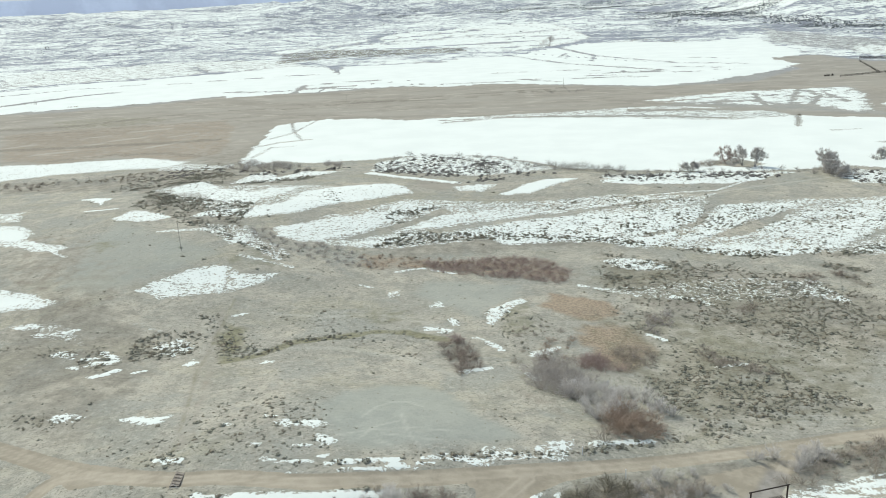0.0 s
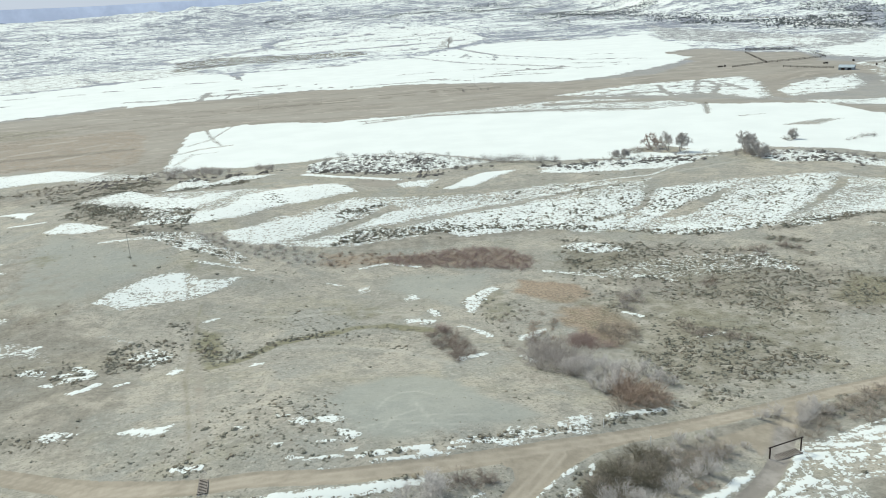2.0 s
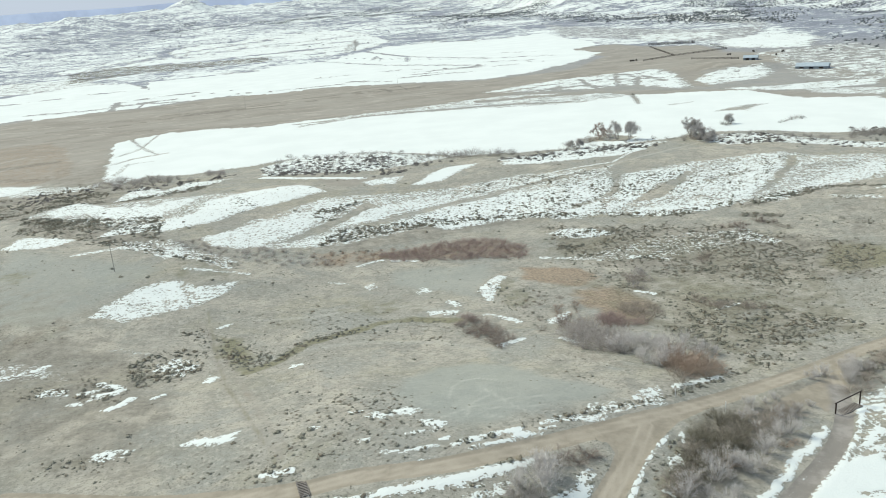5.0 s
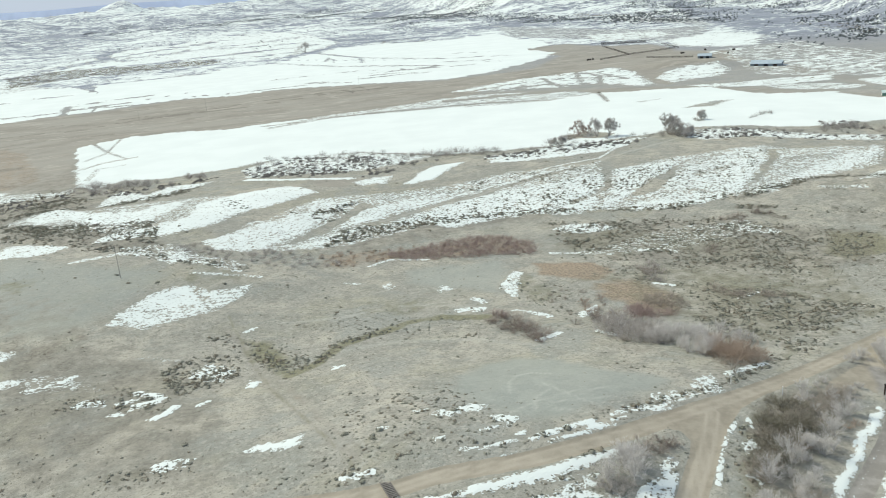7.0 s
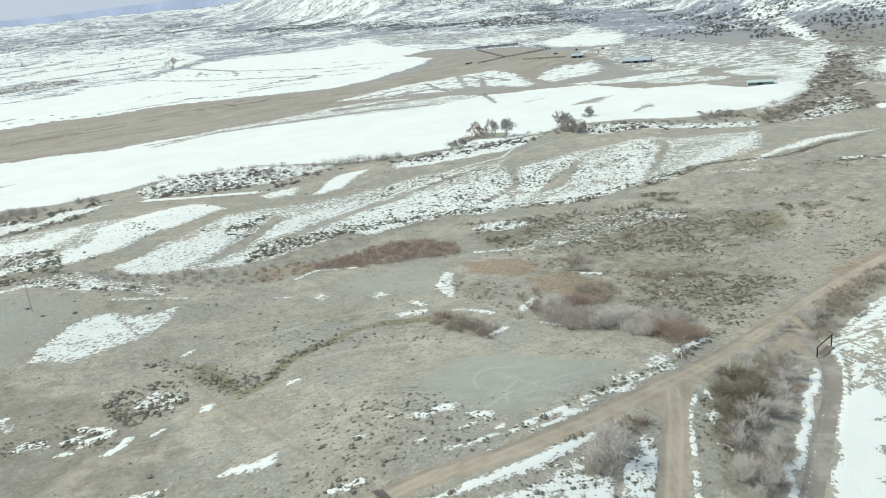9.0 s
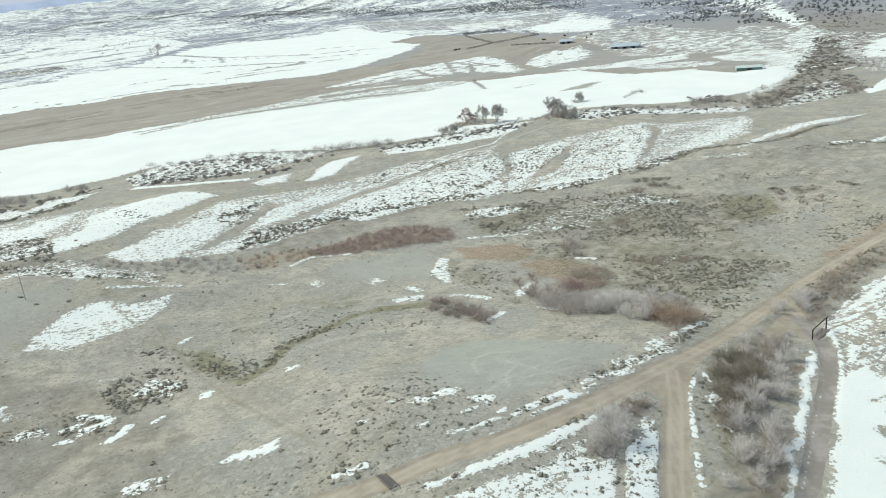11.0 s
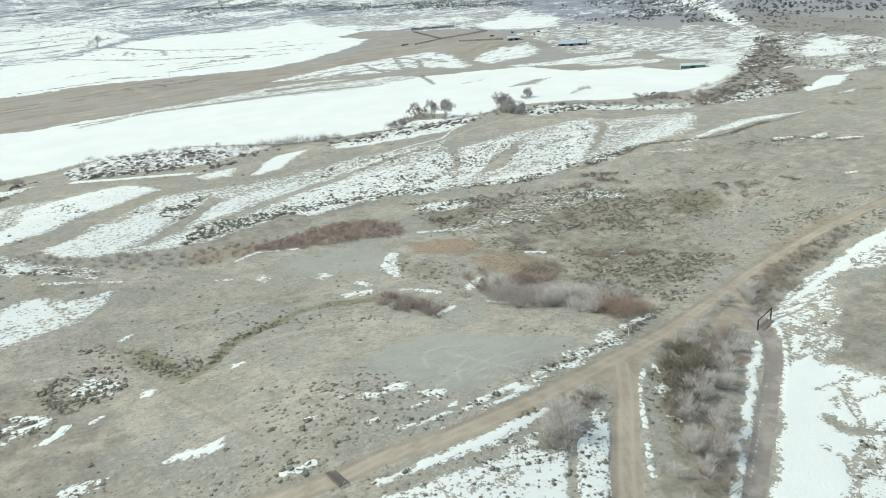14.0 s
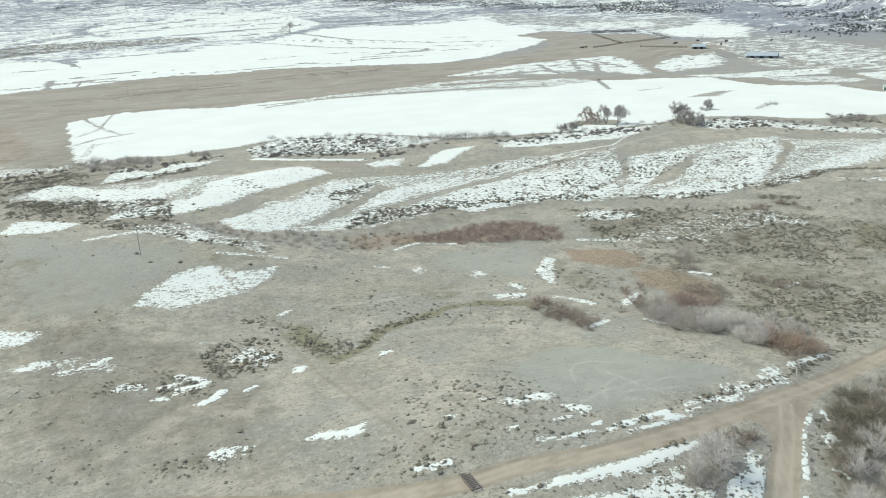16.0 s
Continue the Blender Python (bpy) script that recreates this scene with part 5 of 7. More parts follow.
area("sage", 0.3, 2, [(21.5, 73.3), (29, 69.3), (16.7, 60.7), (10, 64.4), (15.4, 68.9)])
# how thick the sagebrush stands, bushes to the square metre
area("sage", 0.85, 1.5, [(-68.4, 165.8), (-63, 169.2), (-59.7, 171.2), (-54.2, 169.1), (-54.2, 160.3), (-59, 156.1), (-65, 154.5), (-68.2, 158.1)])
area("sage", 0.55, 2, [(-58.9, 178.6), (-54.1, 181), (-50.1, 176.5), (-42.4, 167.1), (-40.1, 155.2), (-46.3, 151.6), (-49.2, 160.1), (-52.2, 169.1), (-57.2, 173.8)])
streak("sage", 0.9, 3, 0.8, [(-45.1, 155.7), (-39.8, 157.9), (-33.5, 165.4), (-22.8, 169.1)])
streak("sage", 0.35, 3, 0.8, [(-22.8, 169.1), (-14.5, 171.1), (-2.9, 167)])
area("sage", 0.55, 1.5, [(-76.3, 161.6), (-67.6, 154.8), (-68.9, 147.4), (-76.3, 151.8)])
area("sage", 0.4, 1.5, [(-86.5, 160.2), (-79.1, 159.1), (-78.1, 153.2), (-85.8, 155.4)])
area("sage", 0.14, 5, [(-43.5, 187.8), (-16.4, 181.5), (-0.6, 166.2), (-5.9, 154.1), (-25.5, 168.5), (-41.2, 173.9)])
area("sage", 0.38, 5, [(-38.3, 136.7), (-24.6, 129.7), (-19, 119.2), (-16.3, 109.4), (-26.4, 108.9), (-39, 109.3), (-46.9, 109.9), (-51.3, 111.5), (-47.7, 120.3), (-39.9, 123.6)])
area("sage", 0.5, 3, [(-44.8, 118.2), (-40.5, 113.9), (-42.1, 108.5), (-50.6, 110.9)])
area("sage", 0.25, 3, [(-0.4, 179.6), (2.9, 167.8), (-1.1, 162.1), (-5.4, 167.4)])
streak("sage", 0.6, 2, 0.7, [(-24.4, 107.6), (-13.1, 108.3), (-0.7, 109.5), (14.6, 111.7), (31.6, 117.8)])
area("sage", 0.55, 3, [(51.2, 168.7), (65, 155.5), (79.7, 134.7), (79, 131), (48.8, 126.4), (37.5, 132.2), (38.5, 147.5)])
area("sage", 0.5, 3, [(47.2, 231.3), (91.8, 207.5), (124.3, 174.7), (103.7, 152.5), (67.8, 168.6), (50, 183.7), (41, 206.1)])
area("sage", 0.18, 4, [(63.2, 171.3), (98.3, 151.3), (85.4, 139.8), (57.1, 155.7)])
area("sage", 0.4, 2, [(47.8, 131.3), (79.7, 134.7), (72.8, 128.6), (39.2, 119.2), (33, 119.4)])
area("sage", 0.4, 3, [(41.4, 206.9), (57.5, 197.6), (47.6, 170.5), (39.8, 170.8), (38.9, 184.8)])
area("sage", 0.35, 2, [(12.3, 183.6), (24.9, 177), (16.8, 157.4), (10.2, 165.9)])
area("sage", 0.38, 2, [(0.7, 245.7), (29.2, 261.3), (64.3, 263.8), (90.1, 263.2), (73.8, 240.3), (63.5, 231.8), (36.5, 241.4), (13.7, 241.2)])
area("sage", 1, 1.2, [(-20.5, 234), (-9.2, 235.7), (10.1, 241.4), (33.5, 243.3), (56.7, 234.2), (88, 218.9), (108.3, 217.4), (111.2, 221), (91.4, 223.5), (58.5, 237.4), (35, 246.7), (12, 246.7), (-13.5, 245)])
area("sage", 0.6, 1.5, [(-18.6, 264.3), (-3, 271.2), (1.1, 271.9), (-10.8, 255.7), (-18.5, 253)])
area("sage", 0.35, 2, [(93.8, 265.2), (117.4, 259), (79.6, 234.4), (65.7, 232.2)])
area("sage", 0.28, 2, [(96.8, 240.2), (124.7, 258.9), (158, 261.5), (121.5, 225.2), (103, 221.8)])
area("sage", 0.6, 1.2, [(106.8, 218.3), (141.1, 217.2), (139.8, 222.1), (111.9, 221.8)])
area("sage", 0.35, 2, [(20.2, 269.7), (60, 282.2), (81.9, 275), (91.2, 270.6), (65.2, 265.6), (40.9, 269.5)])
area("sage", 1, 1.5, [(-111.9, 308), (-93.3, 290.1), (-68.4, 265.9), (-80.1, 259.9), (-100.4, 279), (-109.8, 292.3)])
area("sage", 0.75, 1.5, [(-109.7, 291.2), (-80.8, 257.7), (-67.5, 246.3), (-62.2, 233.3), (-43.6, 220.5), (-47, 215.9), (-69.2, 237.4), (-86.5, 253.8), (-107.9, 277)])
area("sage", 0.6, 1, [(-83.3, 312.7), (-73.2, 316.9), (-51.4, 325.4), (-42.6, 331.3), (-51.9, 316.3), (-67.6, 308.9)])
area("sage", 0.6, 2, [(-118.1, 357.1), (-87.2, 338.7), (-86.1, 313.2), (-114.3, 327)])
area("sage", 0.3, 1, [(-40.1, 296.5), (-33.1, 279.2), (-44, 263.8), (-46.9, 267.3)])
area("sage", 0.6, 2, [(-149.7, 343.8), (-92.8, 349.7), (-84, 332.9), (-106.4, 314.5), (-136.4, 311.1)])
area("sage", 0.9, 1.5, [(-91.7, 287.4), (-64.4, 273.7), (-63.5, 247.6), (-84.7, 263.4)])
area("sage", 0.5, 2, [(-194, 354.2), (-150.9, 346.6), (-137, 312.5), (-178.2, 323.2)])
area("sage", 0.3, 2, [(-81.1, 132.1), (-64.4, 128.8), (-64.8, 124.9), (-78, 125.9)])
area("sage", 0.55, 2, [(-57.2, 118.1), (-50.8, 115.8), (-49.5, 112.3), (-54.4, 113.2)])
area("sage", 0.35, 2, [(-96.9, 163.4), (-85.2, 159.5), (-84.9, 156.1), (-95.4, 160.5)])
area("sage", 0.25, 2, [(-50.1, 102.9), (-37.4, 102.2), (-24.8, 99.5), (-12.3, 100.1), (-9.3, 96.4), (-22.6, 82.1)])
area("sage", 0.3, 1.5, [(-5.8, 97.8), (-2.2, 95.7), (-18, 79.5), (-21.6, 81.5)])
area("sage", 0.5, 1.5, [(14, 103.5), (15.2, 97), (4.2, 88.7), (5.3, 94.4)])
area("sage", 0.35, 3, [(108.6, 178.6), (119.2, 166.1), (107.7, 155.9), (98.4, 162), (96.9, 170.7)])
area("sage", 0.2, 3, [(119.7, 164.9), (131.9, 149.2), (102, 133.3), (98.6, 145.7)])
area("sage", 0.35, 2, [(100.7, 142.1), (132.5, 136.1), (161.2, 137.4), (158.3, 132.3), (126.1, 132.4), (93.1, 132.1)])
area("sage", 0.25, 3, [(119.5, 202), (147.2, 178.8), (139, 175.1), (114.1, 192.3)])
area("sage", 0.25, 3, [(136.3, 209.6), (160.9, 197.9), (188, 184.8), (181.8, 176.6), (149.4, 191.5)])
area("sage", 0.45, 2, [(63, 118.6), (94.4, 125.4), (125.3, 128.9), (123.4, 123.3), (91.4, 119.2), (60.1, 112.5)])
area("brush", 0.6, 10, [(636.1, 1457.0), (687.6, 1262.8), (625.1, 775.8), (486.9, 435.2), (482.9, 314.2), (530.1, 339.5), (637.8, 616.7)])
area("snow", 0.85, 6, [(436, 716), (520, 736), (514, 657), (447, 616), (412, 657)])
area("snow", 0.85, 4, [(362.1, 302.8), (419.5, 322.6), (400.8, 293.1), (373.7, 279.0), (352.3, 287.8)])
area("snow", 0.7, 4, [(430.9, 321.9), (484.1, 329.5), (440.6, 297.9), (422.5, 305.7)])
area("snow", 0.7, 3, [(321.4, 249.8), (338.7, 248.0), (326.5, 241.2), (316.8, 244.2)])
streak("bare", 0.62, 15, 3.75, [(-131, 1420), (-153, 1588)])
area("snow", 0.85, 2, [(385.5, 315.6), (437.9, 331.1), (396.5, 291.4), (371.4, 276.8), (357.0, 285.1), (363.9, 299.9)])
area("snow", 0.8, 2, [(393.6, 282.9), (400.4, 273.2), (382.9, 266.9), (381.1, 274.1)])
area("snow", 0.8, 2, [(439.7, 322.3), (507.7, 339.3), (495.1, 330.3), (446.1, 320.3)])
area("snow", 0.8, 2, [(472, 427), (592, 545), (603, 543), (526, 456), (491, 425)])
area("brush", 0.55, 8, [(484.5, 460.2), (497.7, 322.2), (323.0, 228.7), (322.5, 285.4), (424.8, 389.3)])
area("snow", 0.42, 5, [(490.3, 429.6), (503.8, 314.2), (344.9, 232.2), (311.7, 263.3), (428.3, 380.1)])
# scraps of snow between the bushes
area("snow", 0.41, 4, [(388.6, 594.6), (517.6, 583.3), (470.0, 422.8), (363.6, 344.1), (310.2, 439.0)])
area("snow", 0.39, 4, [(547, 1417), (668, 935), (442, 660), (380, 951)])
# where junipers stand thick on the far ridges
streak("juniper", 1, 40, 10, [(-963, 2463), (-924, 2603), (-731, 2585), (-531, 2618), (-240, 2187), (-30, 2664), (196, 2637), (379, 2626)])
streak("juniper", 1, 40, 10, [(224, 2414), (338, 2302), (464, 2258), (554, 2088), (617, 1808)])
area("juniper", 0.8, 60, [(368, 2555), (445, 2008), (481, 1661), (520, 1446), (546, 1267), (554, 1098), (620, 874), (846, 1186), (765, 1314), (662, 1528), (675, 2302), (407, 2807)])
area("juniper", 0.9, 60, [(595.8, 595.9), (553.3, 514.2), (523.2, 462.1), (506.5, 376.3), (503.9, 325.5), (608.6, 381.7), (604.9, 464.0), (632.2, 612.0)])
area("juniper", 0.35, 60, [(-242, 2224), (368, 2555), (308, 2163), (45, 2330), (-237, 2148)])

ROADS = ((smooth(MAIN_ROAD), 3.6), (smooth(LEFT_BRANCH), 3.2), (smooth(SIDE_ROAD), 3.9), (smooth(DRIVEWAY), 2.9))
for line, wide in ROADS:
    streak("road", 1.0, wide, 0.5, line)
    w = window(line, 5)
    gap = line_gap(GX[w], GY[w], line)
    lay("track", w, np.maximum(np.exp(-((gap - wide * 0.2) / 0.55) ** 2), 0.7 * np.exp(-((gap - wide * 0.02) / 0.3) ** 2)) * (0.75 + 0.25 * wave(GX[w], GY[w], 6, 53)))
streak("drive", 1.0, 4.0, 0.8, smooth(DRIVEWAY)[6:])

LAYERS["snow"] *= 1 - 0.95 * LAYERS["bare"]
LAYERS["snow"] *= 1 - LAYERS["road"]
streak("snow", 0.4, 0.35, 0.3, [(x - 0.3, y + 0.6) for x, y in smooth(DRIVEWAY)[24:]])
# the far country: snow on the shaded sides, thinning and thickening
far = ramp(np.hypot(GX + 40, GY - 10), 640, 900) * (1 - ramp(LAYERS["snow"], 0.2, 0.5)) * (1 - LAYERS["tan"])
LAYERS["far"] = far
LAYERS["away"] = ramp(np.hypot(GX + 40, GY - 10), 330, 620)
LAYERS["snow"] = np.maximum(LAYERS["snow"], far * (1 - 0.45 * LAYERS["bare"]) * (0.5 + 0.16 * wave(GX, GY, 240, 13) + 0.13 * wave(GX, GY * 2.2, 90, 11) + 0.10 * wave(GX, GY * 2, 33, 12)))
GZ = land(GX, GY)
# roads lie a little in the ground, snow a little on it
GZ -= 0.18 * LAYERS["road"]
GZ += 0.10 * ramp(LAYERS["snow"], 0.45, 0.8)


def height(x, y):
    """Height of the laid ground at a place."""
    i = int(np.clip(np.searchsorted(XS, x) - 1, 0, len(XS) - 2))
    j = int(np.clip(np.searchsorted(YS, y) - 1, 0, len(YS) - 2))
    u, v = (x - XS[i]) / (XS[i + 1] - XS[i]), (y - YS[j]) / (YS[j + 1] - YS[j])
    return float((GZ[j, i] * (1 - u) + GZ[j, i + 1] * u) * (1 - v) + (GZ[j + 1, i] * (1 - u) + GZ[j + 1, i + 1] * u) * v)


def cover(layer, x, y):
    i = int(np.clip(np.searchsorted(XS, x) - 1, 0, len(XS) - 2))
    j = int(np.clip(np.searchsorted(YS, y) - 1, 0, len(YS) - 2))
    return float(LAYERS[layer][j, i])


def grid_mesh(name, xs, ys, zs):
    nx, ny = len(xs), len(ys)
    me = bpy.data.meshes.new(name)
    me.vertices.add(nx * ny)
    gx, gy = np.meshgrid(xs, ys)
    me.vertices.foreach_set("co", np.stack([gx, gy, zs], -1).astype(np.float32).ravel())
    idx = np.arange(nx * ny).reshape(ny, nx)
    quads = np.stack([idx[:-1, :-1], idx[:-1, 1:], idx[1:, 1:], idx[1:, :-1]], -1).reshape(-1, 4)
    me.loops.add(quads.size)
    me.loops.foreach_set("vertex_index", quads.ravel().astype(np.int32))
    me.polygons.add(len(quads))
    me.polygons.foreach_set("loop_start", np.arange(0, quads.size, 4, dtype=np.int32))
    me.update(calc_edges=True)
    me.polygons.foreach_set("use_smooth", np.ones(len(quads), bool))
    return me


me = grid_mesh("ground", XS, YS, GZ)
for key in ("snow", "tan", "orange", "green", "brush", "road", "track", "far", "drive", "away", "meadow_net", "clay", "rut"):
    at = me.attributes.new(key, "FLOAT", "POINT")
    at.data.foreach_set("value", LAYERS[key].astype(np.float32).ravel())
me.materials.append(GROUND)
ground = tagged(new("ground", me), "grey-beige rangeland with dirt roads, tan fields and patches of old snow", "ground", kind="structure")

# ---- plants ----
RNG = np.random.default_rng(7)


def plant_material(name, dark, light, rough=0.9):
    g = Graph(name, rough)
    # tone runs dark to light; in tufts it carries painted shade
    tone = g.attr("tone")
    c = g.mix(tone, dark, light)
    c = g.mix(g.calc("MULTIPLY", g.random(), 0.35), c, dark)
    g.color(g.mix(g.calc("MULTIPLY", g.noise(3.0, 3), 0.35), c, light))
    return g.m


SAGE = plant_material("sage_leaf", (0.122, 0.126, 0.1), (0.315, 0.32, 0.26))
SAGE_BROWN = plant_material("dry_brush", (0.14, 0.128, 0.097), (0.335, 0.31, 0.24))
BANK_BRUSH = plant_material("bank_brush", (0.105, 0.102, 0.096), (0.31, 0.305, 0.28))
DEAD_GRASS = plant_material("dead_grass", (0.17, 0.16, 0.125), (0.31, 0.295, 0.24))
JUNIPER = plant_material("juniper_leaf", (0.075, 0.09, 0.096), (0.155, 0.178, 0.185))
BARK = {
    "red_willow": plant_material("red_stem", (0.265, 0.205, 0.182), (0.48, 0.385, 0.345)),
    "orange_willow": plant_material("orange_stem", (0.255, 0.198, 0.152), (0.5, 0.4, 0.315)),
    "grey_willow": plant_material("grey_stem", (0.3, 0.278, 0.248), (0.6, 0.56, 0.51)),
    "pale_shrub": plant_material("pale_stem", (0.39, 0.37, 0.34), (0.75, 0.725, 0.68)),
    "dark_shrub": plant_material("dark_stem", (0.18, 0.15, 0.125), (0.42, 0.355, 0.305)),
    "brown_shrub": plant_material("brown_stem", (0.225, 0.2, 0.165), (0.5, 0.448, 0.38)),
    "olive_shrub": plant_material("olive_stem", (0.13, 0.122, 0.088), (0.3, 0.282, 0.215)),
    "bank_shrub": plant_material("bank_stem", (0.22, 0.208, 0.192), (0.47, 0.45, 0.415)),
    "tree_grey": plant_material("grey_bark", (0.34, 0.325, 0.3), (0.62, 0.6, 0.565)),
    "tree_brown": plant_material("brown_bark", (0.3, 0.25, 0.215), (0.54, 0.465, 0.41)),
}


def tri_mesh(name, co, tris, tone, mat, normals=None):
    """A mesh of triangles with a tone to each point."""
    me = bpy.data.meshes.new(name)
    me.vertices.add(len(co))
    me.vertices.foreach_set("co", np.asarray(co, np.float32).ravel())
    me.loops.add(len(tris) * 3)
    me.loops.foreach_set("vertex_index", np.asarray(tris, np.int32).ravel())
    me.polygons.add(len(tris))
    me.polygons.foreach_set("loop_start", np.arange(0, len(tris) * 3, 3, dtype=np.int32))
    me.update(calc_edges=True)
    if normals is not None:
        me.polygons.foreach_set("use_smooth", np.ones(len(tris), bool))
        me.normals_split_custom_set_from_vertices(normals)
    at = me.attributes.new("tone", "FLOAT", "POINT")
    at.data.foreach_set("value", np.asarray(tone, np.float32).ravel())
    me.materials.append(mat)
    return me


def tuft(rng, leaves, flat=0.75, leaf=0.3, sides=7):
    """A low bush of unit radius: a lumpy mound of foliage with sprigs that break its outline."""
    co, tris, tone = [], [], []
    lean = rng.normal(size=2) * 0.15
    lobes = 1 + 0.22 * np.sin(np.arange(sides) * 2 * math.pi * 2 / sides + rng.uniform(0, 6)) * rng.uniform(0.4, 1)
    # rings brighten upwards: a shaded foot and lit top put into the tone
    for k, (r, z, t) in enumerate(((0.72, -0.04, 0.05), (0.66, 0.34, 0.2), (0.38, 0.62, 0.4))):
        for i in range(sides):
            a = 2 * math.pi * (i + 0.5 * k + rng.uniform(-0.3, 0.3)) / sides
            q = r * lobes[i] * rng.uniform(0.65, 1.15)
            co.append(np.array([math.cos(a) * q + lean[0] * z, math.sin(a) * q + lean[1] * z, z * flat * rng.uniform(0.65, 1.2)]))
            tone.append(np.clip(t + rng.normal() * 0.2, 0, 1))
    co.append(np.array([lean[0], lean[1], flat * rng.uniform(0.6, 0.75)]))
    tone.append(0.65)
    for k in range(2):
        for i in range(sides):
            p, q, m, n = k * sides + i, k * sides + (i + 1) % sides, (k + 1) * sides + i, (k + 1) * sides + (i + 1) % sides
            tris += [(p, q, m), (q, n, m)]
    tris += [(2 * sides + i, 2 * sides + (i + 1) % sides, 3 * sides) for i in range(sides)]
    for k in range(leaves):
        a, el, u = rng.uniform(0, 2 * math.pi), math.acos(rng.uniform(0.0, 1)), rng.uniform(0.6, 1.0)
        c = np.array([math.cos(a) * math.sin(el) * u, math.sin(a) * math.sin(el) * u, math.cos(el) * u * flat])
        up = c / (np.linalg.norm(c) + 1e-6) + rng.normal(size=3) * 0.55 + np.array([0, 0, 0.35])
        up = up / (np.linalg.norm(up) + 1e-6)
        side = np.cross(up, rng.normal(size=3))
        side = side / (np.linalg.norm(side) + 1e-6)
        s = leaf * rng.uniform(0.6, 1.3)
        n = len(co)
        co += [c + up * s, c - side * s * 0.4, c + side * s * 0.4]
        tris.append((n, n + 1, n + 2))
        # sprigs too are painted darker low down and lighter on top
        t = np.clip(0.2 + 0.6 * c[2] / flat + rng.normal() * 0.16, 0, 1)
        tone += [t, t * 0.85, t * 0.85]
    return np.array(co), np.array(tris), np.array(tone)


def scattered(name, patterns, places, sizes, tones, mat):
    """Many small plants in one mesh."""
    cos, trs, tns, nms, base = [], [], [], [], 0
    pick = RNG.integers(0, len(patterns), len(places))
    for k, (co, tris, tone) in enumerate(patterns):
        sel = np.nonzero(pick == k)[0]
        if not len(sel):
            continue
        a = RNG.uniform(0, 2 * math.pi, len(sel))
        c, s = np.cos(a), np.sin(a)
        st = RNG.uniform(0.8, 1.25, (len(sel), 2))
        x = co[None, :, 0] * st[:, :1]
        y = co[None, :, 1] * st[:, 1:]
        px = (x * c[:, None] - y * s[:, None]) * sizes[sel, None] + places[sel, 0, None]
        py = (x * s[:, None] + y * c[:, None]) * sizes[sel, None] + places[sel, 1, None]
        pz = co[None, :, 2] * sizes[sel, None] + places[sel, 2, None]
        cos.append(np.stack([px, py, pz], -1).reshape(-1, 3))
        trs.append((tris[None] + (np.arange(len(sel)) * len(co))[:, None, None] + base).reshape(-1, 3))
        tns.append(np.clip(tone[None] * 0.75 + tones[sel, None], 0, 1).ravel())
        # soft foliage: leaves catch the light like the rounded bush they belong to
        out = np.stack([px - places[sel, 0, None], py - places[sel, 1, None], pz - places[sel, 2, None] + 0.45 * sizes[sel, None]], -1)
        out = out / np.linalg.norm(out, axis=-1, keepdims=True) + RNG.normal(size=out.shape) * 0.18
        nms.append((out / np.linalg.norm(out, axis=-1, keepdims=True)).reshape(-1, 3))
        base += len(sel) * len(co)
    return tri_mesh(name, np.concatenate(cos), np.concatenate(trs), np.concatenate(tns), mat, np.concatenate(nms))


def heights(x, y):
    i = np.clip(np.searchsorted(XS, x) - 1, 0, len(XS) - 2)
    j = np.clip(np.searchsorted(YS, y) - 1, 0, len(YS) - 2)
    u, v = (x - XS[i]) / (XS[i + 1] - XS[i]), (y - YS[j]) / (YS[j + 1] - YS[j])
    return (GZ[j, i] * (1 - u) + GZ[j, i + 1] * u) * (1 - v) + (GZ[j + 1, i] * (1 - u) + GZ[j + 1, i + 1] * u) * v


def covers(layer, x, y):
    i = np.clip(np.searchsorted(XS, x) - 1, 0, len(XS) - 2)
    j = np.clip(np.searchsorted(YS, y) - 1, 0, len(YS) - 2)
    return LAYERS[layer][j, i]


def strewn(x0, x1, y0, y1, top, density):
    """Random places, as thick as density(x, y) says, at most `top` to the square metre."""
    n = int((x1 - x0) * (y1 - y0) * top)
    x, y = RNG.uniform(x0, x1, n), RNG.uniform(y0, y1, n)
    keep = RNG.uniform(0, top, n) < density(x, y)
    return x[keep], y[keep]


def sage_density(x, y):
    d = covers("sage", x, y) * 3.0 + 0.04 + 0.07 * ramp(wave(x, y, 19, 31), 0.1, 0.8)
    d = d * (1 - 0.3 * ramp(y, 200, 225))
    clump = 0.4 + 1.25 * ramp(wave(x, y, 4.5, 32) + 0.6 * wave(x, y, 14, 33), -0.3, 0.6)
    open_snow = ramp(covers("snow", x, y), 0.89, 0.96)
    return d * clump * (1 - 0.85 * covers("clay", x, y)) * (1 - ramp(covers("road", x, y), 0.05, 0.3)) * (1 - open_snow) * (1 - 0.8 * covers("tan", x, y))


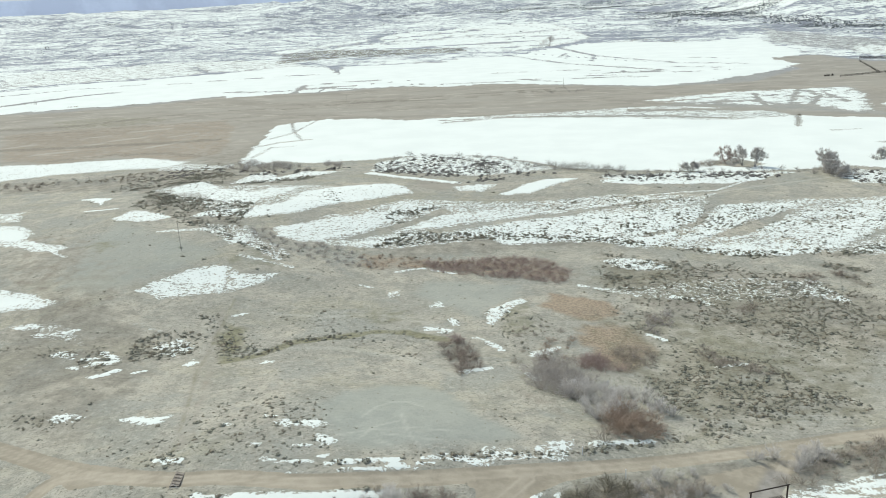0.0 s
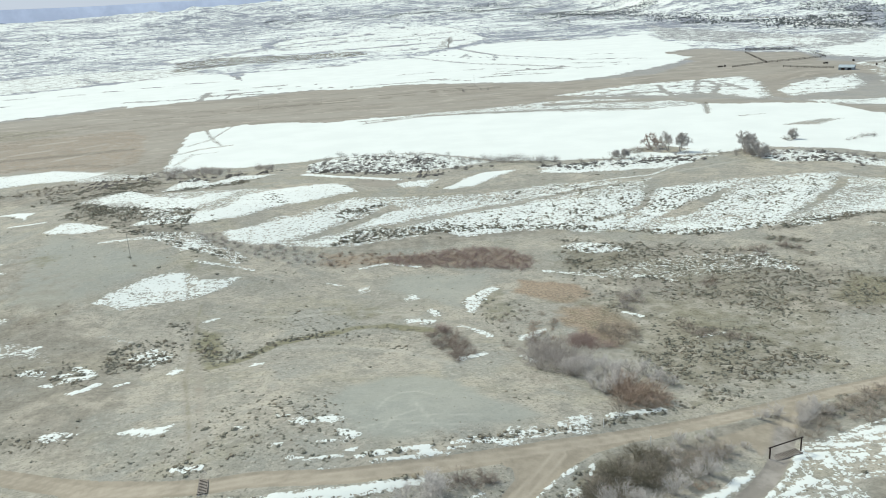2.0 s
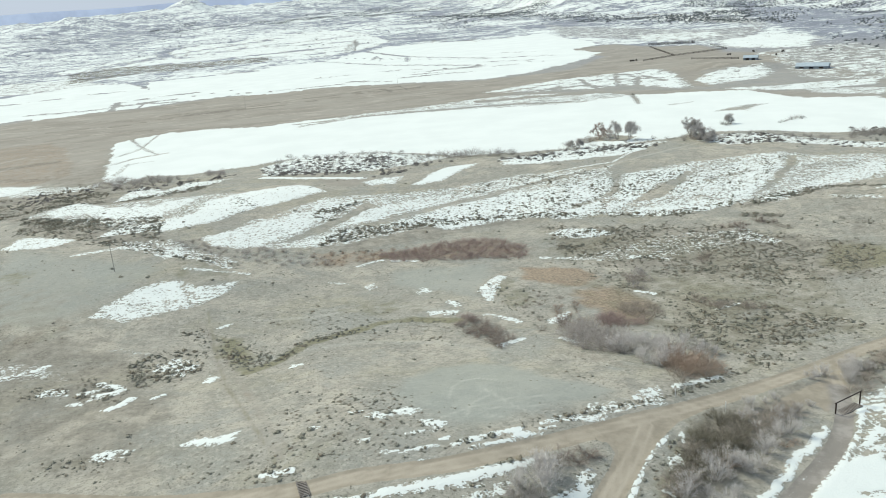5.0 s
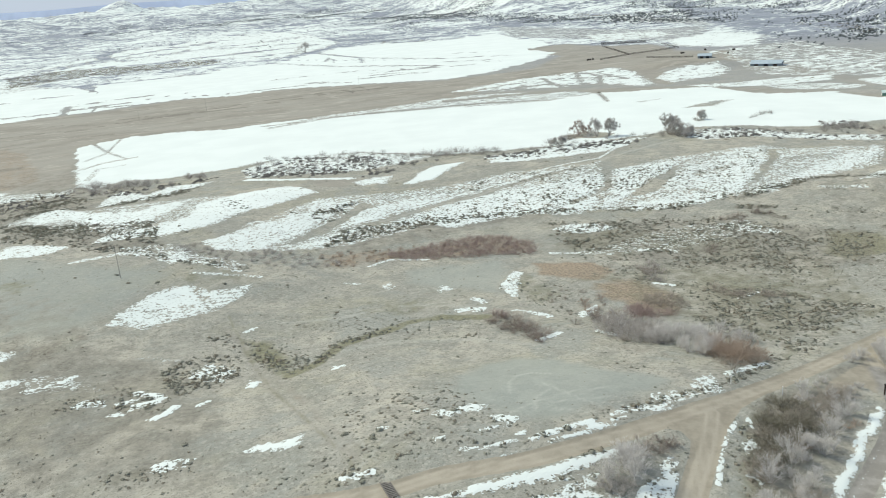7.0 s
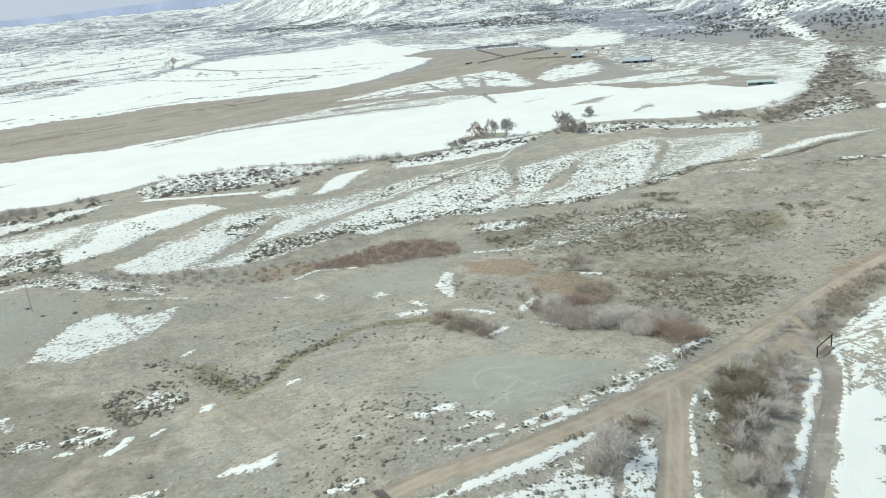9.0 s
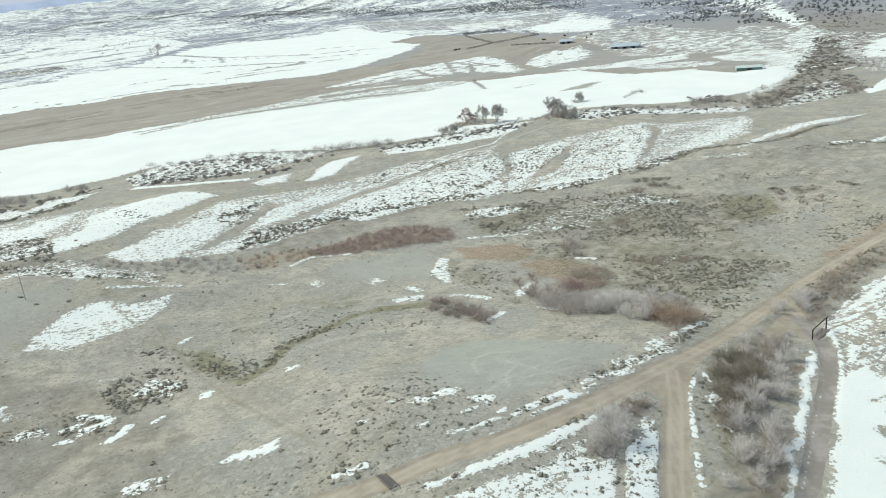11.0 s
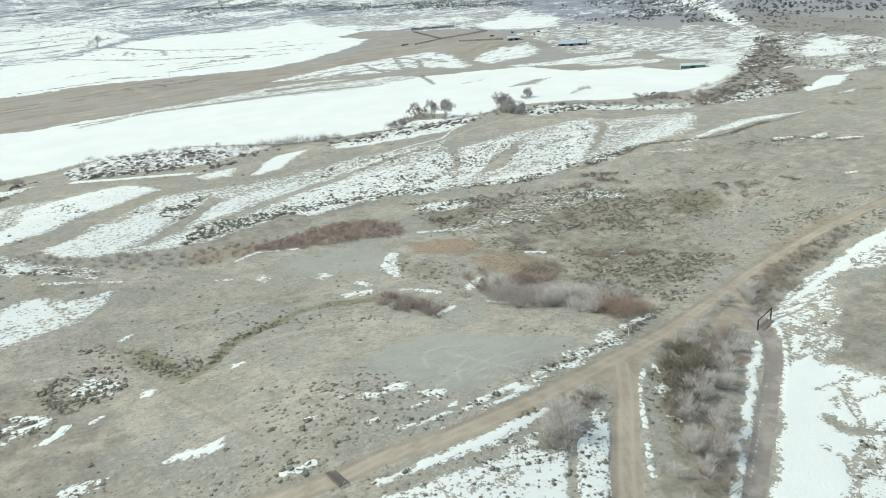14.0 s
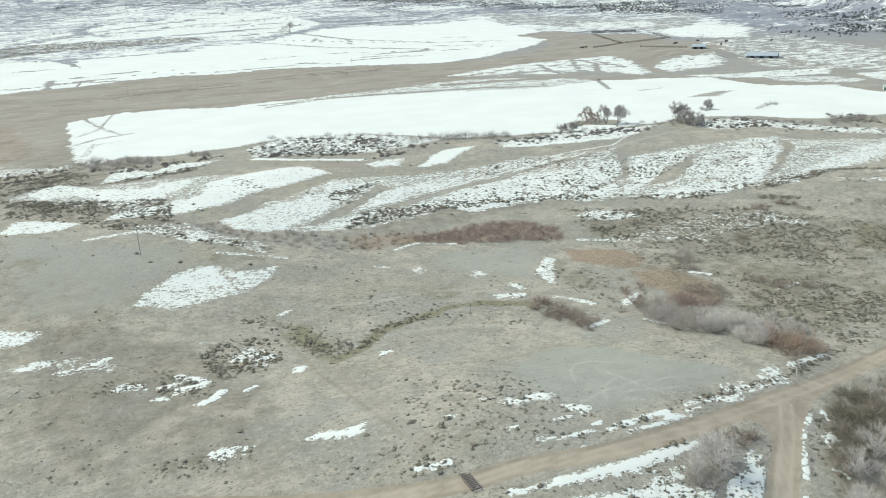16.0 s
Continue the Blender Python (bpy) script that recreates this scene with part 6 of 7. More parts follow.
TUFTS = [tuft(np.random.default_rng(k), 48, 0.58, 0.24) for k in range(14)]
x, y = strewn(-130, 200, 67, 345, 2.4, sage_density)
size = np.clip(RNG.lognormal(-1.42, 0.42, len(x)), 0.12, 0.7) * (0.85 + 0.4 * ramp(covers("sage", x, y), 0.15, 0.7)) * (1 + 0.12 * ramp(y, 200, 225))
brown = RNG.uniform(0, 1, len(x)) < 0.3
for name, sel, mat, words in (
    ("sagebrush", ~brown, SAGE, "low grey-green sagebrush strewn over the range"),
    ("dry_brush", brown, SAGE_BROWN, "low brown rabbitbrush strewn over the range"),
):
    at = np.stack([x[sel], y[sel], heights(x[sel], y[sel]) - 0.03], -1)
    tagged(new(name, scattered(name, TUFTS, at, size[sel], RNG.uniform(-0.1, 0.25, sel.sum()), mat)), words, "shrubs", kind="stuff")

# bunches of dead grass between the bushes
TUSSOCKS = [tuft(np.random.default_rng(90 + k), 5, 0.6, 0.45, 5) for k in range(8)]
x, y = strewn(-118, 140, 84, 240, 0.7, lambda x, y: (0.12 + 0.5 * ramp(wave(x, y, 8, 35) + 0.7 * wave(x, y, 27, 36), -0.2, 0.8)) * (1 - ramp(covers("road", x, y), 0.05, 0.3)) * (1 - ramp(covers("snow", x, y), 0.6, 0.9)) * (1 - 0.8 * covers("clay", x, y)))
at = np.stack([x, y, heights(x, y) - 0.02], -1)
tagged(new("dead_grass", scattered("dead_grass", TUSSOCKS, at, RNG.uniform(0.1, 0.24, len(x)), RNG.uniform(-0.1, 0.3, len(x)), DEAD_GRASS)), "small bunches of grey dead grass over the range", "grass", kind="stuff")

# dark brush crowding the creek bank
x, y = strewn(-120, 420, 225, 375, 0.5, lambda x, y: covers("bank", x, y) * (0.08 + 0.3 * ramp(wave(x, y, 7, 37), -0.2, 0.7)))
at = np.stack([x, y, heights(x, y) - 0.05], -1)
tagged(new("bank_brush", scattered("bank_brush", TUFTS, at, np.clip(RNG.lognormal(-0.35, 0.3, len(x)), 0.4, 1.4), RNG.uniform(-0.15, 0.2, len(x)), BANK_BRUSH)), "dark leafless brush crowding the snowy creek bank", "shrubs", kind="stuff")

# brush along the far creek, round the yards and on the stony flats
def far_brush(x, y):
    dist = np.hypot(x + 40, y - 10)
    apart_from_near = ((y > 335) | (x > 188)) & (y > 100)
    return apart_from_near * (0.0007 * ramp(dist, 330, 420) * (1 - ramp(covers("snow", x, y), 0.75, 0.95)) * (1 - ramp(covers("tan", x, y), 0.1, 0.5)) + 0.2 * ramp(covers("brush", x, y) + 0.3 * wave(x, y, 11, 34), 0.5, 0.95) * (1 - ramp(covers("tan", x, y), 0.1, 0.5)))


SCRUB = [tuft(np.random.default_rng(40 + k), 20, 0.8, 0.36) for k in range(6)]
x, y = strewn(-420, 700, 100, 1300, 0.2, far_brush)
at = np.stack([x, y, heights(x, y) - 0.1], -1)
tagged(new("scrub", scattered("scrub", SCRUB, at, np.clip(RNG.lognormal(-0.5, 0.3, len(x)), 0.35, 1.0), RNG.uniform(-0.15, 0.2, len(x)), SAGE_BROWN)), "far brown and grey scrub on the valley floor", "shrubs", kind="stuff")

# junipers on the far ridges
n = 120000
az, dist = np.radians(RNG.uniform(-66, 24, n)), np.sqrt(RNG.uniform(900 ** 2, 2650 ** 2, n))
x, y = -40 - np.sin(az) * dist, 10 + np.cos(az) * dist
thick = 2.0 * ramp(np.degrees(-az), 13, 24) * ramp(dist + 480 * ramp(np.degrees(-az), 37, 50), 1350, 1600) + 0.05 * ramp(dist, 1100, 1500)
belt = ramp(wave(x, y, 130, 41) + 0.6 * wave(x, y, 45, 42), -0.35, 0.55)
keep = RNG.uniform(0, 1, n) < belt * (thick + 2.6 * covers("juniper", x, y)) * 0.85 * (1 - ramp(covers("snow", x, y), 0.72, 0.85))
x, y = x[keep], y[keep]
# the near slope to the east is thick with them
n = 11000
az, dist = np.radians(RNG.uniform(-66, -38, n)), np.sqrt(RNG.uniform(600 ** 2, 1250 ** 2, n))
xs, ys = -40 - np.sin(az) * dist, 10 + np.cos(az) * dist
keep = RNG.uniform(0, 1, n) < ramp(wave(xs, ys, 48, 43) + 0.7 * wave(xs, ys, 15, 44), -0.4, 0.8) * ramp(dist - 30 * wave(xs, ys, 50, 45), 710 - 90 * ramp(np.degrees(-az), 46, 60), 770 - 90 * ramp(np.degrees(-az), 46, 60)) * ramp(np.degrees(-az), 40, 46) * (1 - ramp(covers("snow", xs, ys), 0.72, 0.85))
x, y = np.concatenate([x, xs[keep]]), np.concatenate([y, ys[keep]])
at = np.stack([x, y, heights(x, y) - 0.3], -1)
CONES = [tuft(np.random.default_rng(60 + k), 8, 1.25, 0.6) for k in range(5)]
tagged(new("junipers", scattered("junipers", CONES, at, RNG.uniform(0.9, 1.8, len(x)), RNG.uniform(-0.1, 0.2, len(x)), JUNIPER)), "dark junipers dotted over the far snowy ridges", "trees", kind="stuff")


# ---- bare shrubs and trees, grown stem by stem ----
def limb(co, tris, tone, pts, radii, sides, shade):
    """A tapered branch along its points."""
    start = len(co)
    for k, (p, r) in enumerate(zip(pts, radii)):
        d = np.array(pts[min(k + 1, len(pts) - 1)]) - np.array(pts[max(k - 1, 0)])
        d = d / (np.linalg.norm(d) + 1e-9)
        a = np.cross(d, (0.3, 0.9, 0.1))
        a /= np.linalg.norm(a) + 1e-9
        b = np.cross(d, a)
        for s in range(sides):
            w = 2 * math.pi * s / sides
            co.append(np.array(p) + (a * math.cos(w) + b * math.sin(w)) * r)
            tone.append(shade)
    for k in range(len(pts) - 1):
        for s in range(sides):
            i, j = start + k * sides + s, start + k * sides + (s + 1) % sides
            tris.append((i, j, j + sides))
            tris.append((i, j + sides, i + sides))


def twig(co, tris, tone, p, d, length, wide, shade):
    """A thin pointed twig."""
    a = np.cross(d, RNG.normal(size=3))
    a = a / (np.linalg.norm(a) + 1e-9) * wide
    n = len(co)
    co += [p - a, p + a, p + d * length]
    # tone rises toward the tip
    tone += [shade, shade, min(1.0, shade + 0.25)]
    tris.append((n, n + 1, n + 2))


def unit(v):
    return v / (np.linalg.norm(v) + 1e-9)


def grow_shrub(stems, twigs, spread, lean, stout=1.0):
    """Stems and twigs of a many-stemmed bush one metre high."""
    sc, st, sn, tc, tt, tn = [], [], [], [], [], []
    for k in range(stems):
        a, el = RNG.uniform(0, 2 * math.pi), math.acos(RNG.uniform(0.25, 1.0)) * lean
        out = np.array([math.cos(a), math.sin(a), 0.0])
        base = out * RNG.uniform(0, 0.4) * spread * math.sin(el)
        reach = RNG.uniform(0.6, 0.9)
        tip = base + out * math.sin(el) * reach * spread + np.array([0, 0, math.cos(el) * reach])
        mid = (base + tip) / 2 + np.array([0, 0, 0.1]) + RNG.normal(size=3) * 0.06
        limb(sc, st, sn, [base, mid, tip], (0.014 * stout, 0.009 * stout, 0.003), 3, RNG.uniform(0.0, 0.4))
        for j in range(twigs):
            u = RNG.uniform(0.3, 1.0)
            p = (1 - u) ** 2 * base + 2 * u * (1 - u) * mid + u * u * tip
            d = unit(unit(tip - base) * 0.7 + RNG.normal(size=3) * 0.6 + np.array([0, 0, 0.2]))
            ln = RNG.uniform(0.12, 0.28)
            # higher twigs get a lighter tone
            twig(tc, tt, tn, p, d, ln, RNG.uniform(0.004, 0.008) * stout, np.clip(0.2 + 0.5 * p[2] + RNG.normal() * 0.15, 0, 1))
            for i in range(2):
                q = p + d * ln * RNG.uniform(0.3, 1.0)
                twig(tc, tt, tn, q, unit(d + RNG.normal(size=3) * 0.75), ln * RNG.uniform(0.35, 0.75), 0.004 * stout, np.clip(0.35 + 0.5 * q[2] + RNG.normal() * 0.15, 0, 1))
    return (sc, st, sn), (tc, tt, tn)


def shrub_thing(name, kind, label, stems, twigs, spread, lean):
    """An Empty with stems and twigs, kept below the ground as the pattern to copy."""
    a, b = grow_shrub(stems, twigs, spread, lean, 0.55 if kind == "pale_shrub" else 0.85)
    root = new(name)
    tagged(root, label, "shrub")
    for part_name, (co, tris, tone) in (("base", a), ("crown", b)):
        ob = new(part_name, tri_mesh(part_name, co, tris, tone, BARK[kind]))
        ob.parent = root
    return root


LABELS = {
    "red_willow": ("willow_shrub", "leafless red-stemmed willow shrub in the wet hollow"),
    "orange_willow": ("willow_shrub", "rusty orange leafless willow shrub by the dirt road"),
    "grey_willow": ("willow_shrub", "grey-brown leafless willow shrub along the draw"),
    "pale_shrub": ("thicket_shrub", "tall pale grey leafless shrub in a roadside thicket"),
    "dark_shrub": ("dark_shrub", "dark purple-brown leafless shrub on grey range"),
    "brown_shrub": ("brown_shrub", "dull brown leafless shrub on rough ground"),
    "olive_shrub": ("olive_shrub", "dark olive-brown shrub in a roadside thicket"),
    "bank_shrub": ("bank_shrub", "dark grey leafless shrub on the snowy creek bank"),
}
SHAPES = {
    "red_willow": (32, 9, 1.15, 1.0), "orange_willow": (30, 12, 0.95, 1.0), "grey_willow": (34, 10, 0.9, 1.0), "pale_shrub": (30, 20, 0.62, 0.85),
    "dark_shrub": (34, 10, 1.05, 1.0), "brown_shrub": (32, 10, 1.05, 1.0), "olive_shrub": (36, 14, 1.0, 1.0), "bank_shrub": (26, 10, 0.95, 1.0),
}
PATTERNS, FIRST = {}, set()
for kind in SHAPES:
    PATTERNS[kind] = [shrub_thing(LABELS[kind][0], kind, LABELS[kind][1], *SHAPES[kind]) for _ in range(3)]


def plant(kind, x, y, tall):
    """Set a shrub; the patterns themselves are set first."""
    k = int(RNG.integers(0, 3))
    src = PATTERNS[kind][k]
    m = Matrix.Translation((x, y, height(x, y) - 0.03)) @ Matrix.Rotation(RNG.uniform(0, 6.28), 4, "Z") @ Matrix.Diagonal((tall * RNG.uniform(0.85, 1.2), tall * RNG.uniform(0.85, 1.2), tall, 1))
    if (kind, k) not in FIRST:
        FIRST.add((kind, k))
        src.matrix_basis = m
        return src
    ob = src.copy()
    scene.collection.objects.link(ob)
    ob.matrix_basis = m
    for c in src.children:
        d = c.copy()
        scene.collection.objects.link(d)
        d.parent = ob
    return ob


def thicket(kind, count, low, tall, pts):
    """Shrubs of one kind within an outline."""
    xs, ys = [p[0] for p in pts], [p[1] for p in pts]
    made = []
    gap = 0.75 * math.sqrt(max(inside_area(pts), 1) / count)
    for _ in range(count * 60):
        if len(made) == count:
            break
        x, y = RNG.uniform(min(xs), max(xs)), RNG.uniform(min(ys), max(ys))
        if inside_by(np.array([x]), np.array([y]), pts)[0] > -0.4 and cover("road", x, y) < 0.2 and all(math.hypot(x - a, y - b) > gap for a, b in made):
            made.append((x, y))
            tagged(plant(kind, x, y, RNG.uniform(low, tall)), group="shrubs of the " + LABELS[kind][0].replace("_", " ") + " kind")


def inside_area(pts):
    return abs(sum(a[0] * b[1] - b[0] * a[1] for a, b in zip(pts, pts[1:] + pts[:1]))) / 2


thicket("red_willow", 150, 1.1, 1.9, [(-5.2, 221.7), (4.9, 221.9), (12.9, 225), (23.9, 225.8), (31.1, 221.8), (35.7, 212.9), (31.8, 207), (18.9, 210.5), (6.3, 212.3), (-2.4, 215.2)])
thicket("red_willow", 10, 1.6, 2.4, [(28.4, 155.7), (36.3, 152.5), (33.3, 148.4), (26.6, 150.9)])
thicket("orange_willow", 40, 0.55, 1.37, [(-24.5, 226.9), (-12.1, 225.5), (-2.4, 225.1), (15.5, 227.2), (13.5, 222), (-4.3, 219.3), (-14.7, 216.5), (-21.2, 214.9)])
thicket("grey_willow", 44, 0.8, 1.9, [(-58.7, 243.5), (-52.4, 245.9), (-50.4, 236.1), (-43.4, 231.9), (-37.2, 233), (-27.4, 227.7), (-19.3, 222.4), (-20.8, 216.4), (-29.5, 217.7), (-37.7, 221.2), (-44.4, 225), (-56.3, 235.5)])
thicket("brown_shrub", 4, 1.25, 3.15, [(21.8, 123.8), (22.3, 117.0), (32.2, 117.4), (35.7, 124.4)])
thicket("orange_willow", 22, 1.72, 3.78, [(27, 127.1), (28.4, 121.3), (33.3, 120.5), (36.6, 123.8), (32.8, 126.6), (30.3, 130.2)])
thicket("pale_shrub", 24, 2.03, 4.41, [(21.5, 137.3), (30.4, 140.5), (34.8, 137.2), (41.1, 130.8), (34.7, 128.9), (29.9, 131), (24.9, 126.3), (21.7, 132.2)])
thicket("grey_willow", 26, 1.87, 3.99, [(18.4, 151.4), (24, 153.2), (27.2, 142.6), (22.3, 135.6), (17.8, 139.5), (16.7, 146.4)])
thicket("dark_shrub", 3, 1.56, 3.15, [(18.8, 154.2), (19.1, 149.9), (21.0, 150.5), (21.1, 155.0)])
thicket("red_willow", 9, 1.8, 2.6, [(27.3, 155.3), (28.6, 151.5), (32.9, 151.4), (33.4, 156.5)])
thicket("brown_shrub", 14, 1.17, 2.52, [(34.8, 158.9), (37.5, 151.9), (44.4, 154.7), (45.0, 161.4), (39.0, 163.4)])
thicket("dark_shrub", 20, 1.25, 2.52, [(-0.7, 164.1), (2.4, 163.8), (5, 158.1), (6.6, 149.8), (3.3, 147.2), (0.8, 152.2), (-1.1, 159.1)])
thicket("brown_shrub", 16, 0.62, 1.78, [(25.2, 175.4), (29.3, 169.2), (25.3, 149.1), (18.8, 143.4), (14.1, 150.5), (13.7, 167.1), (18.9, 174.8)])
thicket("orange_willow", 7, 0.7, 1.68, [(23.3, 169.6), (27.9, 164.1), (25.3, 152.6), (20.4, 156.8)])
thicket("dark_shrub", 18, 0.62, 1.68, [(-184.6, 335.6), (-164.5, 330.9), (-171.9, 346.9), (-192.1, 350.4)])
thicket("bank_shrub", 26, 0.7, 1.4, [(-168.1, 341.4), (-136.9, 335.5), (-104.9, 332.0), (-109.3, 347.0), (-144.1, 354.6), (-175.3, 357.0)])
thicket("red_willow", 3, 1.6, 2.2, [(-0.1, 166.5), (1.6, 163.4), (2.4, 165.1), (1.3, 167.3)])
thicket("dark_shrub", 10, 1.09, 2.31, [(92.0, 203.5), (96.3, 200.3), (97.5, 202.6), (102.7, 203.1), (106.2, 201.7), (109.2, 199.4), (110.6, 200.5), (104.9, 205.4), (95.1, 206.1)])
thicket("brown_shrub", 20, 0.94, 1.99, [(53.0, 161.3), (56.5, 151.7), (64.9, 147.9), (66.4, 150.3), (58.3, 155.1), (55.9, 162.0)])
thicket("brown_shrub", 4, 1.25, 2.52, [(72.0, 184.7), (74.6, 182.1), (77.0, 185.6), (74.9, 187.8)])
thicket("brown_shrub", 6, 1.09, 2.31, [(46.6, 179.1), (50.0, 174.6), (53.1, 179.1), (49.4, 183.2)])
thicket("grey_willow", 26, 1.87, 3.78, [(-93.8, 357.9), (-81.7, 341.4), (-65.4, 337.8), (-55.5, 340.9), (-62.5, 353.4), (-85.4, 363.5)])
thicket("grey_willow", 6, 1.56, 3.15, [(-49.1, 347.8), (-40.7, 345.0), (-41.2, 352.8), (-48.5, 354.9)])
thicket("bank_shrub", 30, 1.3, 2.8, [(-21.8, 352.8), (-0.3, 346.5), (18.7, 342.5), (31.9, 341.3), (34.2, 355.6), (-14.1, 373.4)])
thicket("bank_shrub", 72, 0.9, 2.3, [(-27.5, 329.8), (-6.2, 322.6), (11.6, 320.6), (34.7, 321.9), (37.9, 340.3), (13.8, 342.2), (-5.3, 344.0), (-27.8, 344.7)])
thicket("bank_shrub", 22, 2.4, 3.6, [(38.5, 330.2), (53.6, 322.7), (72.4, 317.6), (75.2, 323.1), (56.2, 334.0), (41.0, 337.5)])
thicket("bank_shrub", 66, 1.1, 2.1, [(69.8, 308.9), (95.4, 306.2), (130.8, 306.0), (165.0, 301.5), (188.3, 276.0), (195.1, 285.4), (169.5, 309.0), (135.4, 315.0), (99.2, 315.7), (72.7, 318.8)])
thicket("bank_shrub", 4, 2.4, 3.4, [(95.0, 317.5), (97.9, 312.8), (100.9, 320.4), (98.7, 324.2)])
thicket("brown_shrub", 6, 1.87, 3.57, [(103.0, 319.5), (110.3, 319.2), (113.7, 327.9), (109.0, 330.0)])
thicket("grey_willow", 9, 1.72, 3.57, [(146.8, 306.2), (150.6, 297.9), (155.8, 298.5), (158.2, 306.6), (153.4, 311.3)])
thicket("bank_shrub", 3, 2, 2.8, [(176.7, 327.7), (180.8, 325.9), (184.1, 332.2), (180.9, 333.6)])
thicket("bank_shrub", 6, 1.5, 2.4, [(200.3, 317.3), (216.7, 320.1), (220.8, 325.8), (207.7, 324.4)])
thicket("bank_shrub", 10, 2, 3.2, [(194.2, 271.5), (199.6, 269.8), (219.9, 268.0), (225.8, 274.5), (213.7, 282.5), (204.2, 280.8)])
thicket("brown_shrub", 26, 1.25, 2.94, [(200.2, 251.6), (211.0, 245.5), (225.2, 241.8), (243.2, 256.6), (250.1, 276.2), (221.9, 264.8)])
thicket("bank_shrub", 20, 1, 1.8, [(171.6, 290.7), (191.3, 268.8), (199.4, 276.3), (180.5, 300.2)])
thicket("pale_shrub", 27, 1.72, 4.0, [(14.5, 94.5), (24.7, 99.3), (35.5, 103.1), (28.6, 97.0), (15.4, 88.0), (5.3, 81.2), (-0.7, 78.0), (-7.5, 75.7), (-9.8, 77.3), (2.1, 85.8)])
thicket("brown_shrub", 36, 1.17, 2.94, [(18.2, 101.1), (28.2, 106.2), (37.7, 104.5), (24.7, 99.3), (14.5, 94.5), (3.9, 87.9), (7.6, 92.7)])
thicket("olive_shrub", 30, 1.2, 2.6, [(19.0, 103.6), (26.5, 105.6), (25.5, 101.5), (17.5, 95.6), (10.5, 90.5), (6.5, 89.6), (12.0, 97.0)])
thicket("olive_shrub", 14, 1.25, 2.7, [(17.4, 99.3), (26.6, 103.1), (23.0, 98.0), (14.9, 92.3), (11.9, 94.1)])
thicket("brown_shrub", 14, 1.25, 2.73, [(6.8, 86.2), (13.6, 85.5), (0.6, 75.9), (-4.2, 77.5)])
thicket("orange_willow", 3, 1.4, 2.52, [(16.4, 93.4), (17.1, 91.9), (19.7, 94.5), (19.0, 95.5)])
thicket("orange_willow", 2, 1.09, 1.99, [(28.0, 96.1), (29.2, 95.4), (31.8, 97.6), (30.6, 97.7)])
thicket("pale_shrub", 5, 2.96, 5.67, [(-13.7, 95.8), (-11.2, 94.5), (-6.8, 97.9), (-6.9, 100.6)])
thicket("dark_shrub", 7, 1.09, 2.52, [(-12.3, 98.9), (-9.9, 98.6), (0.3, 99.9), (2.7, 101.5), (-0.5, 101.5)])
thicket("grey_willow", 6, 1.4, 2.94, [(-15.8, 93.5), (-13.2, 92.1), (-10.7, 95.1), (-13.4, 95.6)])
thicket("brown_shrub", 22, 1.01, 2.31, [(54.3, 114.6), (62.5, 117.4), (76.1, 120.1), (70.6, 112.7), (57.8, 108.8), (51.7, 108.6)])
thicket("pale_shrub", 12, 1.25, 2.73, [(27.3, 106.1), (39.8, 111.3), (47.8, 113.3), (44.3, 106.5), (35.8, 103.4), (27.5, 101.7)])
thicket("pale_shrub", 14, 1.25, 2.94, [(47.4, 113.0), (51.1, 110.8), (61.8, 116.2), (60.5, 120.0), (52.9, 117.8)])
thicket("brown_shrub", 40, 0.86, 2.1, [(60.5, 115.3), (73.3, 115.3), (98.7, 120.2), (112.3, 122.5), (111.0, 124.5), (97.9, 125.4), (82.4, 124.1), (67.9, 119.8)])
thicket("dark_shrub", 6, 1.09, 2.31, [(119.5, 172.5), (118.7, 162.9), (122.0, 155.2), (126.1, 158.9), (124.1, 169.0)])
thicket("grey_willow", 9, 1.4, 2.73, [(49.7, 182.2), (45.5, 169.3), (49.6, 171.8), (54.7, 184.7)])
thicket("pale_shrub", 12, 1.4, 3.15, [(322.2, 277.8), (318.8, 263.9), (343.2, 279.9), (339.3, 287.5)])
thicket("bank_shrub", 17, 1.4, 2.4, [(203.6, 279.0), (213.8, 269.6), (222.0, 278.3), (212.9, 287.5)])
thicket("bank_shrub", 16, 1.4, 2.4, [(213.3, 255.0), (223.9, 242.3), (237.1, 253.7), (227.7, 263.5)])
thicket("brown_shrub", 12, 1.4, 2.94, [(260.5, 244.4), (253.5, 232.4), (265.9, 238.5), (280.0, 255.0)])
thicket("dark_shrub", 4, 1.25, 2.73, [(319.6, 276.7), (326.8, 271.0), (333.0, 275.6), (328.5, 281.3)])
thicket("bank_shrub", 7, 1.2, 2, [(71.4, 580.4), (78.3, 575.6), (92.3, 595.7), (103.5, 581.8), (107.7, 594.0), (96.0, 620.2)])
for kind in PATTERNS:
    for k, src in enumerate(PATTERNS[kind]):
        if (kind, k) not in FIRST:
            for c in list(src.children):
                bpy.data.objects.remove(c)
            bpy.data.objects.remove(src)


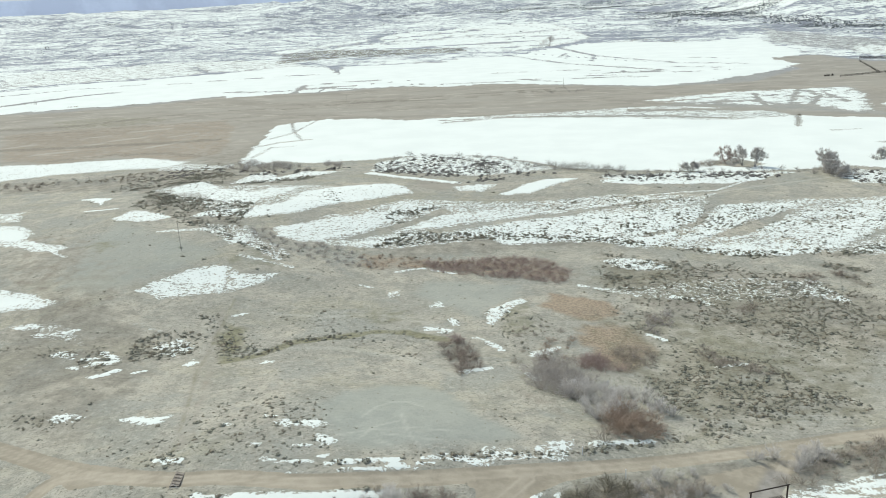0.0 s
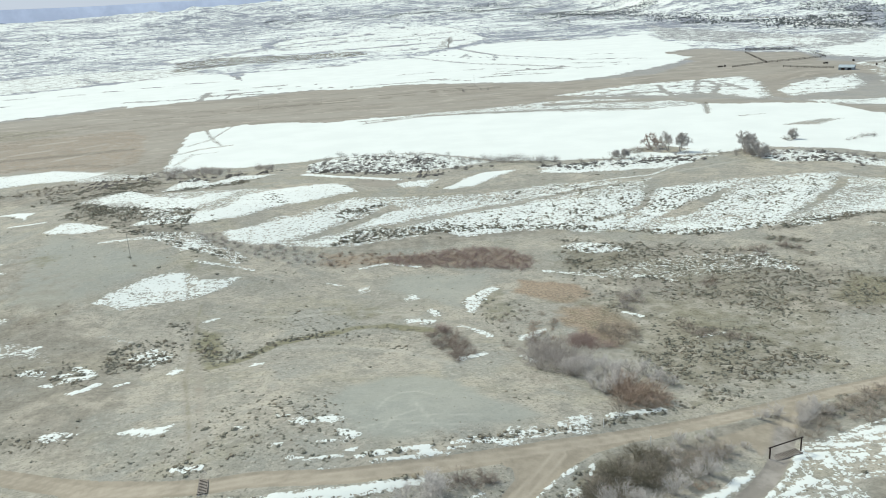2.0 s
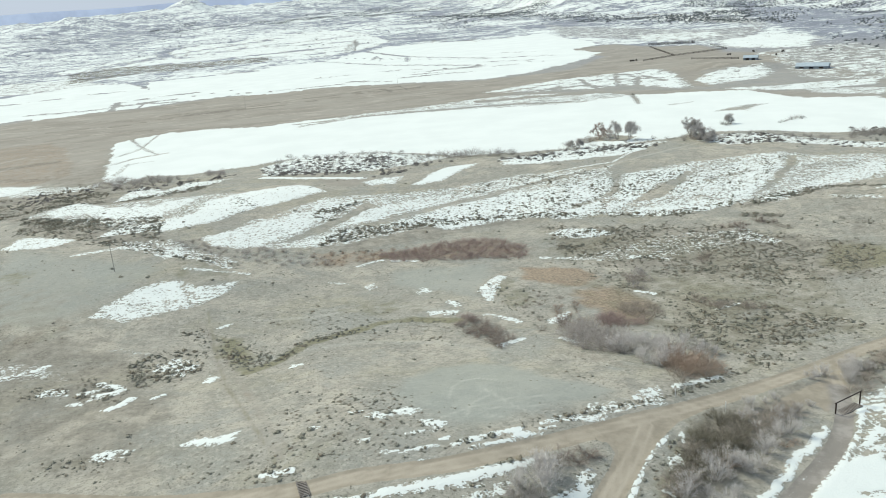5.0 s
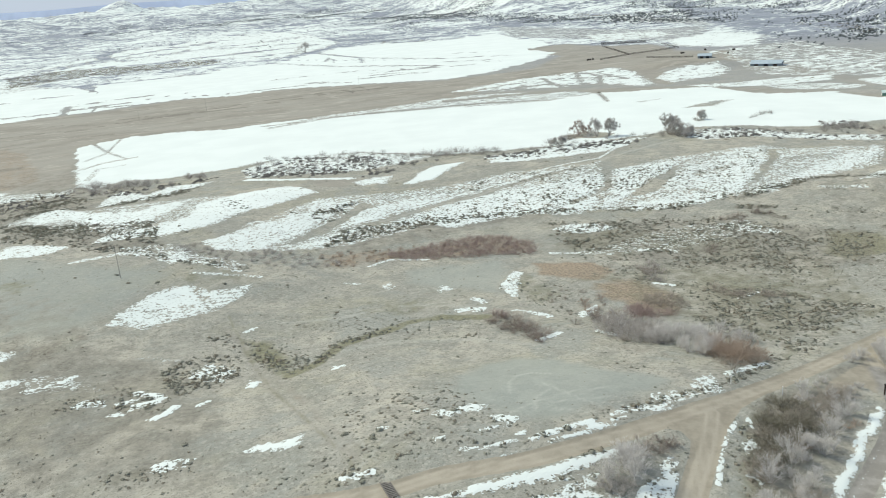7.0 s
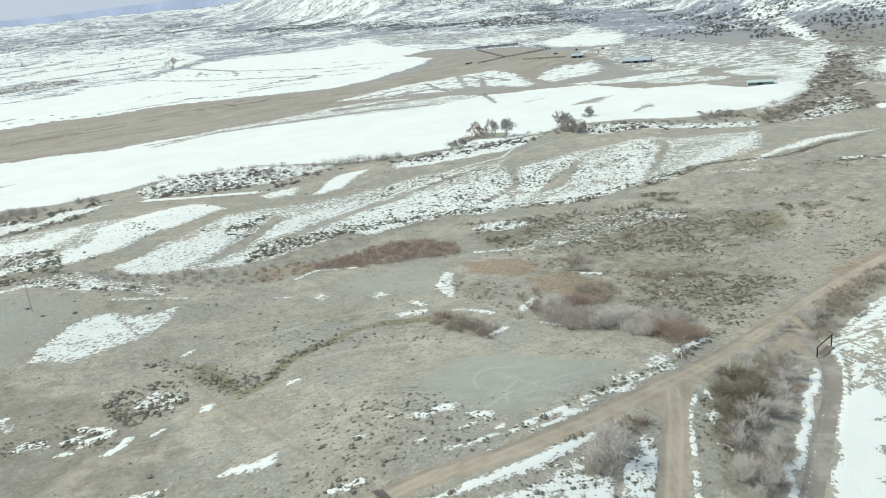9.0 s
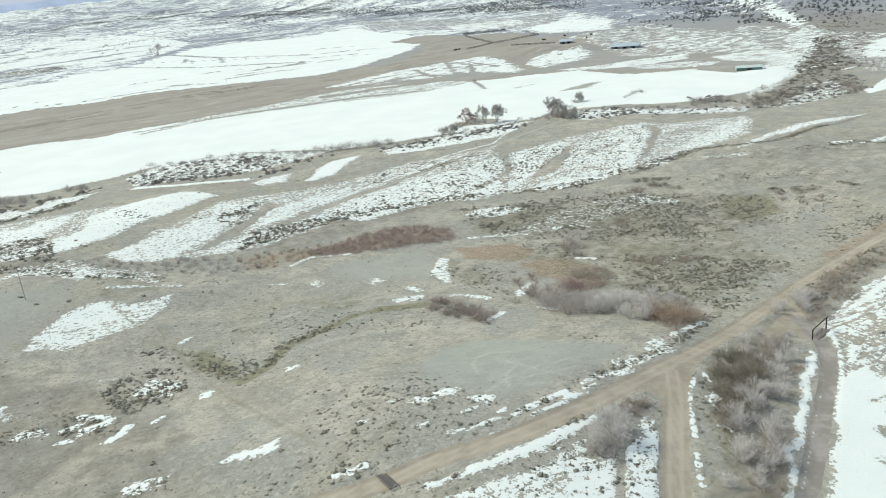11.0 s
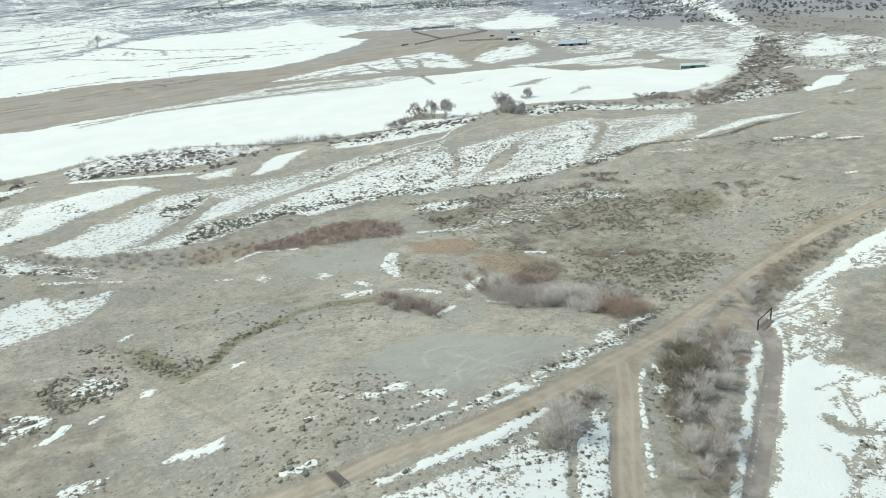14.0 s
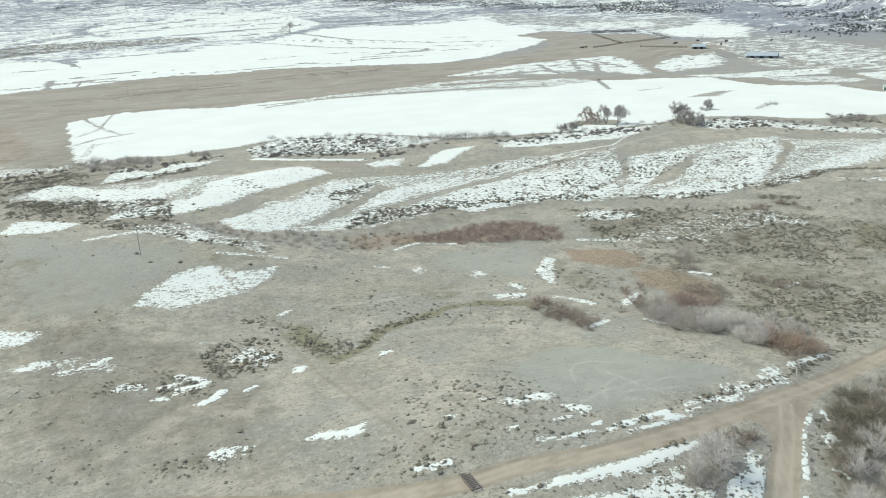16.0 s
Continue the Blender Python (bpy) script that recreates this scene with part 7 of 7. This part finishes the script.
def branch_out(wood, twigs, p, d, length, radius, level):
    """Split a limb again and again."""
    co, tris, tone = wood
    q = p + d * length * 0.55 + RNG.normal(size=3) * length * 0.05
    e = q + unit(d + RNG.normal(size=3) * 0.22 + np.array([0, 0, 0.12])) * length * 0.5
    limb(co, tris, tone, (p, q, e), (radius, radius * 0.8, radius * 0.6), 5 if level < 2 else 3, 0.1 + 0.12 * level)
    if level >= 4:
        for _ in range(34):
            u = RNG.uniform(0.1, 1)
            s = p + (e - p) * u
            dd = unit(unit(e - p) + RNG.normal(size=3) * 0.8)
            twig(*twigs, s, dd, RNG.uniform(0.4, 1.3), RNG.uniform(0.012, 0.026), RNG.uniform(0.3, 1.0))
        return
    for k in range(3 if level < 3 else 3):
        nd = unit(unit(e - p) * 0.9 + RNG.normal(size=3) * 0.55 + np.array([0, 0, 0.15]))
        s = e if k < 2 else q
        branch_out(wood, twigs, s, nd, length * RNG.uniform(0.6, 0.8), radius * 0.58, level + 1)


def bare_tree(x, y, tall, label, kind="bank_shrub", forks=2):
    wood, twigs = ([], [], []), ([], [], [])
    for k in range(forks):
        branch_out(wood, twigs, np.array([0.2 * k, 0.0, -0.2]), unit(np.array([RNG.normal() * 0.5, RNG.normal() * 0.5, 1])), tall * 0.3, tall * 0.02, 0)
    root = new("bare_tree")
    root.location = (x, y, height(x, y))
    for name, (co, tris, tone) in (("trunk", wood), ("crown", twigs)):
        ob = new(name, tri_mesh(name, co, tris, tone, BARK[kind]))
        ob.parent = root
    return tagged(root, label, "tree", "bare trees by the field")


bare_tree(118, 332.4, 8.5, "small reddish-brown leafless tree at the snowy field edge", "tree_brown", 3)
bare_tree(122.4, 323.8, 10, "tall pale grey leafless tree at the snowy field edge", "tree_grey", 3)
bare_tree(126.1, 320.2, 9, "round grey leafless tree at the snowy field edge", "tree_grey", 3)
bare_tree(149.4, 310.7, 10.5, "broad grey leafless tree above the creek bank", "tree_grey", 4)
bare_tree(148.7, 303.3, 9, "bushy dark grey leafless tree above the creek bank", "tree_grey", 4)
bare_tree(150.3, 298.1, 6, "low dark leafless tree above the creek bank", "tree_grey", 3)
bare_tree(98.8, 315.4, 5.5, "low grey leafless tree on the creek bank", "tree_grey", 3)
bare_tree(182.9, 331, 5, "low round leafless bush standing in open snow", "tree_grey", 3)
bare_tree(144.3, 1050.0, 17.0, "lone broad leafless tree beyond the far snowfield", "tree_grey", 4)

# ---- distance: blue ridges beyond the plain ----
def far_ridges():
    co, faces = [], []
    n = 180
    for k in range(n):
        a = radians(-85 + 170 * k / (n - 1))
        top = 92 + 16 * wave(np.array(k * 1.0), np.array(0.0), 14, 51) + 7 * wave(np.array(k * 1.0), np.array(3.0), 5, 52)
        r = 4760
        x, y = -40 - math.sin(a) * r, 10 + math.cos(a) * r
        co += [(x, y, -60), (x, y, float(top))]
    for k in range(n - 1):
        faces.append((2 * k, 2 * k + 2, 2 * k + 3, 2 * k + 1))
    me = bpy.data.meshes.new("backdrop")
    me.from_pydata(co, [], faces)
    g = Graph("blue_haze", 1.0)
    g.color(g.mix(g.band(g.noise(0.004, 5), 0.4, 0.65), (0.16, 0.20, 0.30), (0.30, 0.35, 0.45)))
    # a faint glow stands in for the haze over the ridges
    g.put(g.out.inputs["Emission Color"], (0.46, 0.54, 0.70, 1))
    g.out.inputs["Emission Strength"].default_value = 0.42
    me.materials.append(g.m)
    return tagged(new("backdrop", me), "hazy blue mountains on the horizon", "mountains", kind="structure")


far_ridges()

# ---- built things ----
def plain(name, dark, light, scale=2.0, rough=0.8, metal=0.0, stretch=None):
    g = Graph(name, rough)
    g.out.inputs["Metallic"].default_value = metal
    c = g.mix(g.band(g.noise(scale, 5, 0.65, stretch), 0.35, 0.65), dark, light)
    c = g.mix(g.calc("MULTIPLY", g.random(), 0.4), c, dark)
    g.color(c)
    g.bump(g.noise(scale * 6, 3), 0.25, 0.02)
    return g.m


PALE_WOOD = plain("pale_wood", (0.30, 0.285, 0.25), (0.42, 0.40, 0.36), 3.0, 0.9, 0, (1, 1, 6))
DARK_WOOD = plain("dark_wood", (0.035, 0.03, 0.026), (0.075, 0.065, 0.055), 3.0, 0.9)
STEEL = plain("rusty_steel", (0.045, 0.036, 0.03), (0.10, 0.08, 0.066), 4.0, 0.6, 0.6)
GUARD_BAR = plain("worn_steel", (0.16, 0.145, 0.125), (0.27, 0.25, 0.22), 4.0, 0.6, 0.4)
# near-black colour put in for the shade below the guard bars
PIT_SHADE = plain("pit_shade", (0.03, 0.027, 0.023), (0.06, 0.053, 0.045), 2.0, 1.0)
WHITE_PAINT = plain("white_paint", (0.62, 0.62, 0.59), (0.78, 0.78, 0.75), 3.0, 0.6)
DULL_PAINT = plain("dull_paint", (0.34, 0.33, 0.30), (0.5, 0.49, 0.46), 3.0, 0.7)
BLUE_ROOF = plain("blue_sheet_metal", (0.36, 0.44, 0.47), (0.47, 0.54, 0.57), 0.6, 0.5, 0.2)
BLUE_WALL = plain("blue_wall", (0.19, 0.23, 0.255), (0.26, 0.30, 0.325), 0.8, 0.7)
GREEN_WALL = plain("green_wall", (0.11, 0.22, 0.185), (0.16, 0.28, 0.24), 0.8, 0.6)
GREEN_ROOF = plain("pale_green_roof", (0.46, 0.55, 0.51), (0.58, 0.66, 0.62), 0.6, 0.5, 0.2)
GLASS = plain("dark_glass", (0.02, 0.025, 0.03), (0.04, 0.045, 0.05), 1.0, 0.15)


def box(bm, cx, cy, cz, sx, sy, sz, turn=0.0, bevel=0.0):
    """A block with its middle at c, added to bm."""
    m = Matrix.Translation((cx, cy, cz)) @ Matrix.Rotation(turn, 4, "Z") @ Matrix.Diagonal((sx, sy, sz, 1))
    vs = bmesh.ops.create_cube(bm, size=1.0, matrix=m)["verts"]
    if bevel:
        es = list({e for v in vs for e in v.link_edges})
        bmesh.ops.bevel(bm, geom=es, offset=bevel, segments=1, affect="EDGES")
    return bm


def rod(bm, a, b, r, r2=None, sides=8):
    a, b = Vector(a), Vector(b)
    d = b - a
    m = Matrix.Translation((a + b) / 2) @ d.to_track_quat("Z", "Y").to_matrix().to_4x4()
    bmesh.ops.create_cone(bm, cap_ends=True, segments=sides, radius1=r, radius2=r if r2 is None else r2, depth=d.length, matrix=m)
    return bm


def part(name, bm, material, parent, label=""):
    me = bpy.data.meshes.new(name)
    bm.to_mesh(me)
    bm.free()
    me.materials.append(material)
    ob = new(name, me)
    ob.parent = parent
    return tagged(ob, label)


def like(name, me, parent, m):
    """One more piece on a mesh that is there already."""
    ob = new(name, me)
    ob.parent = parent
    ob.matrix_local = m
    return ob


def thing(name, x, y, turn, label, category, group="", z=None):
    root = new(name)
    root.matrix_world = Matrix.Translation((x, y, height(x, y) if z is None else z)) @ Matrix.Rotation(turn, 4, "Z")
    return tagged(root, label, category, group)


def cattle_guard(x, y, turn, long, wide, bars, label, ends):
    """A grid of bars over a pit, whose shade is a dark plate, `long` across the road."""
    g = thing("cattle_guard", x, y, turn, label, "cattle guard", "cattle guards", height(x, y) + 0.1)
    part("pit", box(bmesh.new(), 0, 0, -0.09, wide, long, 0.1), PIT_SHADE, g)
    for s in (-1, 1):
        part("rail", box(bmesh.new(), s * wide * 0.48, 0, 0.03, 0.12, long, 0.16, 0, 0.02), GUARD_BAR, g)
    bm = box(bmesh.new(), 0, 0, 0, wide * 0.93, long / bars * 0.62, 0.1, 0, 0.015)
    first = part("bar", bm, GUARD_BAR, g)
    for k in range(bars):
        place = Matrix.Translation((0, -long / 2 + (k + 0.5) * long / bars, 0.05))
        if k == 0:
            first.matrix_local = place
        else:
            like("bar", first.data, g, place)
    if ends:
        for s in (-1, 1):
            bm = bmesh.new()
            e = s * (long / 2 + 0.25)
            rod(bm, (-wide / 2, e, -0.1), (0, e, 0.6), 0.04)
            rod(bm, (wide / 2, e, -0.1), (0, e, 0.6), 0.04)
            rod(bm, (-wide / 2, e, 0.05), (wide / 2, e, 0.05), 0.05)
            part("wing", bm, DULL_PAINT, g, "dull painted pipe wing")
    return g


cattle_guard(-41.0, 106.2, radians(2), 4.6, 1.35, 12, "grey steel cattle guard set across the dirt road", True)

# the ranch gateway over the driveway
GA, GB = Vector((43.9, 103.2)), Vector((50.0, 104.7))
mid, span = (GA + GB) / 2, (GB - GA).length
gateway = thing("ranch_gateway", mid.x, mid.y, math.atan2(GB.y - GA.y, GB.x - GA.x), "dark pipe gateway with a high crossbar over the driveway", "gate", "", min(height(*GA), height(*GB)))
for s in (-1, 1):
    part("post", rod(bmesh.new(), (s * span / 2, 0, -0.3), (s * span / 2, 0, 2.3), 0.13, 0.12, 10), STEEL, gateway)
part("crossbar", rod(bmesh.new(), (-span / 2 - 0.3, 0, 2.32), (span / 2 + 0.3, 0, 2.36), 0.1, None, 10), STEEL, gateway)
cattle_guard(mid.x, mid.y - 0.1, math.atan2(GB.y - GA.y, GB.x - GA.x) - math.pi / 2, 5.6, 1.5, 14, "dark steel cattle guard under the driveway gateway", False)

for x, y, tall in ((20.7, 113.1, 1.4), (26.3, 107.4, 1.8)):
    p = thing("marker_post", x, y, 0.3, "thin white marker post standing beside the dirt road", "post", "marker posts")
    part("stake", box(bmesh.new(), 0, 0, tall / 2 - 0.1, 0.16, 0.1, tall + 0.2, 0, 0.02), WHITE_PAINT, p)
    part("cap", box(bmesh.new(), 0, 0, tall + 0.03, 0.2, 0.13, 0.1, 0, 0.02), WHITE_PAINT, p)

for x, y, tall in ((-74.4, 221.9, 8.0), (-20.0, 581.6, 8.0), (95.5, 618.2, 8.0), (-62.8, 576.3, 6.0)):
    p = thing("utility_pole", x, y, 0.4, "slim weathered wooden pole standing on open ground", "pole", "utility poles")
    part("shaft", rod(bmesh.new(), (0, 0, -0.5), (0, 0, tall), 0.08, 0.055, 10), PALE_WOOD, p)
    part("insulator", rod(bmesh.new(), (0, 0, tall), (0, 0, tall + 0.22), 0.06, 0.03), GLASS, p)


def rail_fence(a, b, label, tall=1.5, gap=5.0, wood=DARK_WOOD, rails=3):
    a, b = Vector(a), Vector(b)
    n = max(2, int((b - a).length / gap) + 1)
    turn = math.atan2(b.y - a.y, b.x - a.x)
    f = thing("corral_fence", a.x, a.y, turn, label, "fence", "corral fences")
    base = height(*a)
    length = (b - a).length
    first = part("post", rod(bmesh.new(), (0, 0, -0.3), (0, 0, tall), 0.16, 0.14, 6), wood, f)
    for k in range(1, n):
        p = a.lerp(b, k / (n - 1))
        like("post", first.data, f, Matrix.Translation((length * k / (n - 1), 0, height(*p) - base)))
    for r in range(rails):
        part("rail", box(bmesh.new(), length / 2, 0.12, 0.35 + r * (tall - 0.5) / (rails - 1), length, 0.08, 0.2, 0, 0.02), wood, f)
    return f


rail_fence((366, 716), (336.3, 625.6), "dark weathered rail fence of the corral")
rail_fence((336.3, 625.6), (393.7, 635.2), "dark weathered rail fence of the corral")
rail_fence((408.2, 680.7), (396.0, 640.0), "dark weathered rail fence of the corral")
rail_fence((377.0, 737.0), (412.6, 713.3), "tall dark boarded windbreak of the corral", 2.4, 4.0, DARK_WOOD, 7)
rail_fence((336.3, 625.6), (300.0, 612.0), "low dark rail fence leading to the corral", 1.4)
rail_fence((352, 560), (330, 590), "low dark rail fence beside the yard", 1.4)


def barn(name, x, y, turn, long, deep, eave, ridge, wall, roof, label, doors, gable=None):
    """A long low building with a pitched roof."""
    b = thing(name, x, y, turn, label, "building", "ranch buildings")
    bm = bmesh.new()
    co = []
    for sx in (-1, 1):
        co.append([bm.verts.new((sx * long / 2, yy, zz)) for yy, zz in ((-deep / 2, -0.3), (deep / 2, -0.3), (deep / 2, eave), (0, ridge), (-deep / 2, eave))])
    bm.faces.new(co[0])
    bm.faces.new(co[1][::-1])
    for k in range(5):
        bm.faces.new((co[0][k], co[1][k], co[1][(k + 1) % 5], co[0][(k + 1) % 5]))
    bmesh.ops.recalc_face_normals(bm, faces=bm.faces)
    part("wall", bm, wall, b)
    for s in (-1, 1):
        bm = bmesh.new()
        rise = math.atan2(ridge - eave, deep / 2)
        run = math.hypot(ridge - eave, deep / 2) + 0.4
        m = Matrix.Translation((0, s * (deep / 4 + 0.12), (eave + ridge) / 2 + 0.06)) @ Matrix.Rotation(-s * rise, 4, "X") @ Matrix.Diagonal((long + 0.7, run, 0.1, 1))
        bmesh.ops.create_cube(bm, size=1, matrix=m)
        part("roof", bm, roof, b)
    for k in range(doors):
        dx = (k - (doors - 1) / 2) * long / (doors + 0.3)
        part("door", box(bmesh.new(), dx, -deep / 2 - 0.03, eave * 0.42, min(2.6, long / doors * 0.5), 0.08, eave * 0.84, 0, 0.02), GLASS if k % 2 else DARK_WOOD, b)
    if gable:
        part("end_door", box(bmesh.new(), -long / 2 - 0.04, 0, eave * 0.47, 0.08, deep * 0.72, eave * 0.9, 0, 0.02), gable, b, "white end panel")
    return b


def facing(x, y):
    return math.atan2(y - 22, x + 76) - math.pi / 2


barn("machine_shed", 355, 549, facing(355, 549) - 0.05, 10.0, 8.0, 1.8, 3.2, BLUE_WALL, BLUE_ROOF, "low shed with a faded blue metal roof", 2)
barn("long_barn", 346.6, 472, facing(346, 472) - 0.12, 20.0, 10.0, 1.6, 3.4, BLUE_WALL, BLUE_ROOF, "long barn with a pale blue metal roof", 3)
barn("green_trailer_house", 295, 322, facing(295, 322) + 0.12, 13.0, 5.0, 1.5, 2.4, GREEN_WALL, GREEN_ROOF, "long dark green trailer house with a pale roof", 1, WHITE_PAINT)


def feeder(x, y, turn, long):
    f = thing("hay_feeder", x, y, turn, "dark iron hay feeder standing in the trampled yard", "feeder", "hay feeders")
    part("trough", box(bmesh.new(), 0, 0, 0.7, long, 1.2, 0.7, 0, 0.08), DARK_WOOD, f)
    for sx in (-1, 1):
        part("leg", box(bmesh.new(), sx * long * 0.4, 0, 0.2, 0.15, 1.0, 0.6), STEEL, f)
    for k in range(4):
        part("rack_bar", rod(bmesh.new(), ((k - 1.5) * long / 4, 0, 1.0), ((k - 1.5) * long / 4, 0.3, 1.7), 0.05), STEEL, f)
    return f


for x, y, turn, long in ((293.9, 619.9, 0.3, 4.5), (299.0, 622.0, 1.0, 3.0), (366.0, 592.0, 0.2, 4.0), (392.0, 596.0, 1.2, 3.5), (404.0, 575.0, 0.4, 3.5), (340.0, 478.0, 0.5, 3.0), (386.0, 560.0, 0.9, 3.0)):
    feeder(x, y, turn, long)
